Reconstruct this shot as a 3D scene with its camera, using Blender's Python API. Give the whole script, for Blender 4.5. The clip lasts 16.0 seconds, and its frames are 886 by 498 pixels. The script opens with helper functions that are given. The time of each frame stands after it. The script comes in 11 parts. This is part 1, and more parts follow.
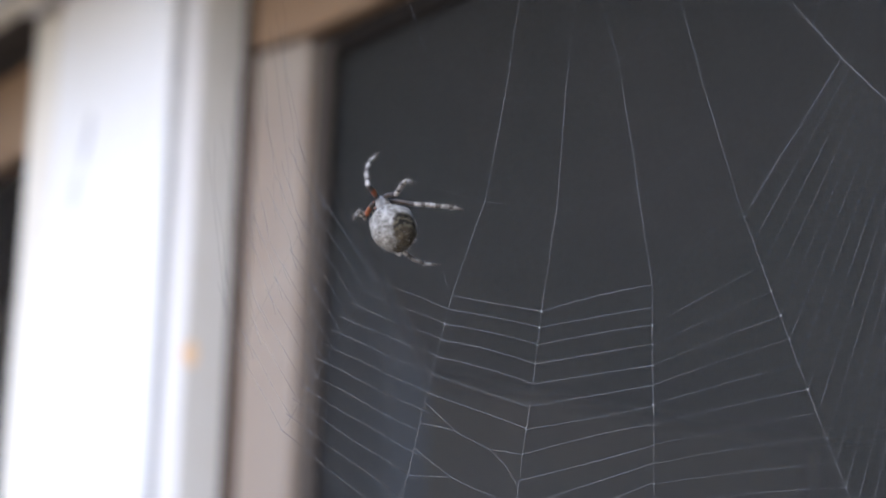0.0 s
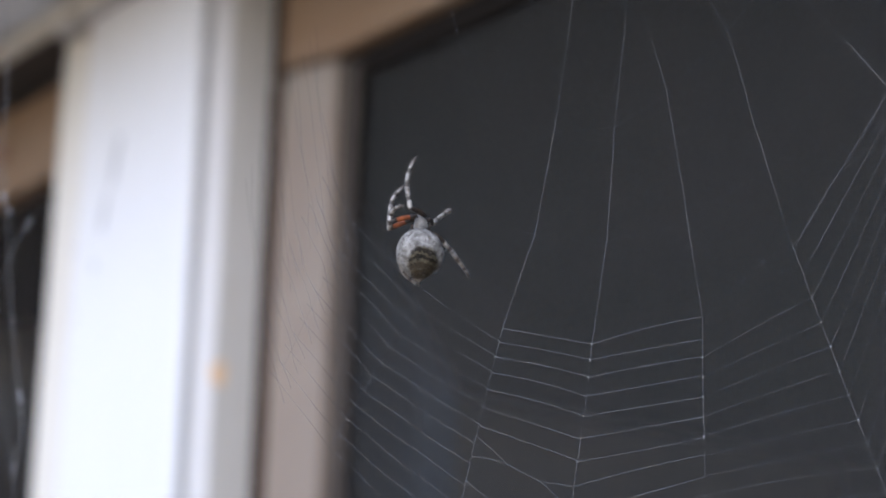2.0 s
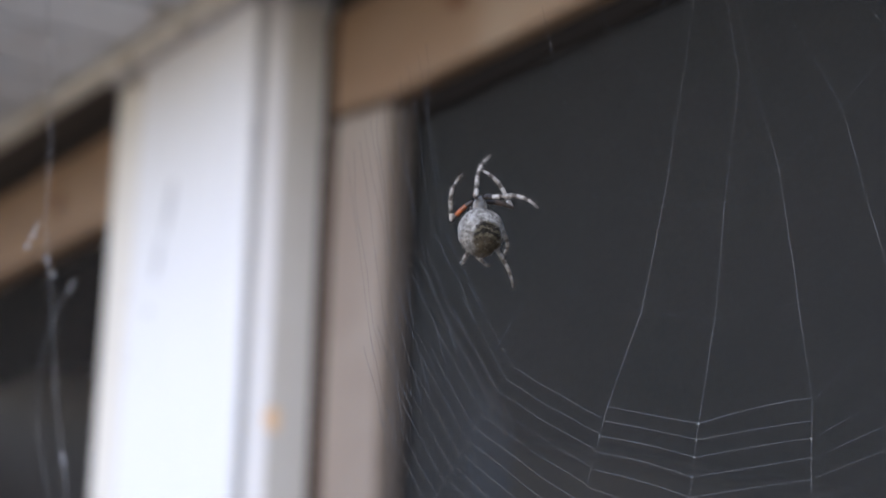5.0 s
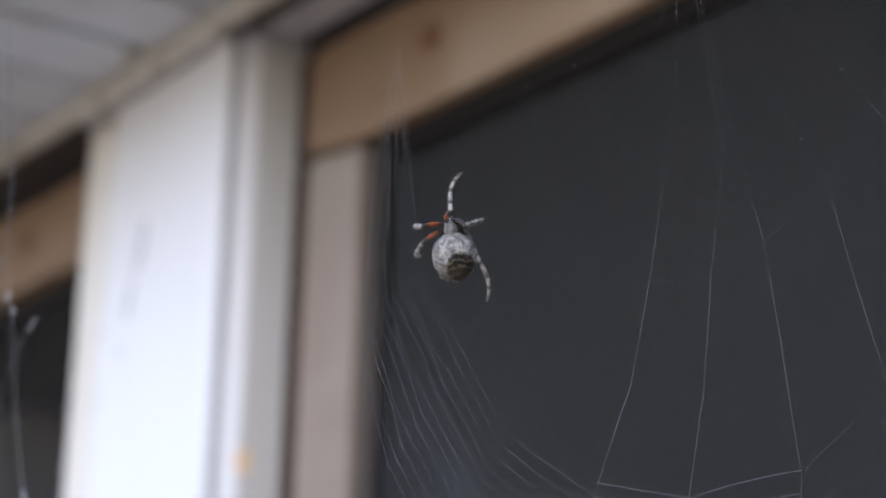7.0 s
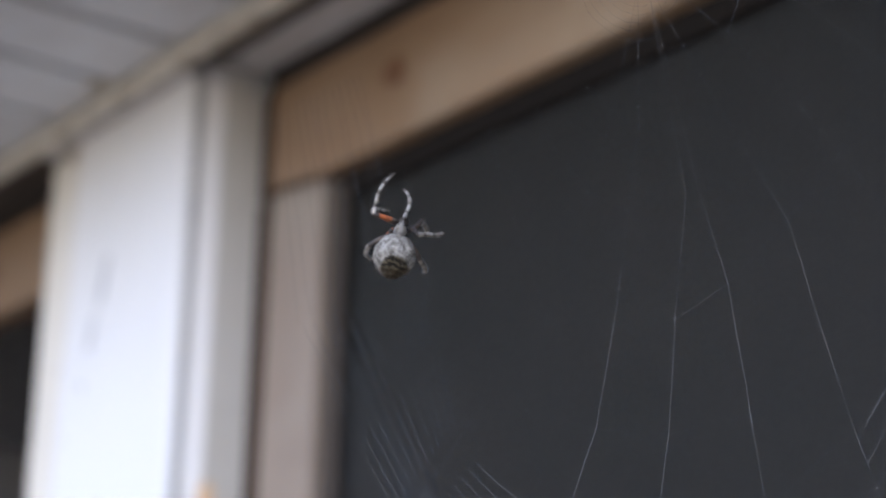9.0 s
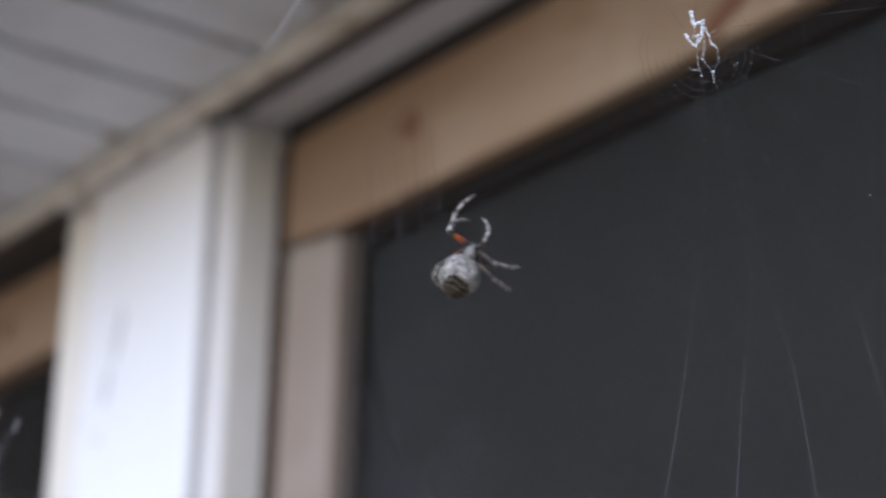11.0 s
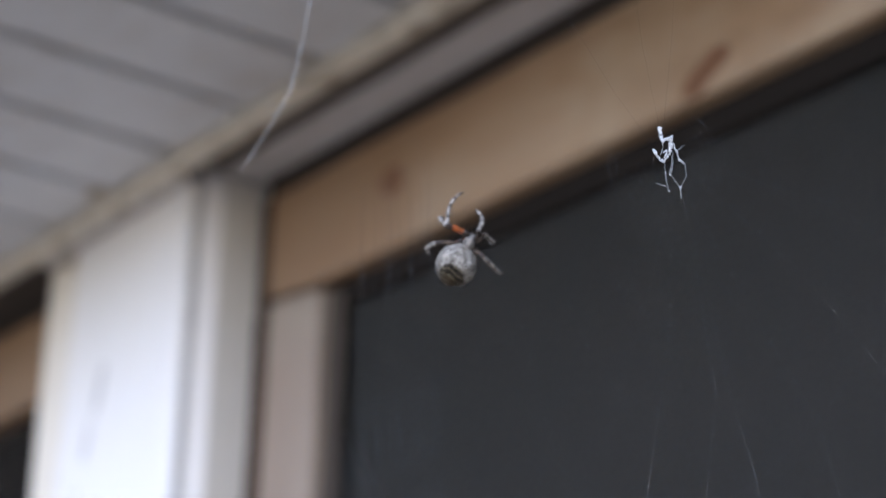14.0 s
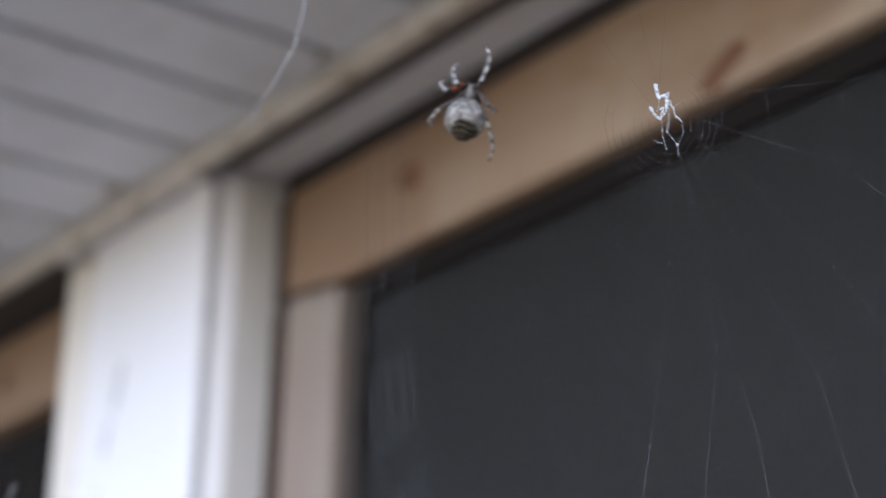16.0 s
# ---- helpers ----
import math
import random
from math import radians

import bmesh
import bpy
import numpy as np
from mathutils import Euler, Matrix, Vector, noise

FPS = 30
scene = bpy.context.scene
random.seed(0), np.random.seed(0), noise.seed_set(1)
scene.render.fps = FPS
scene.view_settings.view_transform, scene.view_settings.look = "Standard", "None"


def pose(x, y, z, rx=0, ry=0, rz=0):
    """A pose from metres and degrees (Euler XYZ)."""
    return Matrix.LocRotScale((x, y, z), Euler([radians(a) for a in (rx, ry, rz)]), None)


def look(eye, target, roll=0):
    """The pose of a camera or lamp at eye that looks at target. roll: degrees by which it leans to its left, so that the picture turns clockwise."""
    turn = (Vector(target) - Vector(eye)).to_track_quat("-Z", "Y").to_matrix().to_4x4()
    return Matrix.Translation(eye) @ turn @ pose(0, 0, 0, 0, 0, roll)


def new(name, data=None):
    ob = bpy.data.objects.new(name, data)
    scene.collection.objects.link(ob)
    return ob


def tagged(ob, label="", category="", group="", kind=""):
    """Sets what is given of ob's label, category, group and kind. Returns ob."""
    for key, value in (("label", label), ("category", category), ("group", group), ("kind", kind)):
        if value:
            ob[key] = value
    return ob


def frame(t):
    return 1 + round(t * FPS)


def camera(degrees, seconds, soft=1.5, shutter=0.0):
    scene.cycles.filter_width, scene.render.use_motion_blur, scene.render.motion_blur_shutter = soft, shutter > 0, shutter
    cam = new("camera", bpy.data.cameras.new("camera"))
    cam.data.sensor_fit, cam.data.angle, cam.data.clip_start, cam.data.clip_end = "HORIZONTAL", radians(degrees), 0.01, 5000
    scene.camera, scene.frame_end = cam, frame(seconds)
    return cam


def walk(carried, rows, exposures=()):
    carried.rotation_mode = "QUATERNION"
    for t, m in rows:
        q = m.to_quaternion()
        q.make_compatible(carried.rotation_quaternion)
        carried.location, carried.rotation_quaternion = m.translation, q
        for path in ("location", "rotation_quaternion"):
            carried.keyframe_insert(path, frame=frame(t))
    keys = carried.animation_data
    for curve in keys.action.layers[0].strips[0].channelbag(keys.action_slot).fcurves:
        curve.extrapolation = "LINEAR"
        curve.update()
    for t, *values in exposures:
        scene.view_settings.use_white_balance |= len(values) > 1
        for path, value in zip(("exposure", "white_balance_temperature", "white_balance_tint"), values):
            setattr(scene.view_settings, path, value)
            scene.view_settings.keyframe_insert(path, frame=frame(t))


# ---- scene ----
EYE = Vector((0, 0, 1.6))


def aim(heading, pitch, roll=1.64):
    """The camera's pose for a heading and a tilt in degrees."""
    h, p = radians(heading), radians(pitch)
    way = Vector((math.cos(h) * math.cos(p), math.sin(h) * math.cos(p), math.sin(p)))
    return look(EYE, EYE + way * 2, roll)


cam = camera(23.55, 16.0, soft=1.6, shutter=0.3)
walk(cam, [
    (0, aim(143.516, 14.744)),
    (0.5, aim(143.865, 14.718)),
    (1, aim(144.020, 14.884)),
    (1.5, aim(144.121, 15.061)),
    (2, aim(144.316, 15.237)),
    (2.5, aim(144.611, 15.498)),
    (3, aim(144.915, 15.737)),
    (3.5, aim(145.291, 16.041)),
    (4, aim(145.717, 16.236)),
    (4.2, aim(145.843, 16.275)),
    (6.3, aim(145.275, 17.012)),
    (6.5, aim(145.148, 17.209)),
    (7, aim(145.078, 17.538)),
    (7.5, aim(144.956, 17.778)),
    (7.6, aim(144.935, 17.826)),
    (7.7, aim(144.917, 17.881)),
    (7.8, aim(144.895, 17.937)),
    (7.9, aim(144.863, 17.995)),
    (8, aim(144.817, 18.049)),
    (8.1, aim(144.682, 18.089)),
    (8.2, aim(144.560, 18.129)),
    (10.3, aim(143.971, 19.203)),
    (10.4, aim(144.071, 19.335)),
    (10.5, aim(144.215, 19.477)),
    (10.6, aim(144.299, 19.584)),
    (10.7, aim(144.372, 19.684)),
    (10.8, aim(144.436, 19.772)),
    (10.9, aim(144.493, 19.847)),
    (11, aim(144.544, 19.907)),
    (11.1, aim(144.598, 19.951)),
    (11.2, aim(144.653, 19.987)),
    (11.3, aim(144.701, 20.017)),
    (11.4, aim(144.736, 20.048)),
    (11.5, aim(144.751, 20.082)),
    (11.6, aim(144.750, 20.121)),
    (11.7, aim(144.746, 20.160)),
    (11.8, aim(144.741, 20.200)),
    (11.9, aim(144.733, 20.243)),
    (12, aim(144.725, 20.288)),
    (12.1, aim(144.698, 20.336)),
    (12.2, aim(144.652, 20.389)),
    (12.3, aim(144.594, 20.445)),
    (12.4, aim(144.533, 20.499)),
    (12.5, aim(144.477, 20.546)),
    (12.6, aim(144.429, 20.584)),
    (12.7, aim(144.378, 20.618)),
    (12.8, aim(144.329, 20.651)),
    (12.9, aim(144.286, 20.686)),
    (13, aim(144.256, 20.728)),
    (13.1, aim(144.230, 20.779)),
    (13.2, aim(144.209, 20.839)),
    (13.3, aim(144.190, 20.904)),
    (13.4, aim(144.174, 20.972)),
    (13.5, aim(144.156, 21.042)),
    (13.6, aim(144.135, 21.119)),
    (13.7, aim(144.111, 21.205)),
    (13.8, aim(144.090, 21.292)),
    (13.9, aim(144.073, 21.368)),
    (14, aim(144.064, 21.425)),
    (14.1, aim(144.067, 21.466)),
    (14.2, aim(144.077, 21.505)),
    (14.3, aim(144.090, 21.537)),
    (14.4, aim(144.102, 21.559)),
    (14.5, aim(144.112, 21.565)),
    (14.6, aim(144.121, 21.557)),
    (14.7, aim(144.128, 21.538)),
    (14.8, aim(144.135, 21.513)),
    (14.9, aim(144.144, 21.487)),
    (15, aim(144.155, 21.462)),
    (15.1, aim(144.170, 21.443)),
    (15.2, aim(144.204, 21.422)),
    (15.3, aim(144.250, 21.401)),
    (15.4, aim(144.300, 21.382)),
    (15.5, aim(144.343, 21.365)),
    (15.6, aim(144.391, 21.353)),
    (15.7, aim(144.439, 21.343)),
    (15.8, aim(144.487, 21.333)),
    (15.9, aim(144.536, 21.324)),
    (16, aim(144.583, 21.314)),
], exposures=[(0, 1.36, 5950, 15.5), (1, 1.12, 5950, 15.5), (2.5, 1.01, 5950, 15.5), (8, 1.0, 5930, 15.5), (12, 1.06, 5880, 15), (16, 1.14, 5860, 15)])
cam.data.dof.use_dof = True
cam.data.dof.focus_distance = 0.5
cam.data.dof.aperture_fstop = 11.5

# ---- world, sun ----
world = bpy.data.worlds.new("overcast_sky")
scene.world = world
world.use_nodes = True
wn = world.node_tree.nodes
sky = wn.new("ShaderNodeTexSky")
sky.sky_type = "NISHITA"
sky.sun_disc = False
sky.sun_elevation, sky.sun_rotation = radians(22), radians(154)
sky.air_density, sky.dust_density, sky.ozone_density = 1.0, 0.6, 2.0
wn["Background"].inputs["Strength"].default_value = 0.145
world.node_tree.links.new(sky.outputs[0], wn["Background"].inputs["Color"])
sun_data = bpy.data.lights.new("sun", "SUN")
sun_data.energy, sun_data.angle, sun_data.color = 1.32, radians(45), (0.95, 0.985, 1.05)
sun = new("sun", sun_data)
sun.matrix_world = look((1.7, -3.5, 1.57), (0, 0, 0))


# ---- materials ----
class Mat:
    """A node material with a few shorthands."""

    def __init__(self, name, color=(0.5, 0.5, 0.5), rough=0.5, metal=0.0):
        self.m = bpy.data.materials.new(name)
        self.m.use_nodes = True
        self.t = self.m.node_tree
        self.b = self.t.nodes["Principled BSDF"]
        self.b.inputs["Base Color"].default_value = (*color, 1)
        self.b.inputs["Roughness"].default_value = rough
        self.b.inputs["Metallic"].default_value = metal
        self.b.inputs["Specular IOR Level"].default_value = 0.5 if rough < 0.7 else 0.15
        self.coord = self.t.nodes.new("ShaderNodeTexCoord")

    def node(self, kind, **props):
        n = self.t.nodes.new(kind)
        for k, v in props.items():
            n.inputs[k].default_value = v
        return n

    def link(self, a, b):
        self.t.links.new(a, b)

    def space(self, scale=(1, 1, 1), turn=(0, 0, 0), where=(0, 0, 0)):
        n = self.t.nodes.new("ShaderNodeMapping")
        n.inputs["Scale"].default_value = scale
        n.inputs["Rotation"].default_value = turn
        n.inputs["Location"].default_value = where
        self.link(self.coord.outputs["Object"], n.inputs["Vector"])
        return n.outputs[0]

    def noise(self, scale, detail=4, rough=0.55, space=None, warp=0.0):
        n = self.node("ShaderNodeTexNoise", Scale=scale, Detail=detail, Roughness=rough, Distortion=warp)
        self.link(space if space else self.coord.outputs["Object"], n.inputs["Vector"])
        return n.outputs["Fac"]

    def ramp(self, fac, *stops):
        n = self.t.nodes.new("ShaderNodeValToRGB")
        e = n.color_ramp.elements
        while len(e) < len(stops):
            e.new(0.5)
        for i, (at, c) in enumerate(stops):
            e[i].position = at
            e[i].color = (*c, 1) if len(c) == 3 else c
        self.link(fac, n.inputs[0])
        return n.outputs[0]

    def mix(self, fac, a, b, how="MIX"):
        n = self.t.nodes.new("ShaderNodeMix")
        n.data_type, n.blend_type = "RGBA", how
        for s, v in ((n.inputs[0], fac), (n.inputs[6], a), (n.inputs[7], b)):
            if isinstance(v, (int, float)):
                s.default_value = v
            elif isinstance(v, tuple):
                s.default_value = (*v, 1)
            else:
                self.link(v, s)
        return n.outputs[2]

    def color(self, out):
        self.link(out, self.b.inputs["Base Color"])

    def rough(self, out):
        self.link(out, self.b.inputs["Roughness"])

    def bump(self, fac, strength=0.3, distance=0.001):
        n = self.node("ShaderNodeBump", Strength=strength, Distance=distance)
        self.link(fac, n.inputs["Height"])
        self.link(n.outputs[0], self.b.inputs["Normal"])


def paint(name, base, dirt, rough=0.45, amount=0.5, streak=(9, 9, 1.2)):
    k = Mat(name, base, rough)
    s = k.noise(6, 5, 0.6, k.space(streak))
    g = k.noise(55, 4, 0.6)
    c = k.mix(k.ramp(s, (0.45, (0, 0, 0)), (0.8, (amount,) * 3)), base, dirt)
    c = k.mix(k.ramp(g, (0.5, (0, 0, 0)), (0.85, (amount * 0.5,) * 3)), c, dirt)
    k.color(c)
    k.bump(k.noise(240, 3, 0.6, k.space((1, 1, 0.25))), 0.15, 0.0006)
    return k


def pine(name, along, fade=0.0):
    """Pale planed pine with the grain along x or z, knots included."""
    k = Mat(name, (0.4, 0.27, 0.16), 0.55)
    sc = (0.5, 9, 9) if along == "x" else (9, 9, 0.5)
    g = k.noise(9, 6, 0.62, k.space(sc), 1.2)
    f = k.noise(70, 4, 0.6, k.space(sc))
    c = k.ramp(g, (0.25, (0.165, 0.096, 0.054)), (0.5, (0.262, 0.173, 0.105)), (0.75, (0.325, 0.243, 0.168)))
    c = k.mix(k.ramp(f, (0.4, (0, 0, 0)), (0.75, (0.4, 0.4, 0.4))), c, (0.21, 0.13, 0.075))
    w = k.noise(4, 3, 0.5)
    c = k.mix(k.ramp(w, (0.4, (0, 0, 0)), (0.7, (0.7, 0.7, 0.7))), c, (0.185, 0.112, 0.057))
    v = k.noise(7, 3, 0.6, k.space((1, 2, 2)), 0.6)
    c = k.mix(k.ramp(v, (0.42, (0, 0, 0)), (0.68, (0.7, 0.7, 0.7))), c, (0.315, 0.245, 0.175))
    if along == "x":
        # Darker and redder towards -x, and a little towards the top.
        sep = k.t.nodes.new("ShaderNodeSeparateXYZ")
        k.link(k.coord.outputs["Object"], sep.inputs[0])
        leftward = k.node("ShaderNodeMath")
        leftward.operation = "MULTIPLY_ADD"
        leftward.inputs[1].default_value, leftward.inputs[2].default_value = -2.2, -2.05
        k.link(sep.outputs[0], leftward.inputs[0])
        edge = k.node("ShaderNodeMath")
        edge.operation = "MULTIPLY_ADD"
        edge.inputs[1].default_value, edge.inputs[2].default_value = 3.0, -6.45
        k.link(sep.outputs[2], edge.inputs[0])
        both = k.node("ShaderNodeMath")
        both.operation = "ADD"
        k.link(leftward.outputs[0], both.inputs[0])
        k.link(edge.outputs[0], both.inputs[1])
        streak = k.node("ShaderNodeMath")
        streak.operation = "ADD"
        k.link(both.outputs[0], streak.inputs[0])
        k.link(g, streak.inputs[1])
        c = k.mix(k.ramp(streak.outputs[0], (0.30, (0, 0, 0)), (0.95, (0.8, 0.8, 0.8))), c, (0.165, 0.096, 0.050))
    c = k.mix(fade, c, (0.178, 0.158, 0.146))
    k.color(c)
    k.bump(f, 0.25, 0.0006)
    return k


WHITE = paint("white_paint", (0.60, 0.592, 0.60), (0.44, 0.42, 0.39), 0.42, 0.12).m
# Darker grey for the strip in the casing's joint.
GROOVE = paint("grey_joint_paint", (0.42, 0.425, 0.435), (0.25, 0.23, 0.205), 0.6, 0.5).m
# Casing white made warmer and darker, standing in for shade on the edge strip.
EDGE = paint("shaded_edge_paint", (0.57, 0.535, 0.48), (0.44, 0.39, 0.32), 0.5, 0.4).m
# Casing white with the shade of the side face put into its colour.
SIDE_TONE = paint("shaded_side_paint", (0.505, 0.492, 0.468), (0.40, 0.36, 0.30), 0.5, 0.5).m
CEILPAINT = paint("grey_ceiling_paint", (0.51, 0.52, 0.545), (0.33, 0.30, 0.275), 0.5, 0.6, (3, 3, 3)).m
TRIMPAINT = paint("trim_paint", (0.56, 0.525, 0.455), (0.22, 0.17, 0.11), 0.55, 0.9, (3, 6, 6)).m
TRIMGREY = paint("grey_brown_trim_paint", (0.44, 0.43, 0.44), (0.27, 0.23, 0.19), 0.6, 0.6, (2, 6, 6)).m
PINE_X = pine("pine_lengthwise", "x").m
PINE_Z = pine("pine_upright", "z", 0.62).m
KNOT = Mat("pine_knot", (0.115, 0.048, 0.018), 0.6).m
# For near-flush strips; the shade of the gap beside the post is painted in.
GAP_BROWN = Mat("gap_shade_brown", (0.042, 0.028, 0.021), 0.9).m
# Dark filler that carries the shade of open joints in its colour.
GAP_DARK = Mat("gap_shade_dark", (0.065, 0.053, 0.045), 0.9).m
# Brown-black that puts shade into the ceiling joint and the strip beyond the post.
RECESS_DARK = Mat("recess_shade_dark", (0.11, 0.092, 0.08), 0.8).m
REVEAL_TONE = paint("shaded_reveal_paint", (0.050, 0.041, 0.035), (0.027, 0.022, 0.019), 0.75, 0.6).m
DARKSTRIP = Mat("black_strip", (0.0125, 0.0105, 0.0095), 0.9)
DARKSTRIP.b.inputs["Specular IOR Level"].default_value = 0.04
DARKSTRIP = DARKSTRIP.m
DIRT = Mat("brown_dirt", (0.30, 0.255, 0.20), 0.85).m
STAIN = Mat("rust_stain", (0.66, 0.46, 0.28), 0.6).m
SCUFF = Mat("grey_scuff", (0.36, 0.36, 0.38), 0.6).m
# Near-black albedo stands in for the gloom of the unlit room.
INNER = paint("unlit_room_black", (0.010, 0.010, 0.011), (0.006, 0.006, 0.006), 0.95, 0.5, (2, 2, 2)).m
BAND_BLUE = paint("pale_blue_board_paint", (0.41, 0.52, 0.70), (0.28, 0.36, 0.48), 0.6, 0.4).m
GROUND = paint("warm_bounce_ground", (0.63, 0.475, 0.315), (0.45, 0.335, 0.22), 0.95, 0.7, (1, 1, 1)).m
SIDING = paint("house_siding_paint", (0.55, 0.54, 0.52), (0.4, 0.38, 0.35), 0.6, 0.4).m


def mesh_cloth(name, color):
    """Fine dark wire mesh that lets half of the light through."""
    k = Mat(name, color, 0.9)
    n = k.noise(5, 4, 0.6)
    k.color(k.mix(k.ramp(n, (0.35, (0, 0, 0)), (0.7, (0.5, 0.5, 0.5))), color, (color[0] * 1.55, color[1] * 1.38, color[2] * 1.34)))
    tr, mx = (k.t.nodes.new(s) for s in ("ShaderNodeBsdfTransparent", "ShaderNodeMixShader"))
    mx.inputs[0].default_value = 0.5
    k.link(tr.outputs[0], mx.inputs[1])
    k.link(k.b.outputs[0], mx.inputs[2])
    k.link(mx.outputs[0], k.t.nodes["Material Output"].inputs["Surface"])
    return k.m


SCREEN = mesh_cloth("dark_insect_screen", (0.0254, 0.0262, 0.0262))
# Darker, browner copy of the screen; the far opening's gloom is painted in.
FAR_SCREEN = mesh_cloth("darkened_insect_screen", (0.0140, 0.0125, 0.0115))


def silk(name, color, rough, low, high):
    """Fine grey silk; random cover along the thread stands in for its glints."""
    k = Mat(name, color, rough)
    k.b.inputs["Specular IOR Level"].default_value = 0.35
    n = k.noise(95, 4, 0.75)
    k.link(k.ramp(n, (0.38, (low,) * 3), (0.66, (high,) * 3)), k.b.inputs["Alpha"])
    return k.m


SILK = silk("silk_thread", (0.20, 0.205, 0.215), 0.4, 0.17, 0.34)
SILK_DROP = silk("glue_drop_silk", (0.62, 0.64, 0.67), 0.35, 0.3, 0.6)
SILK_RADIAL = silk("radial_silk_thread", (0.20, 0.205, 0.215), 0.4, 0.11, 0.25)
SILK_UPPER = silk("upper_silk_thread", (0.195, 0.20, 0.21), 0.4, 0.07, 0.19)
SILK_FAINT = silk("faint_silk_thread", (0.185, 0.19, 0.20), 0.4, 0.03, 0.105)
SILK_MID = silk("spiral_silk_thread", (0.19, 0.195, 0.205), 0.4, 0.16, 0.31)
SILK_SIDE = silk("outer_silk_thread", (0.185, 0.19, 0.20), 0.4, 0.09, 0.21)
SILK_SLACK = silk("slack_silk_thread", (0.20, 0.21, 0.225), 0.4, 0.08, 0.19)
SILK_OUTER = silk("loose_outer_silk", (0.20, 0.21, 0.225), 0.4, 0.055, 0.15)
SILK_TURN = silk("hub_turn_silk", (0.20, 0.205, 0.215), 0.4, 0.05, 0.14)
SILK_HUB = silk("hub_silk_thread", (0.19, 0.195, 0.205), 0.4, 0.036, 0.115)
SILK_LEAD = silk("hub_silk_tuft", (0.62, 0.65, 0.70), 0.5, 0.6, 0.95)
SILK_STRAND = silk("dusty_silk_strand", (0.45, 0.455, 0.475), 0.5, 0.04, 0.18)
SILK_LOOSE = silk("loose_silk_strand", (0.66, 0.68, 0.71), 0.5, 0.05, 0.16)
SILK_LINT = silk("grey_lint", (0.55, 0.56, 0.585), 0.7, 0.25, 0.75)


# ---- mesh helpers ----
def part(name, bm, material, parent=None, label="", smooth=False):
    """Links a bmesh as one mesh object under a thing or part."""
    me = bpy.data.meshes.new(name)
    bm.normal_update()
    bm.to_mesh(me)
    bm.free()
    me.materials.append(material)
    if smooth:
        for f in me.polygons:
            f.use_smooth = True
    ob = new(name, me)
    if parent:
        ob.parent = parent
    return tagged(ob, label)


def box(bm, x0, x1, y0, y1, z0, z1, bevel=0.0):
    b = bmesh.new()
    bmesh.ops.create_cube(b, size=1)
    for v in b.verts:
        v.co = ((x0 + x1) / 2 + v.co.x * (x1 - x0), (y0 + y1) / 2 + v.co.y * (y1 - y0), (z0 + z1) / 2 + v.co.z * (z1 - z0))
    if bevel:
        bmesh.ops.bevel(b, geom=b.edges[:], offset=bevel, segments=2, affect="EDGES", profile=0.6)
    me = bpy.data.meshes.new("tmp")
    b.to_mesh(me)
    b.free()
    bm.from_mesh(me)
    bpy.data.meshes.remove(me)
    return bm


def boxed(x0, x1, y0, y1, z0, z1, bevel=0.0):
    return box(bmesh.new(), x0, x1, y0, y1, z0, z1, bevel)


def blob(bm, where, r, wide=1, deep=1, high=1, seg=10):
    m = Matrix.Translation(where) @ Matrix.Diagonal((wide * r, deep * r, high * r, 1))
    return bmesh.ops.create_uvsphere(bm, u_segments=seg, v_segments=max(4, seg // 2 + 1), radius=1, matrix=m)["verts"]


def tube(bm, pts, radii, sides=5):
    """A closed tube along the points; radii is one number or one for each point."""
    pts = [Vector(p) for p in pts]
    if not isinstance(radii, (list, tuple)):
        radii = [radii] * len(pts)
    rings = []
    for i, p in enumerate(pts):
        d = (pts[min(i + 1, len(pts) - 1)] - pts[max(i - 1, 0)]).normalized()
        a = d.cross(Vector((0, 1, 0)))
        if a.length < 1e-3:
            a = d.cross(Vector((1, 0, 0)))
        a.normalize()
        c = d.cross(a)
        rings.append([bm.verts.new(p + (a * math.cos(k * math.tau / sides) + c * math.sin(k * math.tau / sides)) * radii[i]) for k in range(sides)])
    for q, r in zip(rings, rings[1:]):
        for k in range(sides):
            bm.faces.new((q[k], q[(k + 1) % sides], r[(k + 1) % sides], r[k]))
    bm.faces.new(rings[0][::-1])
    bm.faces.new(rings[-1])
    return bm


def structure(ob, label, category):
    return tagged(ob, label, category, kind="structure")


# ---- porch: header face y = 0.726, post face y = 0.672, ceiling boards z = 2.204 ----
YW, YP, ZC = 0.7257, 0.672, 2.204
XR, XL = -1.227, -1.461            # post sides
XJ0, XJ1 = -1.2085, -1.1430        # jamb
ZH0, ZH1 = 2.1040, 2.1876          # header
ZT = 2.1926                        # underside of the ceiling trim strip

# Unseen ground, coloured bright and warm to bounce light onto ceiling and post.
structure(part("ground", boxed(-400, 400, -400, 400, -0.3, 0), GROUND), "unseen warm ground that throws light up at the porch", "ground")


def ceiling_mesh():
    """Narrow boards that run towards the wall, with open V joints."""
    bm = bmesh.new()
    pitch = 0.0933
    x = -1.1270 - pitch * 18
    while x < 1.6:
        box(bm, x + 0.0045, x + pitch - 0.0045, 0.415, 0.6497, ZC, ZC + 0.012, 0.003)
        x += pitch
    box(bm, -2.85, 1.75, 0.41, 0.90, ZC + 0.0125, ZC + 0.03)
    return bm


structure(part("ceiling", ceiling_mesh(), CEILPAINT), "grey painted tongue-and-groove porch ceiling boards", "ceiling")
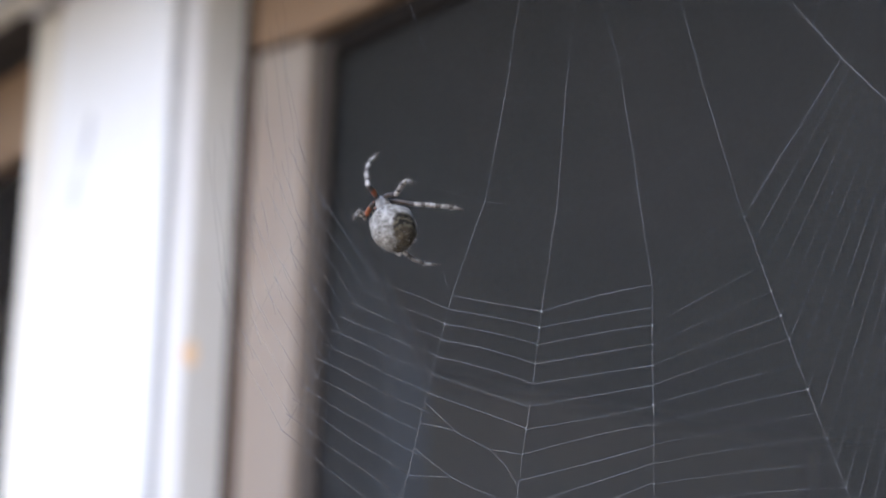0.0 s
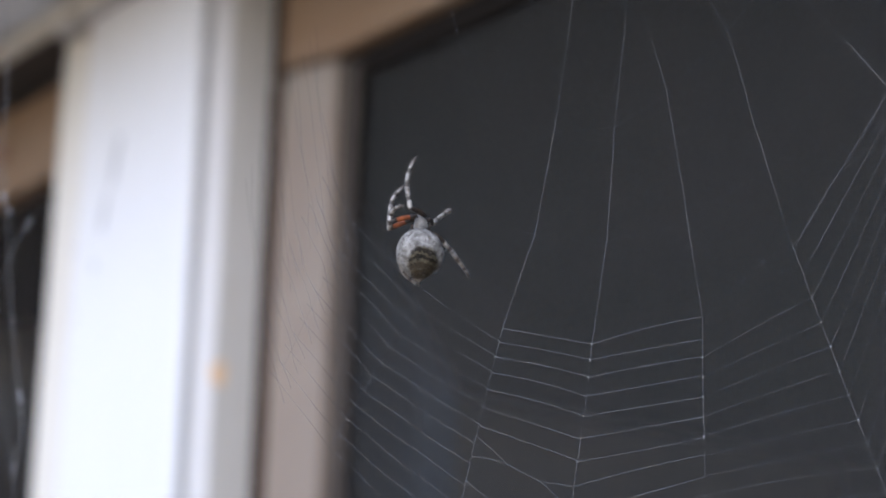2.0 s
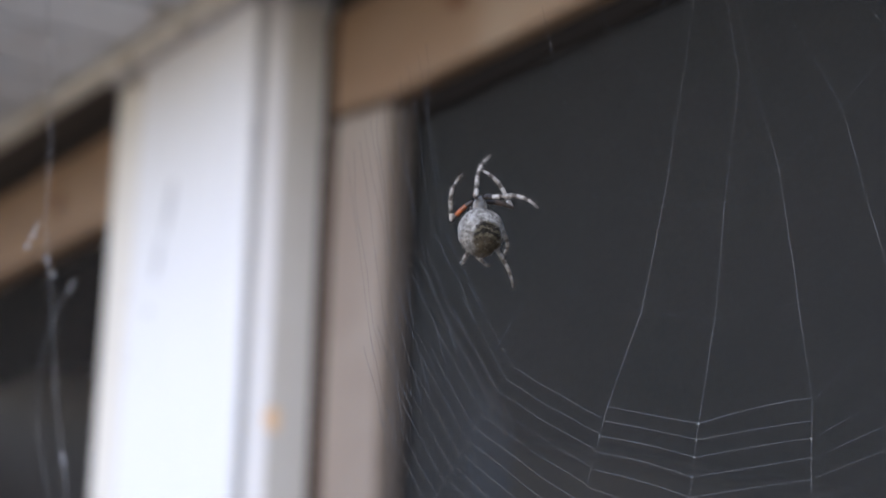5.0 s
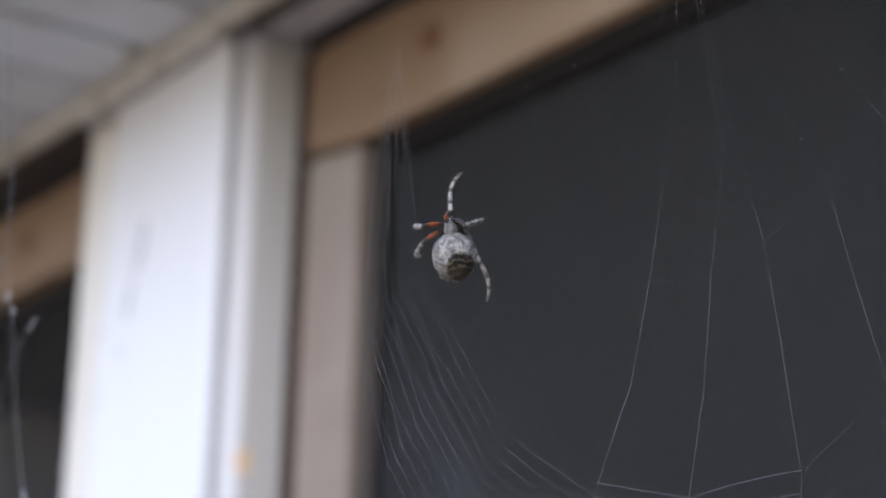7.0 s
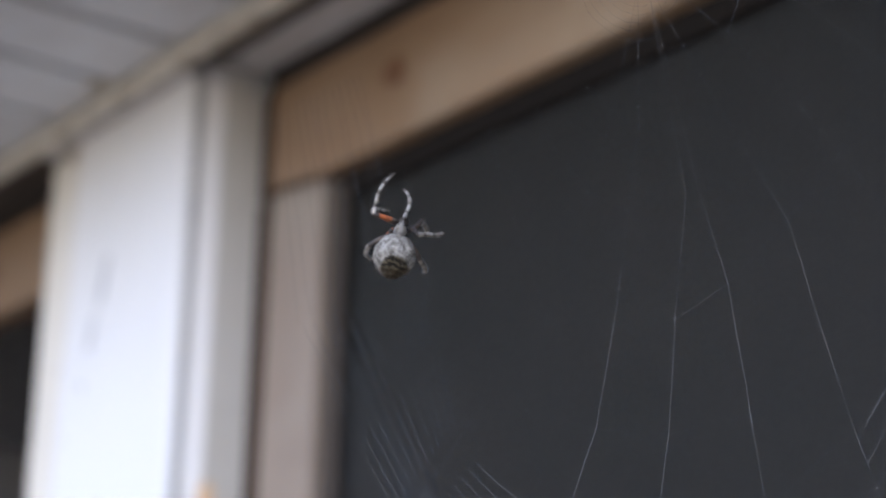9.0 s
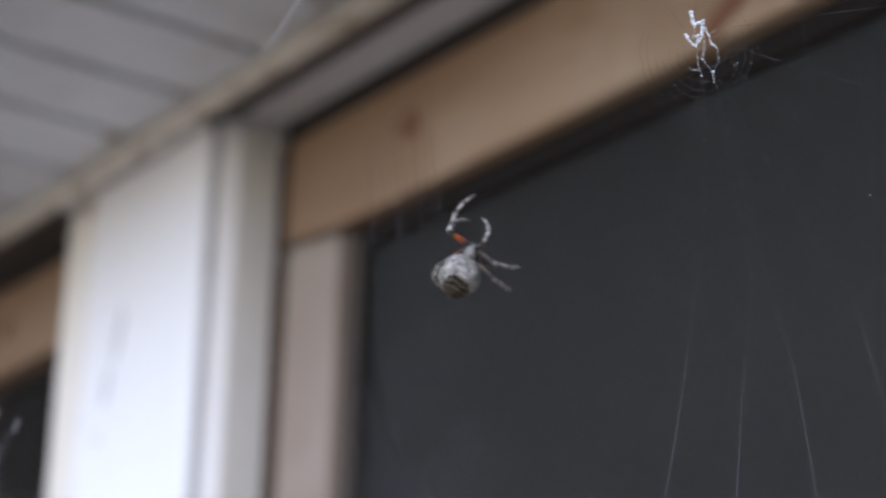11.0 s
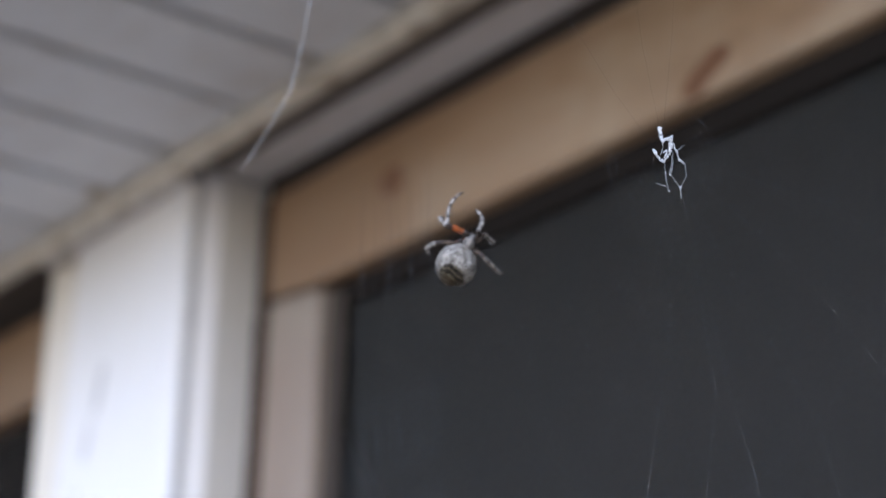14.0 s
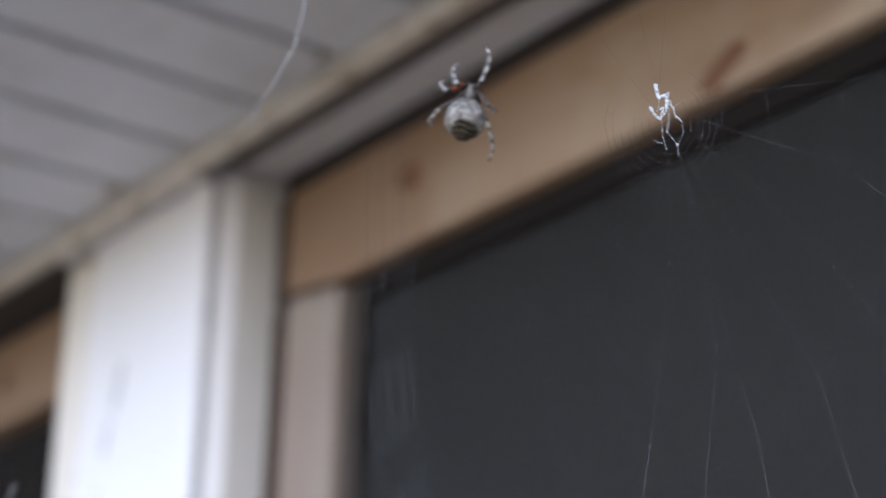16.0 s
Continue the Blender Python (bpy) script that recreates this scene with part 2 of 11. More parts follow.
trim = structure(part("trim_1", boxed(-2.85, 1.75, 0.6500, 0.6640, ZT, 2.2160, 0.0025), TRIMPAINT), "weathered cream trim strip along the porch ceiling edge", "trim")
structure(part("trim_2", boxed(XR + 0.0003, 1.75, 0.6936, YW - 0.0004, 2.2030, 2.2068, 0.0008), TRIMGREY), "grey painted soffit strip beside the wall beam", "trim")
structure(part("trim_3", boxed(XL, -1.2345, 0.6642, YP + 0.004, ZT + 0.0004, 2.2160, 0.001), TRIMGREY), "grey filler strip between ceiling trim and post", "trim")
structure(part("trim_4", boxed(-2.85, XL - 0.004, 0.6642, 0.6690, ZT + 0.002, 2.2160, 0.001), RECESS_DARK), "ceiling strip, darkened for the shade beyond the post", "trim")


structure(part("trim_5", boxed(XR - 0.007, 1.75, 0.6645, 0.7250, 2.2090, 2.2160), RECESS_DARK), "dark filler for the shade in the open ceiling joint", "trim")
structure(part("trim_6", boxed(-2.85, XL - 0.004, 0.6695, 0.7155, 2.2060, 2.2160), GAP_DARK), "dark filler for the shade in the open ceiling joint", "trim")


def smudge(x, w, h, y=0.657, z=ZT):
    """A thin brown dirt patch under the ceiling trim strip."""
    bm = bmesh.new()
    ring, back = [], []
    for i in range(16):
        a = i * math.tau / 16
        k = 1 + 0.4 * noise.noise(Vector((math.cos(a) * 1.5 + x * 40, math.sin(a) * 1.5, 3)))
        ring.append(bm.verts.new((math.cos(a) * w * k, math.sin(a) * h * k, -0.0003)))
        back.append(bm.verts.new((math.cos(a) * w * k * 1.05, math.sin(a) * h * k * 1.05, 0.0005)))
    bm.faces.new(ring[::-1])
    bm.faces.new(back)
    for i in range(16):
        bm.faces.new((ring[i], ring[(i + 1) % 16], back[(i + 1) % 16], back[i]))
    bmesh.ops.recalc_face_normals(bm, faces=bm.faces[:])
    ob = part("dirt_patch", bm, DIRT, trim, "brown dirt on the trim strip")
    ob.location = (x, y, z - 0.0001)


for x, w, h in ((-1.2203, 0.012, 0.005), (-1.3136, 0.014, 0.005), (-1.4069, 0.010, 0.005), (-1.1270, 0.008, 0.004), (-1.0337, 0.010, 0.005), (-1.27, 0.006, 0.003), (-0.94, 0.009, 0.004)):
    smudge(x, w, h)
for x, w, h in ((-1.322, 0.012, 0.006), (-1.040, 0.010, 0.004)):
    smudge(x, w, h, 0.6400, ZC)

beam = structure(new("wall_beam"), "pale pine header board with knots above the window", "beam")


def cut_board(plan, y0, y1):
    """A board of the given outline in x and z, with slightly rounded edges."""
    bm = bmesh.new()
    front = [bm.verts.new((x, y0, z)) for x, z in plan]
    back = [bm.verts.new((x, y1, z)) for x, z in plan]
    n = len(plan)
    bm.faces.new(front)
    bm.faces.new(back[::-1])
    for i in range(n):
        bm.faces.new((front[i], back[i], back[(i + 1) % n], front[(i + 1) % n]))
    bmesh.ops.recalc_face_normals(bm, faces=bm.faces[:])
    bmesh.ops.bevel(bm, geom=bm.edges[:], offset=0.003, segments=2, affect="EDGES", profile=0.6)
    return bm


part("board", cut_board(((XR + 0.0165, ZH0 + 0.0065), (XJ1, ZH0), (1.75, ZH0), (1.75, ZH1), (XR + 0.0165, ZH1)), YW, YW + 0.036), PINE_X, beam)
part("joint", boxed(XR + 0.0006, 1.75, YW + 0.006, YW + 0.03, ZH1 + 0.0005, 2.2165), GAP_DARK, beam, "dark filler for the shade in the gap above the board")
part("end_joint", boxed(XR + 0.0006, XR + 0.0160, YW + 0.0012, YW + 0.030, ZH0 + 0.001, ZH1), GAP_BROWN, beam, "near-flush strip with the gap's shade in its brown")
beam_left = structure(new("wall_beam"), "pale pine header board on the far side of the post", "beam")
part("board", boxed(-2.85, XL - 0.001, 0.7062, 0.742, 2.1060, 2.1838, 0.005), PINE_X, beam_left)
part("joint", boxed(-2.85, XL - 0.001, 0.7160, 0.736, 2.1843, 2.2165), GAP_DARK, beam_left, "dark filler for the shade in the gap above the board")


def knot(x, z, w, h, lean=0.0, y=YW, thing=beam):
    bm = bmesh.new()
    bmesh.ops.create_uvsphere(bm, u_segments=16, v_segments=8, radius=1)
    for v in bm.verts:
        n = 1 + 0.22 * noise.noise(v.co * 1.7 + Vector((x * 9, 0, z * 5)))
        v.co = (v.co.x * w * n + v.co.z * lean, v.co.y * 0.0012, v.co.z * h * n)
    ob = part("knot", bm, KNOT, thing, "dark brown knot in the pine")
    ob.location = (x, y, z)


knot(-1.0605, 2.1515, 0.013, 0.010)
knot(-0.7620, 2.1180, 0.0155, 0.012, 0.011)
knot(-1.632, 2.146, 0.014, 0.010, 0, 0.7062, beam_left)

jamb = structure(new("window_jamb"), "pale pine window jamb beside the white post", "jamb")
part("face_board", cut_board(((XJ0, 0.5), (XJ1, 0.5), (XJ1, ZH0 - 0.0045), (XJ0, ZH0 + 0.0020)), YW + 0.0008, YW + 0.024), PINE_Z, jamb)
part("head_joint", boxed(XJ0, XJ1, YW + 0.013, YW + 0.022, ZH0 - 0.010, ZH0 - 0.0012), GAP_DARK, jamb, "dark joint under the header")
# Flat strip in dark grey-brown, standing in for the jamb's shaded inner side.
part("reveal_strip", boxed(XJ1 + 0.0004, XJ1 + 0.018, YW + 0.0085, YW + 0.0116, 0.5, ZH0 - 0.009), REVEAL_TONE, jamb, "thin strip in the shaded tone of the jamb's inner side")
part("joint", boxed(XR - 0.004, XJ0 - 0.0004, YW + 0.0012, YW + 0.03, 0.5, ZH0 - 0.002), GAP_BROWN, jamb, "near-flush strip with the gap's shade in its brown")

post = structure(new("corner_post"), "white painted porch post casing with a vertical joint", "post")
part("front_panel", boxed(-1.4090, -1.2340, YP, YW + 0.03, 0.0, ZT, 0.0025), WHITE, post)
part("edge_strip", boxed(XL, -1.4096, YP + 0.0035, YW + 0.03, 0.0, ZT - 0.0002, 0.006), EDGE, post)
part("joint", boxed(-1.2338, -1.2330, YP + 0.0030, 0.6815, 0.0, ZT, 0.0), GROOVE, post, "grey joint of the casing")


def corner_bead():
    """The bevelled corner strip, white, turned half towards the yard."""
    bm = bmesh.new()
    plan = ((-1.2336, 0.6818), (-1.2276, 0.6951), (-1.2276, 0.6952), (-1.2500, 0.6952), (-1.2500, 0.6818))
    low = [bm.verts.new((x, y, 0.0)) for x, y in plan]
    top = [bm.verts.new((x, y, 2.2029)) for x, y in plan]
    bm.faces.new(low)
    bm.faces.new(top[::-1])
    for i in range(5):
        bm.faces.new((low[i], low[(i + 1) % 5], top[(i + 1) % 5], top[i]))
    bmesh.ops.recalc_face_normals(bm, faces=bm.faces[:])
    return bm


part("corner_strip", corner_bead(), WHITE, post, "bevelled white corner strip")
part("side_panel", boxed(-1.2500, XR - 0.0008, 0.6953, YW + 0.03, 0.0, 2.2025), SIDE_TONE, post, "side face of the casing, its shade put into the paint")


def flake(name, x, z, w, h, mat, label, n=14, lean=0.0, y=None):
    """A thin irregular patch on the post's face."""
    bm = bmesh.new()
    front, back = [], []
    for i in range(n):
        a = i * math.tau / n
        k = 1 + 0.35 * noise.noise(Vector((math.cos(a) * 1.3 + x * 31, math.sin(a) * 1.3, z * 17)))
        dz = math.sin(a) * h * k
        front.append(bm.verts.new((math.cos(a) * w * k + dz * lean, -0.0002, dz)))
        back.append(bm.verts.new((math.cos(a) * w * k * 1.06 + dz * lean, 0.0006, dz * 1.04)))
    bm.faces.new(front)
    bm.faces.new(back[::-1])
    for i in range(n):
        bm.faces.new((front[i], back[i], back[(i + 1) % n], front[(i + 1) % n]))
    bmesh.ops.recalc_face_normals(bm, faces=bm.faces[:])
    ob = part(name, bm, mat, post, label)
    ob.location = (x, YP - 0.0001, z)
    return ob


flake("scuff_mark", -1.350, 2.066, 0.0045, 0.022, SCUFF, "long grey scuff on the white paint", 18, 0.25)
flake("scuff_mark", -1.3635, 2.028, 0.004, 0.016, SCUFF, "grey scuff on the white paint", 18, 0.2)
flake("scuff_mark", -1.373, 1.990, 0.003, 0.004, SCUFF, "small grey scuff", 10)
flake("speck", -1.411, 2.0105, 0.0022, 0.0026, SCUFF, "small dark speck on the paint", 9)
flake("speck", -1.398, 1.9551, 0.0018, 0.0022, SCUFF, "small dark speck on the paint", 9)
flake("speck", -1.4080, 1.9685, 0.0015, 0.0018, SCUFF, "small dark speck on the paint", 9)
flake("speck", -1.4260, 2.1880, 0.0085, 0.0065, DIRT, "brown dirt at the top of the casing", 12).location.y = YP + 0.0033
crack = flake("crack_mark", -1.2302, 2.0920, 0.0028, 0.011, SCUFF, "grey dirt in the joint", 12)
crack.location = (-1.2328, 0.6770, 2.0920)
crack.rotation_euler = (0, 0, radians(90))
stain = flake("rust_spot", 0, 0, 0.0065, 0.0085, STAIN, "orange rust spot on the casing", 14)
stain.rotation_euler = (0, 0, radians(90))
stain.location = (XR - 0.0007, 0.6990, 1.8905)

# house wall, window and the room behind it, its gloom painted near-black
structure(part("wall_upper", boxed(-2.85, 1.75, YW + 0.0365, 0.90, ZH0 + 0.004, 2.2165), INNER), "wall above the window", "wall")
structure(part("wall_west", boxed(-2.98, -2.85, 0.33, 3.2, 0, 2.4), SIDING), "plain side wall", "wall")
structure(part("wall_lower", boxed(-2.85, 1.75, YW + 0.031, 0.90, 0, 0.5), SIDING), "wall below the window", "wall")
structure(part("wall_east", boxed(1.75, 1.88, 0.73, 3.2, 0, 2.4), SIDING), "plain side wall", "wall")
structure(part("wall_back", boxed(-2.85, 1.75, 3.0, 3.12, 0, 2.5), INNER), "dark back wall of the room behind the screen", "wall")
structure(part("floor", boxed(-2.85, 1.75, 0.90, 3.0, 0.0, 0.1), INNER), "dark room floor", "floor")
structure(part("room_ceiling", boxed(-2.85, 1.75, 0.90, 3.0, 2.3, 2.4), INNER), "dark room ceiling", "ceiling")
structure(part("roof", boxed(-2.98, 1.88, 0.41, 3.12, 2.5, 2.55), SIDING), "porch roof deck", "roof")
window = structure(new("window_1"), "dark insect screen behind the pine window frame", "window")
# A thin near-black strip under the header, just before the screen.
part("top_strip", boxed(XJ1 + 0.0005, 1.75, YW + 0.0118, YW + 0.0168, ZH0 - 0.019, ZH0 - 0.0004, 0.002), DARKSTRIP, window, "thin black strip along the top of the insect screen")
part("insect_screen", boxed(-2.85, XL - 0.001, 0.724, 0.725, 0.5, 2.109), FAR_SCREEN, window, "insect screen of the far opening, darkened for its gloom")
part("insect_screen", boxed(XJ1 - 0.002, 1.75, YW + 0.0175, YW + 0.0185, 0.5, ZH0 + 0.003), SCREEN, window)
# Board added for the bluish band; its slanted top imitates the band's fade.
slanted = boxed(-1.36, -1.207, 0.85, 0.888, 0.1, 1.978, 0.012)
for v in slanted.verts:
    if v.co.z > 1:
        v.co.z += 0.11 - (v.co.x + 1.36) * 1.2
structure(part("band_board", slanted, BAND_BLUE), "added pale blue board for the bluish band behind the screen", "board")

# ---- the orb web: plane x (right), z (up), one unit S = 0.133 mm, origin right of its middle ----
S = 0.5 / 3761.5
rnd = random.Random(7)
WIDE = 3.9      # visible width of a thread


def at(u, v, y=0.0):
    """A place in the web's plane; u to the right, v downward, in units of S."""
    return Vector(((u - 960) * S, y * S, (100 - v) * S))


def along(pts, v):
    """The point of a polyline at height v."""
    for p, q in zip(pts, pts[1:]):
        if min(p[1], q[1]) <= v <= max(p[1], q[1]):
            k = (v - p[1]) / (q[1] - p[1])
            return (p[0] + (q[0] - p[0]) * k, v)
    p, q = pts[-2], pts[-1]
    k = (v - p[1]) / (q[1] - p[1])
    return (p[0] + (q[0] - p[0]) * k, v)


def sagged(a, b, sag, n=7, depth=0.0):
    """Points of a thread that hangs a little between a and b."""
    out = []
    for i in range(n):
        k = i / (n - 1)
        s = 4 * k * (1 - k)
        out.append(at(a[0] + (b[0] - a[0]) * k, a[1] + (b[1] - a[1]) * k + sag * s, depth * s))
    return out


web = tagged(new("orb_web"), "fine silvery orb web with a torn lower sector, before the porch", "spider web")
HUB = (964, -413)
RADIALS = {
    "z": [(950, -430), (905, -220), (838, 0), (778, 162), (738, 320)],
    "a": [(946, -395), (943, -171), (920, 0), (893, 175), (858, 358), (799, 525), (752, 712), (712, 880), (640, 1160)],
    "b": [HUB, (1024, -53), (1001, 168), (985, 370), (958, 552), (940, 700), (915, 876), (880, 1160)],
    "c": [(966, -405), (1047, -58), (1095, 108), (1130, 340), (1154, 507), (1155, 660), (1158, 880), (1162, 1160)],
    "d": [(975, -400), (1124, -134), (1203, 0), (1262, 210), (1305, 350), (1345, 460), (1430, 690), (1500, 870), (1610, 1160)],
    "e": [(1000, -420), (1109, -326), (1231, -196), (1396, 5), (1490, 103), (1560, 170), (1850, 460)],
    "f": [(1010, -455), (1131, -413), (1240, -381), (1351, -294), (1491, -196), (1850, 40)],
    "g": [(930, -510), (896, -671), (870, -900), (800, -3600)],
    "h": [(935, -520), (951, -700), (960, -900), (1000, -3700)],
    "i": [(915, -490), (850, -580), (740, -760)],
}
for key, pts in RADIALS.items():
    bm = bmesh.new()
    dense = []
    for p, q in zip(pts, pts[1:]):
        for i in range(4):
            k = i / 4
            v = p[1] + (q[1] - p[1]) * k
            dense.append(at(p[0] + (q[0] - p[0]) * k + rnd.uniform(-1, 1), v, max(0, -900 - v) * 1.0))
    dense.append(at(*pts[-1], max(0, -900 - pts[-1][1]) * 1.0))
    rr = [(0.16 if key in "ghiz" else 0.15 + 0.09 * min(1, max(0, (0.02 - p.z) / 0.04 + 0.5))) * WIDE * S for p in dense]
    cut = sum(1 for p in dense if p.z > -0.006)
    if key in "ghiz" or not 2 < cut < len(dense) - 2:
        tube(bm, dense, rr, 5)
        part("radial_thread", bm, SILK_FAINT if key in "ghiz" else SILK_RADIAL, web)
        continue
    tube(bm, dense[:cut + 1], rr[:cut + 1], 5)
    part("radial_thread", bm, SILK_UPPER, web, "faint upper part of a radial thread")
    bm = bmesh.new()
    tube(bm, dense[cut:], rr[cut:], 5)
    part("radial_thread", bm, SILK_RADIAL, web)
bm = bmesh.new()
tube(bm, [at(1405, 8), at(1450, 58), at(1490, 103), at(1530, 142), at(1600, 208)], [0.8 * S, 1.2 * S, 1.2 * S, 1.1 * S, 0.7 * S], 5)
part("anchor_line", bm, SILK_MID, web, "thicker bright anchor line")


def node(name, i):
    """The i-th crossing of the sticky spiral with a radial."""
    if name == "a":
        return along(RADIALS["a"], 523 + 24 * i + 0.8 * i * i)
    if name == "b":
        return along(RADIALS["b"], 552 + 27 * i + 1.3 * i * i)
    if name == "c":
        return along(RADIALS["c"], 507 + 35 * i)
    if name == "d":
        return along(RADIALS["d"], 385 + 43.5 * i)
    return (1490 + 15.5 * i, 103 + 14.5 * i)


drops = bmesh.new()


def drop(p, r):
    blob(drops, at(*p), r * S, seg=6)


for i in range(15):
    for n, m in (("a", "b"), ("b", "c"), ("c", "d"), ("d", "e")):
        if (n, m) == ("a", "b") and i in (7, 8, 9, 10):
            continue
        if (n, m) == ("c", "d") and i < 2:
            continue
        a, b = node(n, i), node(m, i)
        j = rnd.uniform(-3, 3)
        bm = bmesh.new()
        tube(bm, sagged(a, (b[0], b[1] + j), rnd.uniform(-5, 1), 7, rnd.uniform(-6, 6)), (0.23 if m in "bc" else 0.20) * WIDE * S, 4)
        part("spiral_thread", bm, SILK if m == "b" else SILK_SIDE if m in "de" else SILK_MID, web)
        drop(a, rnd.uniform(0.5, 1.5))
# the slack side sector beside the post: every turn in four pieces that swing by themselves
SIDE = {}


def side_piece(key, length, radius, mat, wave=0.0, label="", foot=True):
    """A piece of thread that runs up its own z axis, with a knot of glue at its foot."""
    bm = bmesh.new()
    n = 9
    ph = rnd.uniform(0, 6)
    pts = [Vector((wave * math.sin(k / (n - 1) * math.pi) + wave * 0.4 * math.sin(k * 1.3 + ph) * (0 < k < n - 1), 0, length * k / (n - 1))) * S for k in range(n)]
    tube(bm, pts, radius * WIDE * S, 4)
    if foot:
        blob(bm, Vector((0, 0, 0)), radius * WIDE * 1.5 * S, seg=6)
    SIDE[key] = part("spiral_thread", bm, mat, web, label)


for i in range(12):
    side_piece(("inner", i), 171 + 10.4 * i, 0.20, SILK_MID, -2.5)
    side_piece(("middle", i), 172 + 1.1 * i, 0.21, SILK_SLACK, rnd.uniform(-3, 3), "slack thread of the side sector", False)
    side_piece(("outer", i), 228 + 2 * i, 0.23, SILK_OUTER, rnd.uniform(-8, 8), "wavy slack thread", False)
    side_piece(("upper", i), 480, 0.22, SILK_FAINT, rnd.uniform(-9, 9), "wavy slack thread", False)
side_piece(("side_radial", 0), 298, 0.17, SILK_SLACK)
side_piece(("far_radial", 0), 268, 0.15, SILK_FAINT)
side_piece(("drag", 0), 96, 0.2, SILK_SLACK)
# torn turns in the lower sector
for a, b, c in (((752, 713), (812, 768), (868, 797)), ((868, 797), (895, 825), (917, 862)), ((744, 750), (780, 756), (808, 765)), ((868, 797), (897, 800), (925, 806)),
                ((733, 793), (765, 820), (800, 846)), ((800, 846), (840, 866), (880, 880)), ((722, 842), (762, 843), (800, 846)), ((1154, 535), (1166, 500), (1180, 484)),
                ((1180, 484), (1262, 408), (1322, 372)), ((1280, 430), (1296, 424), (1340, 446))):
    bm = bmesh.new()
    tube(bm, [at(*a), at(*b), at(*c)], 0.24 * WIDE * S, 4)
    part("torn_thread", bm, SILK_FAINT if a[0] > 1100 else SILK_MID, web)
    drop(b, 0.9)
# slack lines towards the upper side
for i in range(3):
    bm = bmesh.new()
    tube(bm, [at(1322 + 6 * i, 372 - 10 * i), at(1385 + 8 * i, 268 - 12 * i), at(1425 + 14 * i, 215 + 3 * i), at(1490 + 7 * i, 103 + 8 * i), at(1525 + 9 * i, -10), at(1545 + 10 * i, -90)], 0.2 * WIDE * S, 4)
    part("slack_thread", bm, SILK_FAINT, web)
# turns of the dry guide spiral
GUIDES = (((854, -241), (894, -201), (943, -171)), ((766, -206), (796, -136), (851, -58), (919, -24)),
          ((681, -171), (696, -106), (721, -6), (775, 158), (893, 175), (1001, 168), (1095, 108), (1200, 0), (1290, -110)),
          ((735, 322), (858, 358), (985, 370), (1130, 340), (1225, 270)), ((1296, -116), (1351, -294), (1372, -430), (1376, -571)),
          ((1231, -196), (1240, -381), (1254, -496)), ((1491, -196), (1468, -60), (1440, 40)))
for g in GUIDES:
    bm = bmesh.new()
    tube(bm, [at(*p) for p in g], 0.21 * WIDE * S, 4)
    part("guide_thread", bm, SILK_HUB, web)
    for p in g:
        drop(p, 0.7)
# close turns round the hub, on both sides of it
for i in range(13):
    bm = bmesh.new()
    right = i > 6
    r = 34 + 13 * (i - 7) if right else 40 + 15 * i
    a0, a1 = (rnd.uniform(-1.15, -0.8), rnd.uniform(0.9, 1.35)) if right else (rnd.uniform(1.1, 1.7), rnd.uniform(2.8, 3.7))
    n = 8 + i % 7
    turn = [a0 + (a1 - a0) * k / n for k in range(n + 1)]
    tube(bm, [at(948 + math.cos(q) * r * 0.85 + rnd.uniform(-2, 2), -452 + math.sin(q) * r + rnd.uniform(-2, 2)) for q in turn], 0.16 * WIDE * S, 4)
    part("hub_thread", bm, SILK_TURN, web)
    for k in range(3):
        q = rnd.uniform(a0, a1)
        drop((948 + math.cos(q) * r * 0.85, -452 + math.sin(q) * r), rnd.uniform(0.4, 0.75))
for line in (((990, -490), (1040, -497), (1122, -508), (1350, -530)), ((987, -500), (988, -438)), ((1001, -496), (1003, -463), (1001, -425)), ((1042, -496), (1042, -454)), ((1119, -506), (1131, -413), (1104, -335))):
    bm = bmesh.new()
    tube(bm, [at(*p) for p in line], 0.2 * WIDE * S, 4)
    part("hub_thread", bm, SILK_HUB, web)
    drop(line[-1], 0.8)
for key in "abcde":
    for k in range(9):
        drop(along(RADIALS[key], rnd.uniform(-360, 860)), rnd.uniform(0.4, 1.0))
tagged(part("glue_drops", drops, SILK_DROP, web, "tiny bright glue drops on the crossings"), kind="stuff")


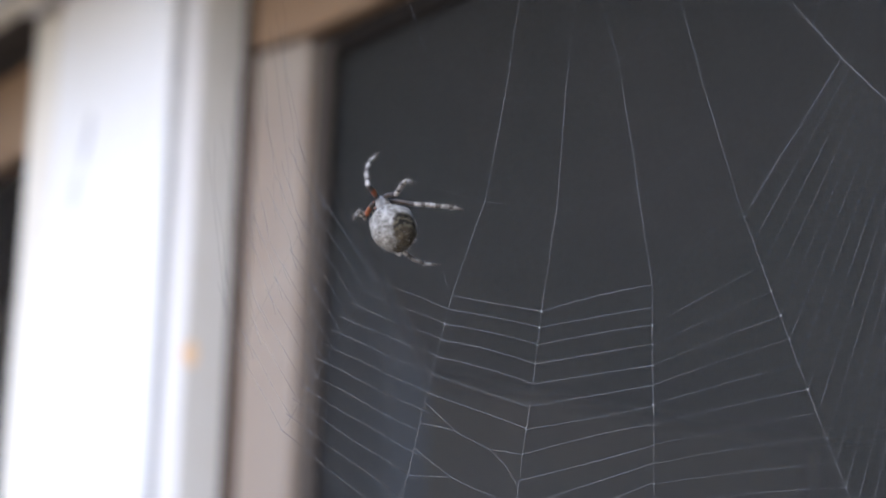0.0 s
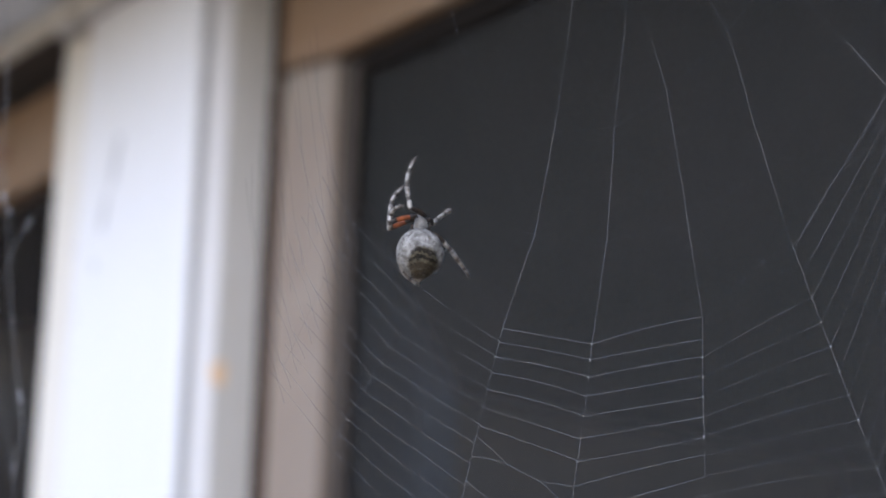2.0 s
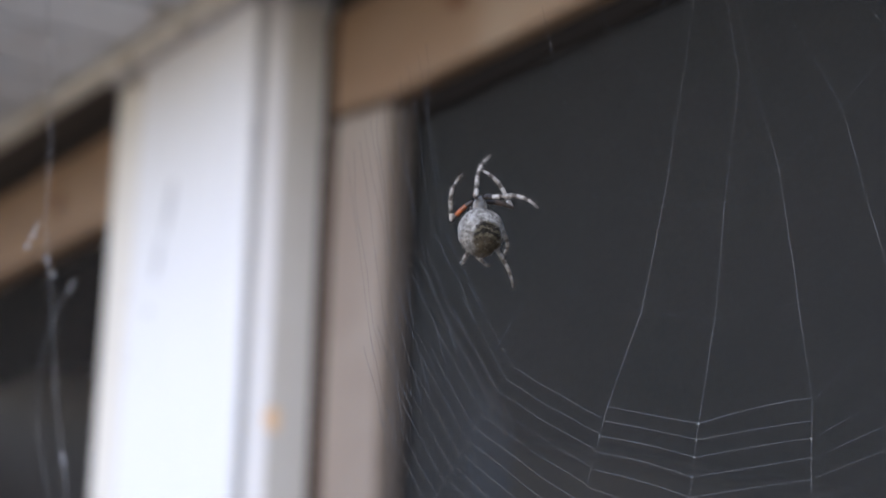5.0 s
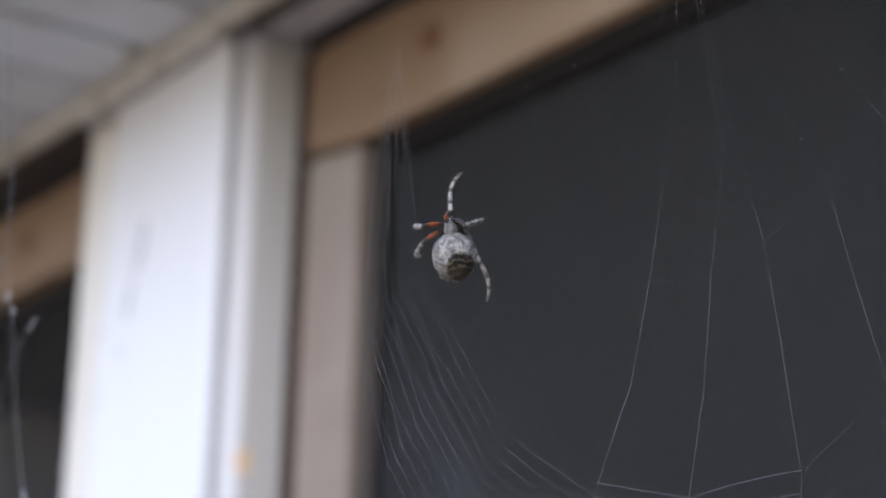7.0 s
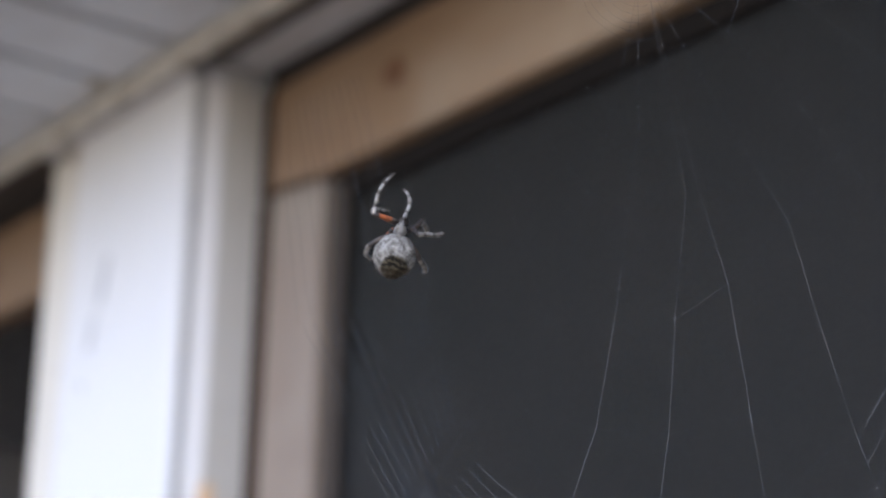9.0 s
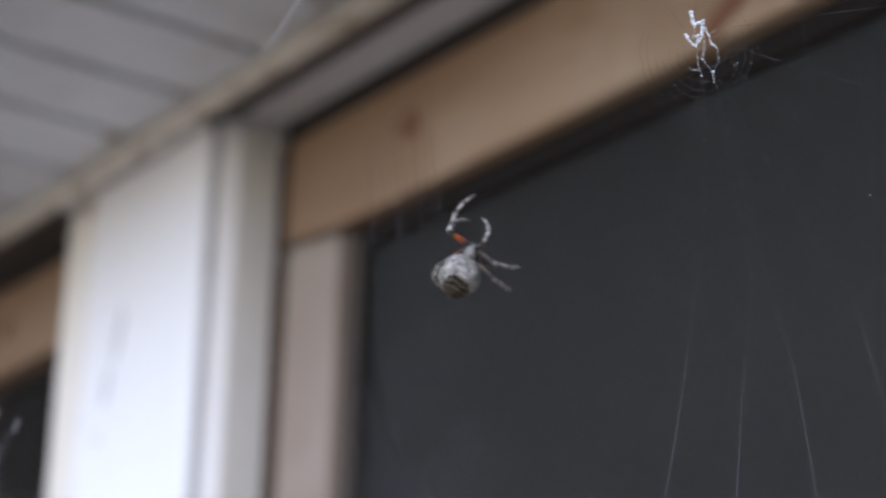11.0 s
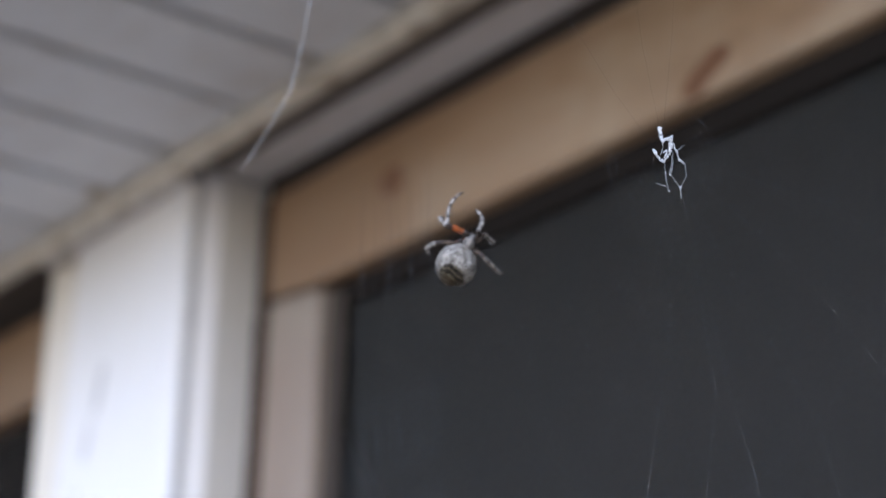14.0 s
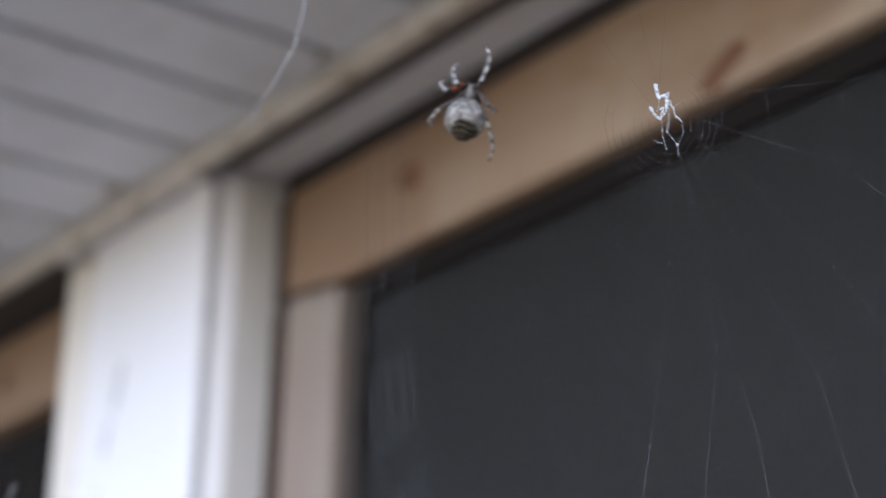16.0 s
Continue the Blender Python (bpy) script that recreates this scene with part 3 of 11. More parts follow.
def tuft():
    """The knotted white silk at the hub: thick crinkled clots and thin ties."""
    bm = bmesh.new()

    def spot(p):
        return 964 + (p[0] - 672) / 2.42, -413 + (p[1] - 333) / 2.42

    ties = (([(580, 72), (588, 100), (597, 132), (612, 122), (632, 118), (628, 160), (625, 182)], 3.0), ([(556, 165), (572, 195), (586, 215), (603, 216)], 2.4),
            ([(603, 216), (612, 172), (597, 180)], 1.4), ([(632, 118), (643, 150), (655, 176), (668, 214), (690, 230)], 1.3), ([(625, 182), (612, 200), (603, 216)], 1.5),
            ([(625, 182), (640, 215), (630, 276), (650, 305), (669, 330)], 0.5), ([(690, 230), (697, 282), (669, 330)], 0.4), ([(603, 216), (606, 270), (612, 310), (620, 346)], 0.5),
            ([(640, 180), (632, 230), (624, 276)], 0.4), ([(669, 330), (673, 376)], 0.7), ([(568, 310), (588, 318), (607, 324)], 0.6), ([(655, 176), (672, 160), (690, 150)], 0.4),
            ([(597, 132), (594, 165), (586, 190)], 0.5), ([(620, 125), (640, 105), (634, 140)], 1.6))
    for line, r in ties:
        pts, rr = [], []
        w = 1.9 if r > 1 else 0.6
        for p, q in zip(line, line[1:]):
            n = max(4, int(math.hypot(q[0] - p[0], q[1] - p[1]) / 5))
            for i in range(n):
                u, v = spot((p[0] + (q[0] - p[0]) * i / n, p[1] + (q[1] - p[1]) * i / n))
                pts.append(at(u + rnd.uniform(-w, w), v + rnd.uniform(-w, w), rnd.uniform(-3, 3)))
                rr.append(r * (1.25 if r > 1 else 1) * rnd.choice((0.35, 0.55, 0.8, 1.0)) * S)
        pts.append(at(*spot(line[-1])))
        rr.append(r * 0.5 * S)
        tube(bm, pts, rr, 6)
    for c, r in (((581, 76), 2.6), ((592, 112), 2.4), ((626, 125), 2.4), ((628, 158), 2.2), ((562, 176), 2.6), ((578, 204), 2.6), ((603, 216), 3.0), ((668, 214), 3.0), ((628, 276), 2.0), ((669, 330), 2.7), ((655, 176), 1.8), ((620, 346), 1.5), ((606, 268), 1.2)):
        for _ in range(3):
            u, v = spot(c)
            blob(bm, at(u + rnd.uniform(-1.5, 1.5), v + rnd.uniform(-1.5, 1.5), rnd.uniform(-2, 2)), r * rnd.uniform(0.4, 0.85) * S, 1.2, 1, 0.9, 7)
    return bm


part("hub_tuft", tuft(), SILK_LEAD, web, "knotted white silk tuft at the hub")

# a stray anchor line in front of the ceiling
strand = tagged(new("silk_strand"), "loose pale silk strand with lint, drifting below the ceiling", "silk strand")
bm = bmesh.new()
tube(bm, [(0.11, 0.2, 0.62), (0.05, 0, 0.2), (0.024, 0, 0.075), (0.0185, 0, 0.045), (0.0160, 0, 0.028), (0.0136, 0, 0.0145), (0.0104, 0, 0.0017), (0.0040, 0, -0.0095), (-0.004, 0, -0.0215)], [0.0001, 0.00015, 0.00025, 0.00035, 0.0004, 0.0005, 0.00048, 0.0004, 0.0002], 6)
part("thread", bm, SILK_LOOSE, strand)

# a second strand with lint that drifts beside the post; one unit is P metres
P = 0.72 / 3761.5
lint = tagged(new("silk_strand"), "dusty grey silk strand with lint clumps beside the white post", "silk strand")
for line, r in (([(-60, -3200, 0), (12, -320, 0), (2, -170, 0), (9, -100, 0), (13, -40, 0), (15, 0, 0)], 0.8), ([(15, 0, 0), (30, -35, 0), (52, -70, 0)], 0.7), ([(15, 0, 0), (20, 120, 0), (30, 225, 0), (40, 295, 0)], 0.9), ([(40, 295, 0), (22, 375, 0), (25, 700, 0)], 0.7), ([(15, 0, 0), (-6, 60, 0), (-14, 190, 0), (22, 375, 0)], 0.5)):
    bm = bmesh.new()
    tube(bm, [Vector((u, d, -v - 25)) * P for u, v, d in line], r * 2 * P, 5)
    part("thread", bm, SILK_STRAND, lint)
for line, r in (([(-33, -130, 0), (-8, -175, 0)], 3.2), ([(-1, -125, 0), (15, -80, 0)], 3.4), ([(31, 228, 0), (35, 258, 0), (41, 297, 0)], 3.0), ([(42, -52, 0), (55, -74, 0)], 2.4), ([(19, 110, 0), (21, 132, 0)], 1.6), ([(24, 360, 0), (20, 385, 0)], 2.0)):
    bm = bmesh.new()
    for _ in range(16):
        k = rnd.random() * (len(line) - 1)
        q = int(k)
        c = Vector(line[q]).lerp(Vector(line[q + 1]), k - q)
        blob(bm, Vector((c.x + rnd.uniform(-1, 1) * r, rnd.uniform(-2, 2), -c.y - 25)) * P, r * rnd.uniform(0.25, 0.6) * P, 1, 1, rnd.uniform(1, 2.6), 6)
    part("lint", bm, SILK_LINT, lint, "pale lint clump")


# ---- the spider: x right, z towards the head, y away from its back ----
def spider_skin():
    k = Mat("mottled_grey_spider_skin", (0.4, 0.38, 0.36), 0.75)
    u = 1 / S
    pos = k.space((u / 45,) * 3)
    n1 = k.noise(3.0, 5, 0.7, pos, 0.5)
    n2 = k.noise(7.5, 4, 0.7, pos)
    c = k.ramp(n1, (0.34, (0.105, 0.096, 0.084)), (0.48, (0.205, 0.192, 0.177)), (0.62, (0.345, 0.328, 0.308)))
    c = k.mix(k.ramp(n2, (0.38, (0.75, 0.75, 0.75)), (0.47, (0, 0, 0))), c, (0.06, 0.05, 0.042))
    # leaf-shaped dark field low on the back, with cross bars
    sep = k.t.nodes.new("ShaderNodeSeparateXYZ")
    k.link(pos, sep.inputs[0])

    def calc(op, a, b=None):
        m = k.t.nodes.new("ShaderNodeMath")
        m.operation = op
        for s, v in zip(m.inputs, (a, b)):
            if v is None:
                continue
            if isinstance(v, (int, float)):
                s.default_value = v
            else:
                k.link(v, s)
        return m.outputs[0]

    x, y, z = sep.outputs
    wob = calc("ADD", calc("MULTIPLY", calc("SUBTRACT", n1, 0.5), 1.1), calc("MULTIPLY", calc("SUBTRACT", n2, 0.5), 0.9))
    zz = calc("ADD", z, calc("MULTIPLY", wob, 0.6))
    dx = calc("DIVIDE", calc("SUBTRACT", x, 0.11), 0.60)
    dz = calc("DIVIDE", calc("ADD", zz, 0.42), 0.66)
    r2 = calc("ADD", calc("MULTIPLY", dx, dx), calc("MULTIPLY", dz, dz))
    soft = calc("DIVIDE", calc("SUBTRACT", calc("ADD", 1.15, calc("MULTIPLY", wob, 0.9)), r2), 0.38)
    soft = calc("MINIMUM", calc("MAXIMUM", soft, 0.0), 1.0)
    field = calc("MULTIPLY", soft, calc("LESS_THAN", y, 0.25))
    bars = calc("SINE", calc("ADD", calc("MULTIPLY", calc("ADD", z, calc("MULTIPLY", calc("ABSOLUTE", x), 0.25)), 23.0), calc("MULTIPLY", wob, 9.0)))
    bar = calc("GREATER_THAN", calc("ADD", bars, calc("MULTIPLY", n2, 4.0)), 1.75)
    leaf = k.mix(calc("MULTIPLY", bar, 0.92), (0.074, 0.063, 0.041), (0.008, 0.006, 0.005))
    low = calc("GREATER_THAN", calc("SUBTRACT", calc("MULTIPLY", wob, 1.2), z), 0.42)
    leaf = k.mix(calc("MULTIPLY", low, 0.7), leaf, (0.05, 0.038, 0.024))
    c = k.mix(field, c, leaf)
    spot = calc("ADD", calc("POWER", calc("SUBTRACT", calc("ABSOLUTE", x), 0.33), 2.0), calc("POWER", calc("ADD", z, 0.02), 2.0))
    c = k.mix(calc("MULTIPLY", calc("LESS_THAN", calc("ADD", spot, calc("MULTIPLY", wob, 0.006)), 0.006), 0.85), c, (0.035, 0.028, 0.022))
    k.color(c)
    k.bump(n2, 0.8, 0.0005)
    return k.m


SKIN = spider_skin()
HEAD = Mat("pale_grey_head_skin", (0.5, 0.49, 0.49), 0.7)
HEAD.color(HEAD.ramp(HEAD.noise(0.09 / S, 4, 0.6), (0.35, (0.10, 0.092, 0.088)), (0.62, (0.27, 0.258, 0.252))))
HEAD = HEAD.m
FEMUR = Mat("orange_femur", (0.5, 0.14, 0.03), 0.45)
FEMUR.color(FEMUR.ramp(FEMUR.noise(0.05 / S, 3, 0.6, FEMUR.space((1, 0.3, 0.3))), (0.40, (0.07, 0.024, 0.010)), (0.64, (0.33, 0.080, 0.016))))
FEMUR = FEMUR.m
BROWN = Mat("brown_femur", (0.1, 0.05, 0.03), 0.5)
BROWN.color(BROWN.ramp(BROWN.noise(0.06 / S, 3, 0.6), (0.42, (0.03, 0.021, 0.016)), (0.68, (0.075, 0.052, 0.038))))
BROWN = BROWN.m
FEMUR_END = Mat("dark_leg_joint", (0.035, 0.025, 0.02), 0.5).m
PALE = Mat("whitish_leg_band", (0.60, 0.57, 0.53), 0.6)
PALE.color(PALE.ramp(PALE.noise(0.12 / S, 4, 0.65), (0.36, (0.13, 0.110, 0.094)), (0.60, (0.40, 0.37, 0.34))))
PALE = PALE.m
DARK = Mat("dark_leg_band", (0.06, 0.047, 0.038), 0.65).m
HAIR = Mat("grey_hair", (0.19, 0.18, 0.172), 0.6).m
EYES = Mat("black_eye", (0.01, 0.01, 0.01), 0.12).m

spider = tagged(new("orb_weaver_spider"), "plump mottled grey orb-weaver with orange-banded striped legs, climbing its web", "spider")


def body_mesh():
    bm = bmesh.new()
    bmesh.ops.create_icosphere(bm, subdivisions=5, radius=1)
    for v in bm.verts:
        p = v.co.copy()
        w = 1 + 0.06 * max(0, p.z) * (1 - abs(p.x)) - 0.24 * max(0, -p.z) ** 2
        lump = 0.045 * noise.noise(p * 2.6) + 0.03 * noise.noise(p * 7) + 0.016 * noise.noise(p * 17)
        shoulder = 0.07 * math.exp(-((abs(p.x) - 0.6) ** 2 + (p.z - 0.45) ** 2) / 0.05) * (p.y < 0.4)
        v.co = Vector((p.x * 40 * w, p.y * 36, p.z * 43)) * ((1 + lump + shoulder) * S)
    return bm


part("abdomen", body_mesh(), SKIN, spider, "mottled grey abdomen with a dark leaf mark", True)


def hairs():
    bm = bmesh.new()
    for _ in range(1100):
        p = Vector((rnd.gauss(0, 1), rnd.gauss(0, 1), rnd.gauss(0, 1))).normalized()
        if p.y < 0.2 and ((p.x - 0.12) / 0.6) ** 2 + ((p.z + 0.45) / 0.7) ** 2 < 1 and rnd.random() < 0.8:
            continue  # the leaf mark is nearly bare
        base = Vector((p.x * 39, p.y * 35, p.z * 42)) * S
        tip = base + (p + Vector((rnd.uniform(-0.5, 0.5), rnd.uniform(-0.5, 0.5), rnd.uniform(-0.9, 0.1)))).normalized() * rnd.uniform(2, 4.5) * S
        tube(bm, [base * 0.96, (base + tip) / 2, tip], [0.32 * S, 0.24 * S, 0.06 * S], 3)
    return bm


tagged(part("hair", hairs(), HAIR, spider, "short pale body hair"), kind="stuff")


def head_mesh():
    bm = bmesh.new()
    bmesh.ops.create_icosphere(bm, subdivisions=4, radius=1)
    for v in bm.verts:
        p = v.co.copy()
        w = 1 - 0.28 * max(0, p.z)
        v.co = Vector((p.x * 12.5 * w, 4 + p.y * 12, 50 + p.z * 20)) * (S) * (1 + 0.03 * noise.noise(p * 5))
    return bm


head = part("cephalothorax", head_mesh(), HEAD, spider, "grey woolly head and thorax", True)
bm = bmesh.new()
for _ in range(260):
    a, r = rnd.uniform(0, math.tau), rnd.uniform(0.3, 1)
    p = Vector((math.cos(a) * 11 * r, -7 + 3 * r, 49 + math.sin(a) * 10 * r))
    tube(bm, [p * S, (p + Vector((rnd.uniform(-1, 1), -2, rnd.uniform(1, 5)))) * S], [0.7 * S, 0.1 * S], 3)
tagged(part("wool", bm, HAIR, head, "pale wool on the thorax"), kind="stuff")
bm = bmesh.new()
for sx in (-1, 1):
    for dx, dz in ((3, 67), (6, 63)):
        blob(bm, Vector((sx * dx, -4, dz)) * S, 1.5 * S, seg=8)
part("eyes", bm, EYES, head, "small black eyes", True)
for sx in (-1, 1):
    bm = bmesh.new()
    tube(bm, [Vector((sx * 4, 7, 64)) * S, Vector((sx * 5, 5, 70)) * S, Vector((sx * 4, 8, 73)) * S], [2.0 * S, 2.1 * S, 1.2 * S], 8)
    part("palp", bm, DARK, head, "short dark feeler", True)
bm = bmesh.new()
for dx, dz in ((-4, -46), (4, -46), (0, -49)):
    blob(bm, Vector((dx, 14, dz + 6)) * S, 3.5 * S, 1, 1, 1.3, 8)
part("spinnerets", bm, PALE, spider, "pale spinnerets", True)

BASES = {"L1": (-7, 3, 66), "R1": (7, 3, 66), "L2": (-12, 5, 60), "R2": (12, 5, 60), "L3": (-14, 7, 50), "R3": (14, 7, 50), "L4": (-12, 8, 40), "R4": (12, 8, 40)}
FEM, LOW = 50, 90
LEGS = {}
for key in BASES:
    bm = bmesh.new()
    tube(bm, [Vector((x, 0, z)) * S for x, z in ((0, 0), (6, 1), (16, 2.2), (28, 2.6), (38, 2), (44, 1))], [2.6 * S, 3.4 * S, 4.3 * S, 4.5 * S, 4.1 * S, 3.5 * S], 12)
    orange = key in ("L1", "L2", "L3")
    leg = part("leg", bm, FEMUR if orange else BROWN, spider, "leg with an %s upper joint and striped shin" % ("orange" if orange else "dark brown"), True)
    bm = bmesh.new()
    tube(bm, [Vector((x, 0, z)) * S for x, z in ((0, 0), (4, 0.6), (9, 1.3), (16, 2.2))], [2.9 * S, 3.5 * S, 4.1 * S, 4.2 * S], 12)
    part("dark_band", bm, FEMUR_END, leg, "dark ring at the leg's root", True)
    bm = bmesh.new()
    tube(bm, [Vector((x, 0, z)) * S for x, z in ((38, 1.9), (44, 0.9), (50, 0), (53, 0))], [4.3 * S, 4.1 * S, 3.9 * S, 3.4 * S], 12)
    part("knee_band", bm, FEMUR_END, leg, "dark ring at the knee", True)

    def shin(x):
        """Height and thickness of the bowed lower leg along its length."""
        k = x / LOW
        return 13 * math.sin(k * math.pi) * (0.6 + 0.5 * k), (4.0 - 1.2 * k - 2.2 * max(0, k - 0.55)) * (1 + 0.07 * math.sin(k * 22))

    bm = bmesh.new()
    for x0, x1 in ((0, 13), (20, 36), (45, 60), (69, 80)):
        xs = [x0 + (x1 - x0) * i / 6 for i in range(7)]
        tube(bm, [Vector((x, 0, shin(x)[0])) * S for x in xs], [shin(x)[1] * S for x in xs], 10)
    for _ in range(110):
        x = rnd.uniform(2, 86)
        a = rnd.uniform(0, math.tau)
        h, r = shin(x)
        o = Vector((0, math.cos(a), math.sin(a)))
        b0 = Vector((x, 0, h)) + o * r * 0.9
        tube(bm, [b0 * S, (b0 + o * rnd.uniform(2, 4.5) + Vector((rnd.uniform(0.5, 3), 0, 0))) * S], [0.35 * S, 0.08 * S], 3)
    me = bpy.data.meshes.new("lower_leg")
    bm.to_mesh(me)
    bm.free()
    for f in me.polygons:
        f.use_smooth = True
    me.materials.append(PALE)
    me.materials.append(DARK)
    bm = bmesh.new()
    bm.from_mesh(me)
    n_pale = len(bm.faces)
    for x0, x1 in ((12.5, 20.5), (35.5, 45.5), (59.5, 69.5), (79.5, 90)):
        xs = [x0 + (x1 - x0) * i / 5 for i in range(6)]
        tube(bm, [Vector((x, 0, shin(x)[0])) * S for x in xs], [shin(x)[1] * 0.93 * S for x in xs], 10)
    bm.faces.ensure_lookup_table()
    for f in bm.faces[n_pale:]:
        f.material_index = 1
        f.smooth = True
    low = part("lower_leg", bm, PALE, leg, "hairy lower leg striped whitish and dark brown")
    low.data.materials.append(DARK)
    LEGS[key] = (leg, low)


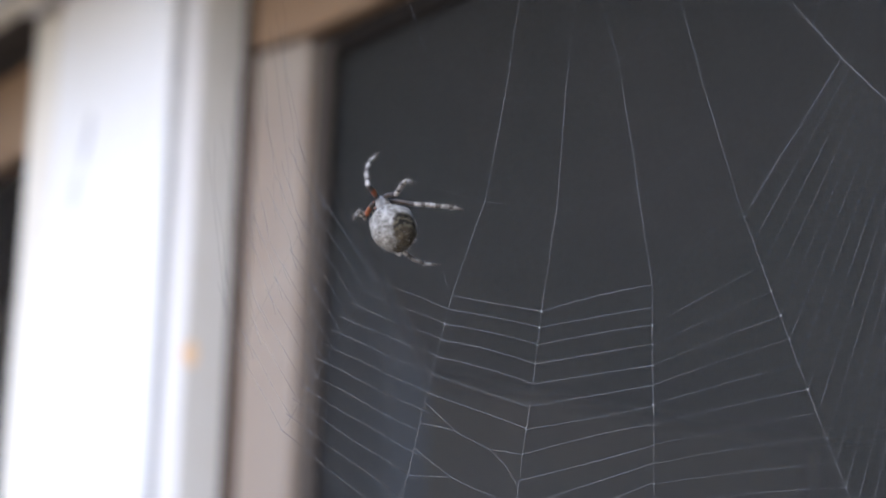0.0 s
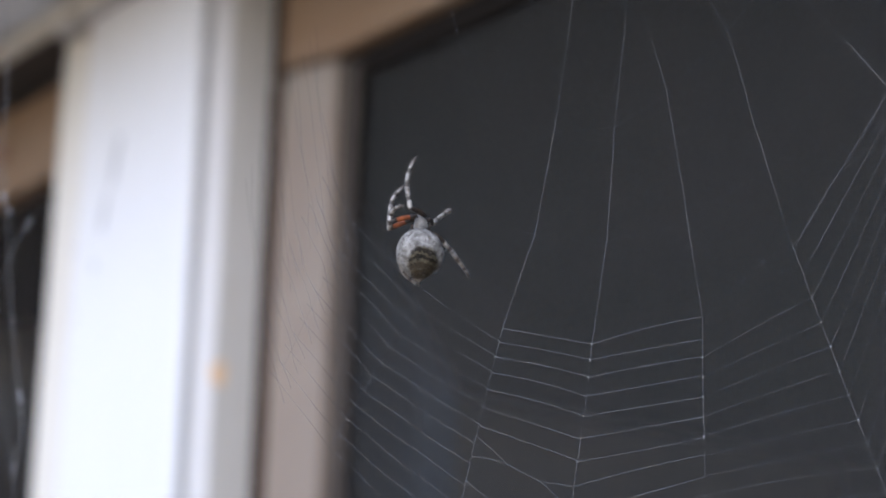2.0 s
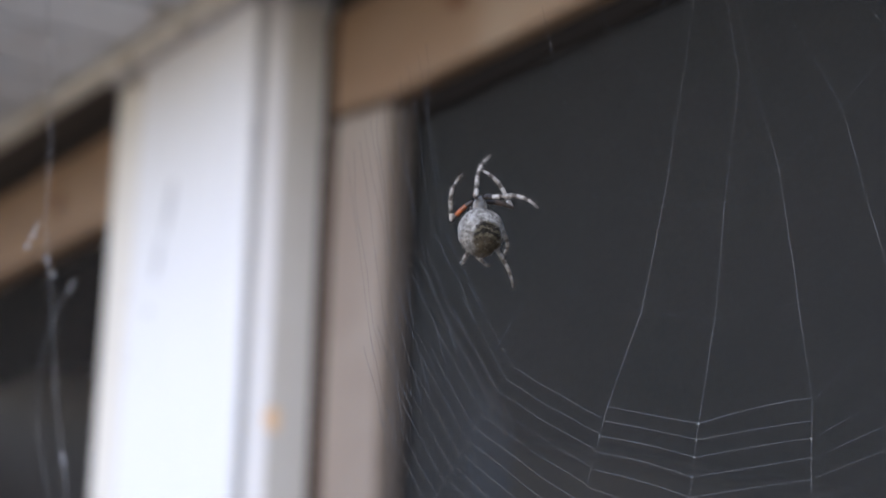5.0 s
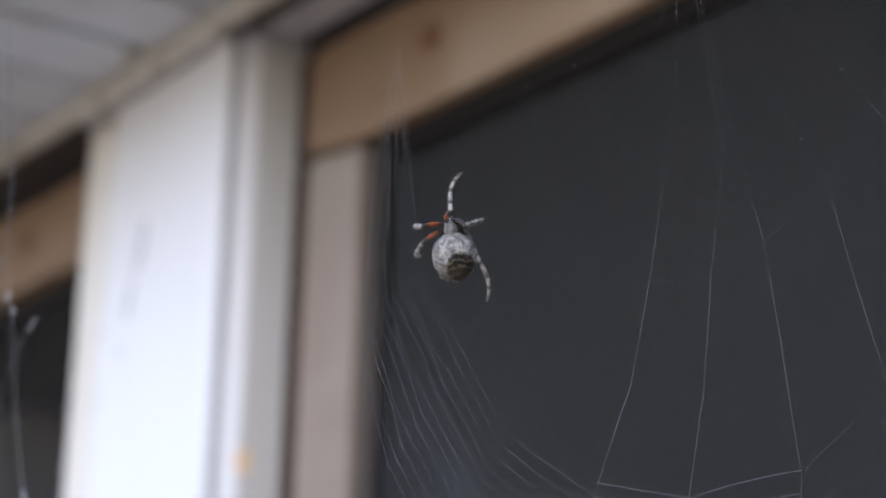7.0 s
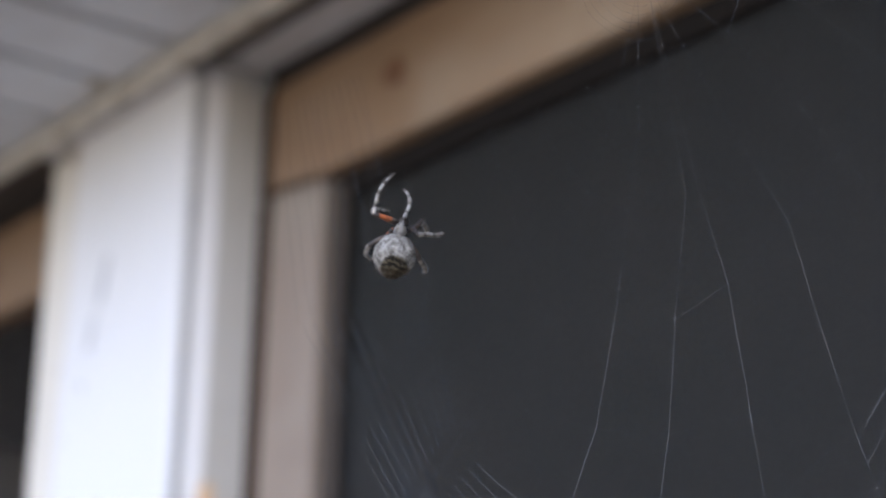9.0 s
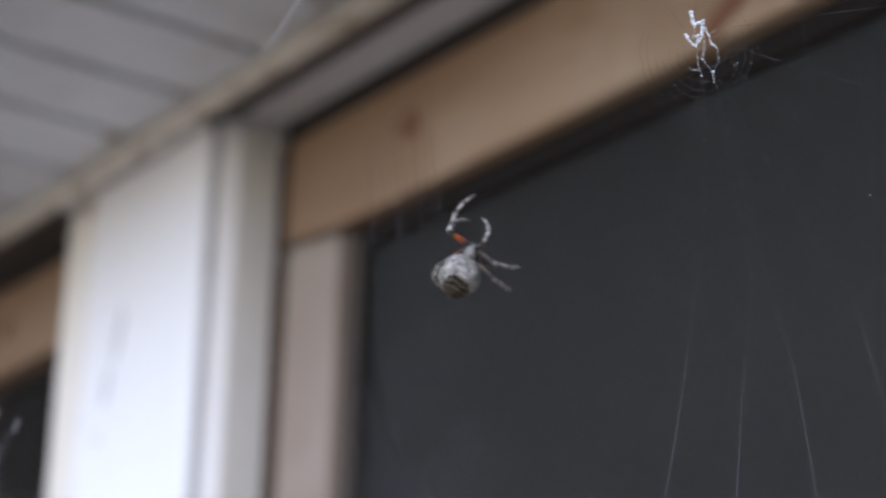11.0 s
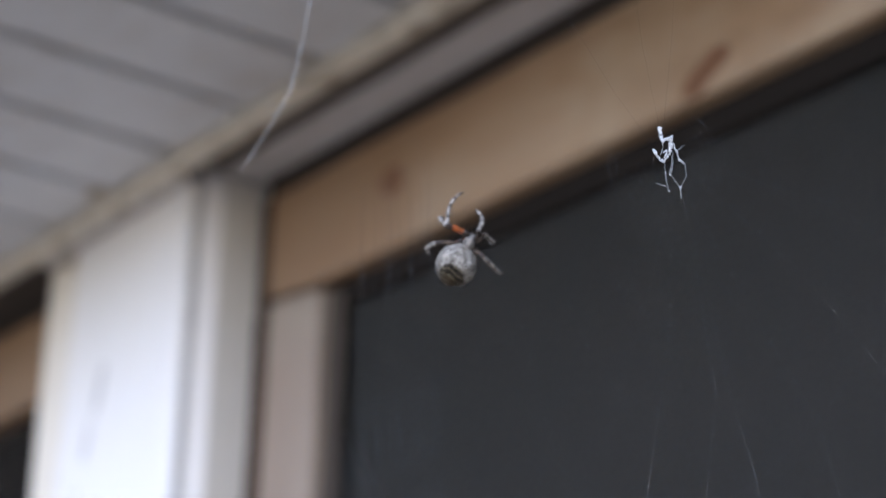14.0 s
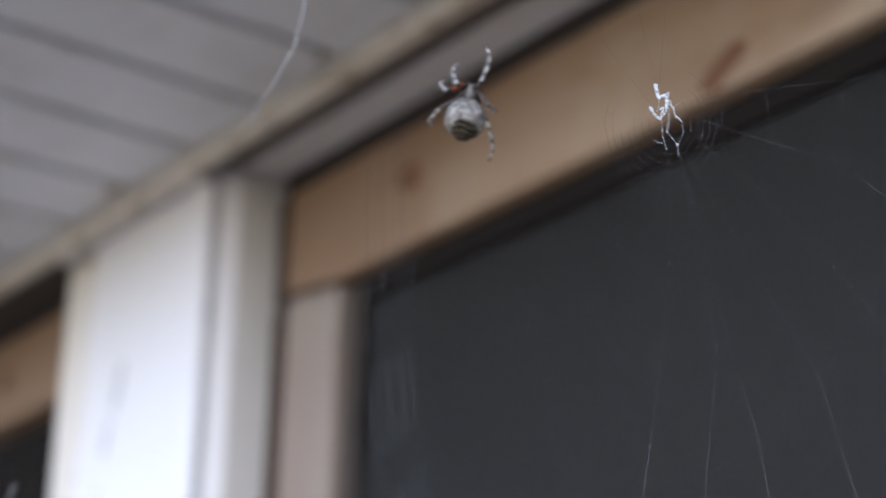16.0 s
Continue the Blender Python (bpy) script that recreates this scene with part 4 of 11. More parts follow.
# ---- what moves: the web sways, the spider climbs ----
def motions():
    walk(web, [
        (0, pose(-0.36623, 0.29831, 1.77173, 14.75, -1.59, 53.10)),
        (0.5, pose(-0.36560, 0.29916, 1.77163, 14.72, -2.00, 53.34)),
        (1, pose(-0.36272, 0.29549, 1.76860, 14.89, -1.88, 53.52)),
        (1.5, pose(-0.36328, 0.30198, 1.76994, 15.07, -1.86, 53.62)),
        (2, pose(-0.36484, 0.30381, 1.76904, 15.24, -1.90, 53.80)),
        (2.5, pose(-0.36286, 0.30051, 1.76727, 15.50, -1.25, 54.26)),
        (3, pose(-0.35598, 0.29744, 1.76679, 15.74, -0.96, 54.65)),
        (3.5, pose(-0.35388, 0.30101, 1.76287, 16.04, -1.07, 54.99)),
        (4, pose(-0.35132, 0.29986, 1.76294, 16.24, -1.03, 55.42)),
        (4.2, pose(-0.34961, 0.30156, 1.76203, 16.28, -1.12, 55.52)),
        (6.3, pose(-0.35610, 0.31651, 1.75590, 17.01, -0.91, 55.00)),
        (6.5, pose(-0.35660, 0.31688, 1.75481, 17.21, -0.82, 54.89)),
        (7, pose(-0.35195, 0.31470, 1.75216, 17.55, -2.10, 54.41)),
        (7.5, pose(-0.35172, 0.33245, 1.75458, 17.79, -2.19, 54.26)),
        (7.6, pose(-0.34998, 0.33438, 1.75463, 17.84, -2.31, 54.19)),
        (7.7, pose(-0.34645, 0.33923, 1.75394, 17.90, -2.44, 54.13)),
        (7.8, pose(-0.34315, 0.34483, 1.75137, 17.96, -2.56, 54.06)),
        (7.9, pose(-0.34078, 0.34762, 1.75141, 18.01, -2.69, 53.99)),
        (8, pose(-0.34308, 0.34656, 1.74639, 18.08, -2.81, 53.90)),
        (8.1, pose(-0.34593, 0.34046, 1.74948, 18.11, -2.81, 53.77)),
        (8.2, pose(-0.35318, 0.32894, 1.75134, 18.15, -2.81, 53.64)),
        (10.3, pose(-0.35388, 0.31253, 1.75118, 19.21, -1.96, 53.29)),
        (10.4, pose(-0.35425, 0.31787, 1.74543, 19.35, -2.04, 53.36)),
        (10.5, pose(-0.35289, 0.31981, 1.74956, 19.49, -2.18, 53.44)),
        (10.6, pose(-0.35294, 0.32182, 1.74497, 19.60, -2.30, 53.48)),
        (10.7, pose(-0.35257, 0.32023, 1.74529, 19.70, -2.42, 53.50)),
        (10.8, pose(-0.35195, 0.31992, 1.74344, 19.80, -2.54, 53.52)),
        (10.9, pose(-0.34967, 0.32165, 1.74267, 19.87, -2.63, 53.54)),
        (11, pose(-0.34623, 0.32536, 1.74327, 19.93, -2.66, 53.58)),
        (11.1, pose(-0.34505, 0.33115, 1.74010, 19.97, -2.61, 53.65)),
        (11.2, pose(-0.34317, 0.33866, 1.74021, 20.00, -2.51, 53.74)),
        (11.3, pose(-0.34473, 0.34229, 1.74036, 20.03, -2.38, 53.84)),
        (11.4, pose(-0.34689, 0.34308, 1.74224, 20.06, -2.27, 53.91)),
        (11.5, pose(-0.35059, 0.33830, 1.74489, 20.09, -2.23, 53.94)),
        (11.6, pose(-0.35350, 0.33446, 1.74278, 20.14, -2.24, 53.93)),
        (11.7, pose(-0.35399, 0.33140, 1.74243, 20.17, -2.27, 53.91)),
        (11.8, pose(-0.35316, 0.33007, 1.74152, 20.22, -2.32, 53.89)),
        (11.9, pose(-0.35110, 0.33055, 1.74132, 20.26, -2.38, 53.85)),
        (12, pose(-0.34943, 0.33153, 1.74181, 20.31, -2.44, 53.82)),
        (12.1, pose(-0.35022, 0.33115, 1.74092, 20.36, -2.53, 53.77)),
        (12.2, pose(-0.35179, 0.32906, 1.74140, 20.42, -2.64, 53.67)),
        (12.3, pose(-0.35092, 0.33131, 1.74055, 20.47, -2.76, 53.56)),
        (12.4, pose(-0.34814, 0.33612, 1.73973, 20.53, -2.85, 53.47)),
        (12.5, pose(-0.34612, 0.33943, 1.73919, 20.58, -2.89, 53.39)),
        (12.6, pose(-0.34748, 0.33944, 1.73603, 20.62, -2.82, 53.37)),
        (12.7, pose(-0.34908, 0.33685, 1.73617, 20.65, -2.64, 53.39)),
        (12.8, pose(-0.35313, 0.33062, 1.73666, 20.67, -2.41, 53.42)),
        (12.9, pose(-0.35804, 0.32228, 1.73863, 20.71, -2.20, 53.45)),
        (13, pose(-0.36093, 0.31563, 1.74261, 20.75, -2.05, 53.48)),
        (13.1, pose(-0.36267, 0.31382, 1.74336, 20.80, -1.95, 53.49)),
        (13.2, pose(-0.36241, 0.31859, 1.74054, 20.85, -1.86, 53.50)),
        (13.3, pose(-0.36149, 0.32566, 1.73643, 20.92, -1.78, 53.51)),
        (13.4, pose(-0.36143, 0.32857, 1.73614, 20.98, -1.73, 53.51)),
        (13.5, pose(-0.36185, 0.32810, 1.73774, 21.05, -1.71, 53.50)),
        (13.6, pose(-0.36326, 0.32639, 1.73636, 21.13, -1.73, 53.47)),
        (13.7, pose(-0.36285, 0.32570, 1.73567, 21.22, -1.79, 53.42)),
        (13.8, pose(-0.36180, 0.32658, 1.73346, 21.31, -1.86, 53.37)),
        (13.9, pose(-0.35922, 0.32889, 1.73279, 21.38, -1.93, 53.32)),
        (14, pose(-0.35760, 0.33003, 1.73343, 21.44, -1.95, 53.29)),
        (14.1, pose(-0.35850, 0.32974, 1.73253, 21.48, -1.91, 53.31)),
        (14.2, pose(-0.36218, 0.32486, 1.73334, 21.51, -1.80, 53.36)),
        (14.3, pose(-0.36585, 0.31779, 1.73757, 21.54, -1.68, 53.43)),
        (14.4, pose(-0.36946, 0.31138, 1.74069, 21.57, -1.57, 53.48)),
        (14.5, pose(-0.37087, 0.30763, 1.74382, 21.57, -1.53, 53.51)),
        (14.6, pose(-0.37044, 0.30705, 1.74446, 21.57, -1.55, 53.51)),
        (14.7, pose(-0.36756, 0.31092, 1.74204, 21.55, -1.59, 53.50)),
        (14.8, pose(-0.36457, 0.31469, 1.73949, 21.52, -1.64, 53.49)),
        (14.9, pose(-0.36175, 0.31786, 1.73800, 21.50, -1.68, 53.48)),
        (15, pose(-0.36026, 0.31875, 1.73865, 21.47, -1.70, 53.49)),
        (15.1, pose(-0.36061, 0.31871, 1.73860, 21.45, -1.69, 53.51)),
        (15.2, pose(-0.36349, 0.31515, 1.73955, 21.43, -1.67, 53.55)),
        (15.3, pose(-0.36435, 0.31252, 1.74359, 21.41, -1.64, 53.61)),
        (15.4, pose(-0.36320, 0.31445, 1.74474, 21.39, -1.62, 53.67)),
        (15.5, pose(-0.35909, 0.32217, 1.74249, 21.38, -1.61, 53.71)),
        (15.6, pose(-0.35524, 0.32852, 1.74046, 21.36, -1.70, 53.73)),
        (15.7, pose(-0.35080, 0.33438, 1.73932, 21.36, -1.91, 53.70)),
        (15.8, pose(-0.35046, 0.33333, 1.73939, 21.35, -2.19, 53.63)),
        (15.9, pose(-0.35365, 0.32698, 1.73976, 21.35, -2.49, 53.57)),
        (16, pose(-0.35538, 0.32267, 1.74042, 21.34, -2.75, 53.51)),
    ])
    walk(SIDE["inner", 0], [
        (0, pose(-0.01988, 0.00000, -0.06007, -0.0, -68.0)),
        (1, pose(-0.02111, 0.00000, -0.05964, -0.0, -65.0)),
        (2, pose(-0.02118, 0.00000, -0.05980, -0.0, -55.6)),
        (3, pose(-0.02269, 0.00000, -0.05883, -0.0, -59.4)),
        (3.5, pose(-0.02260, 0.00000, -0.05891, -0.0, -62.4)),
        (4, pose(-0.02240, 0.00000, -0.05901, -0.0, -61.8)),
        (6.5, pose(-0.02327, 0.00000, -0.05837, -0.0, -55.7)),
        (7, pose(-0.02292, 0.00000, -0.05857, -0.0, -53.9)),
        (7.5, pose(-0.02221, 0.00005, -0.05910, -19.8, -58.0)),
        (8, pose(-0.02223, 0.00007, -0.05906, -19.7, -51.7)),
        (10.5, pose(-0.03280, 0.01485, -0.04999, -46.4, -49.4)),
        (11, pose(-0.03152, 0.01467, -0.04976, -47.7, -45.1)),
        (12, pose(-0.03229, 0.01491, -0.04903, -46.0, -45.2)),
        (12.5, pose(-0.03255, 0.01529, -0.04681, -43.3, -40.2)),
        (13, pose(-0.03379, 0.01529, -0.04796, -43.3, -46.2)),
        (13.5, pose(-0.03320, 0.01559, -0.04542, -41.4, -38.9)),
        (14, pose(-0.03320, 0.01568, -0.04480, -40.8, -37.7)),
        (14.5, pose(-0.03319, 0.01466, -0.05185, -47.8, -56.6)),
        (15, pose(-0.03289, 0.01510, -0.04835, -44.6, -45.0)),
        (15.5, pose(-0.03367, 0.01516, -0.04879, -44.2, -48.1)),
        (16, pose(-0.03367, 0.01513, -0.04903, -44.5, -48.8)),
    ])
    walk(SIDE["middle", 0], [
        (0, pose(-0.03985, 0.00019, -0.05130, -9.4, -33.7)),
        (1, pose(-0.04085, -0.00011, -0.05072, -11.0, -36.4)),
        (2, pose(-0.04015, 0.00016, -0.04663, -9.5, -46.7)),
        (3, pose(-0.04187, -0.00052, -0.04838, -13.2, -39.4)),
        (3.5, pose(-0.04194, -0.00086, -0.05058, -14.9, -33.4)),
        (4, pose(-0.04210, -0.00053, -0.04984, -13.2, -29.2)),
        (6.5, pose(-0.04346, -0.00014, -0.04486, -18.3, -28.1)),
        (7, pose(-0.04262, 0.00006, -0.04410, -17.2, -27.6)),
        (7.5, pose(-0.04205, 0.01007, -0.04532, -40.7, -29.1)),
        (8, pose(-0.04052, 0.01019, -0.04293, -39.9, -21.7)),
        (10.5, pose(-0.05667, 0.05401, -0.02535, -55.6, -11.0)),
        (11, pose(-0.05299, 0.05397, -0.02436, -56.0, -11.0)),
        (12, pose(-0.05522, 0.05404, -0.02245, -55.3, -14.2)),
        (12.5, pose(-0.05483, 0.05331, -0.01815, -62.7, -15.1)),
        (13, pose(-0.05919, 0.05376, -0.02077, -58.0, -19.4)),
        (13.5, pose(-0.05593, 0.05270, -0.01603, -70.7, -17.6)),
        (14, pose(-0.05550, 0.05267, -0.01446, -71.2, -11.1)),
        (14.5, pose(-0.05878, 0.05372, -0.03172, -58.4, -19.1)),
        (15, pose(-0.05626, 0.05368, -0.02158, -58.8, -11.5)),
        (15.5, pose(-0.05863, 0.05382, -0.02273, -57.4, -12.3)),
        (16, pose(-0.05875, 0.05383, -0.02336, -57.3, -12.6)),
    ])
    walk(SIDE["outer", 0], [
        (0, pose(-0.05067, -0.00083, -0.03648, -45.8, -24.4)),
        (1, pose(-0.05150, -0.00094, -0.03798, -46.4, -24.0)),
        (2, pose(-0.05484, -0.00092, -0.03532, -46.3, -23.6)),
        (3, pose(-0.05219, -0.00111, -0.03776, -47.3, -24.1)),
        (3.5, pose(-0.05007, -0.00125, -0.03972, -48.1, -23.3)),
        (4, pose(-0.04968, -0.00128, -0.03733, -48.3, -22.8)),
        (6.5, pose(-0.05153, 0.00452, -0.02921, -35.6, -32.8)),
        (7, pose(-0.05096, 0.00428, -0.02797, -36.7, -29.3)),
        (7.5, pose(-0.05163, 0.02720, -0.02805, -48.8, -26.2)),
        (8, pose(-0.04770, 0.02568, -0.02525, -58.7, -6.4)),
        (10.5, pose(-0.06041, 0.08230, -0.00560, -45.5, -8.5)),
        (11, pose(-0.05673, 0.08245, -0.00457, -44.7, -9.0)),
        (12, pose(-0.05951, 0.08300, -0.00158, -41.8, 1.1)),
        (12.5, pose(-0.05829, 0.08289, -0.00155, -42.4, 1.6)),
        (13, pose(-0.06488, 0.08291, -0.00201, -42.3, -4.7)),
        (13.5, pose(-0.05869, 0.08273, -0.00386, -43.2, 1.9)),
        (14, pose(-0.05718, 0.08273, -0.00227, -43.2, 1.6)),
        (14.5, pose(-0.06462, 0.08282, -0.01328, -42.7, -10.2)),
        (15, pose(-0.05938, 0.08273, -0.00295, -43.2, 0.6)),
        (15.5, pose(-0.06232, 0.08285, -0.00317, -42.6, -2.8)),
        (16, pose(-0.06270, 0.08329, -0.00296, -40.3, -4.5)),
    ])
    walk(SIDE["upper", 0], [
        (0, pose(-0.05688, 0.01315, -0.02441, -44.5, -10.9)),
        (1, pose(-0.05753, 0.01305, -0.02613, -45.1, -10.4)),
        (2, pose(-0.06080, 0.01308, -0.02336, -44.9, -9.9)),
        (3, pose(-0.05810, 0.01292, -0.02629, -45.8, -10.3)),
        (3.5, pose(-0.05571, 0.01282, -0.02849, -46.5, -9.2)),
        (4, pose(-0.05518, 0.01280, -0.02611, -46.6, -8.7)),
        (6.5, pose(-0.06354, 0.02150, -0.00729, -22.2, -5.1)),
        (7, pose(-0.06150, 0.02115, -0.00693, -23.8, -5.5)),
        (7.5, pose(-0.06089, 0.05184, -0.00670, -23.3, -5.1)),
        (8, pose(-0.05099, 0.05225, -0.00606, -21.3, -21.1)),
        (10.5, pose(-0.06394, 0.10654, 0.01816, -28.5, -3.8)),
        (11, pose(-0.06070, 0.10740, 0.02161, -24.5, -5.1)),
        (12, pose(-0.05901, 0.10631, 0.02445, -29.7, -5.4)),
        (12.5, pose(-0.05770, 0.10691, 0.02527, -26.8, -7.1)),
        (13, pose(-0.06693, 0.10523, 0.02211, -35.1, -3.0)),
        (13.5, pose(-0.05794, 0.10694, 0.02243, -26.7, -4.4)),
        (14, pose(-0.05658, 0.10754, 0.02556, -23.8, -2.4)),
        (14.5, pose(-0.06930, 0.10738, 0.01405, -24.6, -4.9)),
        (15, pose(-0.05917, 0.10679, 0.02303, -27.4, -2.3)),
        (15.5, pose(-0.06357, 0.10587, 0.02160, -31.9, -0.6)),
        (16, pose(-0.06484, 0.10663, 0.02465, -28.1, -0.7)),
    ])
    walk(SIDE["inner", 1], [
        (0, pose(-0.02080, 0.00000, -0.06352, -0.0, -68.6)),
        (1, pose(-0.02190, 0.00000, -0.06314, -0.0, -66.1)),
        (2, pose(-0.02207, 0.00000, -0.06324, -0.0, -57.1)),
        (3, pose(-0.02360, 0.00000, -0.06229, -0.0, -59.4)),
        (3.5, pose(-0.02345, 0.00000, -0.06242, -0.0, -63.3)),
        (4, pose(-0.02326, 0.00000, -0.06251, -0.0, -62.1)),
        (6.5, pose(-0.02410, 0.00000, -0.06188, -0.0, -55.5)),
        (7, pose(-0.02378, 0.00000, -0.06206, -0.0, -53.2)),
        (7.5, pose(-0.02303, 0.00003, -0.06262, -19.1, -55.7)),
        (8, pose(-0.02321, 0.00011, -0.06245, -18.6, -48.7)),
        (10.5, pose(-0.03371, 0.01459, -0.05332, -45.7, -49.0)),
        (11, pose(-0.03246, 0.01443, -0.05298, -46.7, -44.4)),
        (12, pose(-0.03308, 0.01466, -0.05223, -45.2, -44.1)),
        (12.5, pose(-0.03342, 0.01507, -0.04999, -42.5, -39.5)),
        (13, pose(-0.03460, 0.01506, -0.05115, -42.6, -45.3)),
        (13.5, pose(-0.03401, 0.01536, -0.04860, -40.6, -38.2)),
        (14, pose(-0.03404, 0.01546, -0.04798, -40.0, -37.0)),
        (14.5, pose(-0.03392, 0.01440, -0.05492, -47.0, -54.7)),
        (15, pose(-0.03366, 0.01487, -0.05144, -43.8, -43.6)),
        (15.5, pose(-0.03442, 0.01492, -0.05192, -43.5, -46.8)),
        (16, pose(-0.03441, 0.01489, -0.05210, -43.7, -47.3)),
    ])
    walk(SIDE["middle", 1], [
        (0, pose(-0.04177, 0.00017, -0.05468, -9.5, -33.4)),
        (1, pose(-0.04271, -0.00010, -0.05422, -10.9, -35.6)),
        (2, pose(-0.04210, 0.00013, -0.05010, -9.7, -46.1)),
        (3, pose(-0.04360, -0.00059, -0.05152, -13.5, -38.3)),
        (3.5, pose(-0.04413, -0.00074, -0.05379, -14.3, -30.7)),
        (4, pose(-0.04392, -0.00051, -0.05292, -13.1, -29.4)),
        (6.5, pose(-0.04514, -0.00006, -0.04751, -17.8, -27.8)),
        (7, pose(-0.04415, 0.00009, -0.04665, -17.0, -27.7)),
        (7.5, pose(-0.04330, 0.01003, -0.04764, -40.9, -32.2)),
        (8, pose(-0.04171, 0.01009, -0.04480, -40.5, -23.6)),
        (10.5, pose(-0.05840, 0.05407, -0.02770, -55.0, -12.5)),
        (11, pose(-0.05461, 0.05398, -0.02646, -55.8, -11.4)),
        (12, pose(-0.05669, 0.05404, -0.02455, -55.2, -17.9)),
        (12.5, pose(-0.05642, 0.05338, -0.02004, -61.8, -18.6)),
        (13, pose(-0.06038, 0.05385, -0.02256, -57.1, -17.8)),
        (13.5, pose(-0.05713, 0.05278, -0.01781, -69.3, -16.9)),
        (14, pose(-0.05684, 0.05280, -0.01612, -69.0, -12.9)),
        (14.5, pose(-0.05983, 0.05383, -0.03314, -57.2, -17.9)),
        (15, pose(-0.05727, 0.05375, -0.02307, -57.9, -10.5)),
        (15.5, pose(-0.05967, 0.05386, -0.02445, -56.9, -11.7)),
        (16, pose(-0.05981, 0.05391, -0.02485, -56.5, -12.6)),
    ])
    walk(SIDE["outer", 1], [
        (0, pose(-0.05239, -0.00091, -0.03994, -45.8, -24.3)),
        (1, pose(-0.05316, -0.00102, -0.04131, -46.5, -24.0)),
        (2, pose(-0.05648, -0.00100, -0.03878, -46.3, -23.5)),
        (3, pose(-0.05348, -0.00119, -0.04091, -47.4, -24.0)),
        (3.5, pose(-0.05173, -0.00132, -0.04221, -48.1, -23.2)),
        (4, pose(-0.05159, -0.00135, -0.04041, -48.3, -22.8)),
        (6.5, pose(-0.05340, 0.00451, -0.03162, -35.4, -30.0)),
        (7, pose(-0.05269, 0.00442, -0.03036, -35.8, -27.8)),
        (7.5, pose(-0.05380, 0.02734, -0.03085, -47.7, -26.0)),
        (8, pose(-0.04935, 0.02581, -0.02758, -57.2, -12.4)),
        (10.5, pose(-0.06263, 0.08229, -0.00764, -45.2, -7.5)),
        (11, pose(-0.05852, 0.08250, -0.00651, -44.1, -9.1)),
        (12, pose(-0.06209, 0.08326, -0.00344, -40.2, 1.3)),
        (12.5, pose(-0.06091, 0.08283, -0.00325, -42.4, 0.4)),
        (13, pose(-0.06580, 0.08286, -0.00316, -42.2, -4.9)),
        (13.5, pose(-0.06006, 0.08274, -0.00484, -42.8, 0.6)),
        (14, pose(-0.05910, 0.08257, -0.00309, -43.7, 1.1)),
        (14.5, pose(-0.06552, 0.08272, -0.01408, -43.0, -10.0)),
        (15, pose(-0.06025, 0.08272, -0.00388, -43.0, 0.0)),
        (15.5, pose(-0.06326, 0.08287, -0.00449, -42.2, -2.9)),
        (16, pose(-0.06385, 0.08325, -0.00401, -40.3, -4.4)),
    ])
    walk(SIDE["upper", 1], [
        (0, pose(-0.05859, 0.01311, -0.02784, -44.7, -11.1)),
        (1, pose(-0.05918, 0.01302, -0.02943, -45.3, -10.6)),
        (2, pose(-0.06242, 0.01304, -0.02679, -45.1, -10.0)),
        (3, pose(-0.05936, 0.01289, -0.02941, -46.0, -10.4)),
        (3.5, pose(-0.05735, 0.01279, -0.03092, -46.6, -9.4)),
        (4, pose(-0.05709, 0.01277, -0.02916, -46.8, -8.9)),
        (6.5, pose(-0.06462, 0.02157, -0.00877, -21.8, -5.1)),
        (7, pose(-0.06293, 0.02112, -0.00867, -23.9, -4.5)),
        (7.5, pose(-0.06329, 0.05185, -0.00879, -23.2, -4.4)),
        (8, pose(-0.05431, 0.05227, -0.00776, -21.2, -20.1)),
        (10.5, pose(-0.06576, 0.10665, 0.01663, -28.0, -3.0)),
        (11, pose(-0.06260, 0.10736, 0.02000, -24.6, -4.9)),
        (12, pose(-0.06145, 0.10626, 0.02371, -29.9, -4.6)),
        (12.5, pose(-0.06085, 0.10697, 0.02377, -26.5, -6.2)),
        (13, pose(-0.06794, 0.10523, 0.02105, -35.1, -3.1)),
        (13.5, pose(-0.05986, 0.10688, 0.02167, -26.9, -3.7)),
        (14, pose(-0.05871, 0.10756, 0.02452, -23.7, -2.1)),
        (14.5, pose(-0.07010, 0.10735, 0.01309, -24.7, -5.0)),
        (15, pose(-0.06026, 0.10674, 0.02225, -27.6, -2.1)),
        (15.5, pose(-0.06455, 0.10589, 0.02065, -31.8, -0.7)),
        (16, pose(-0.06593, 0.10664, 0.02374, -28.1, -0.6)),
    ])
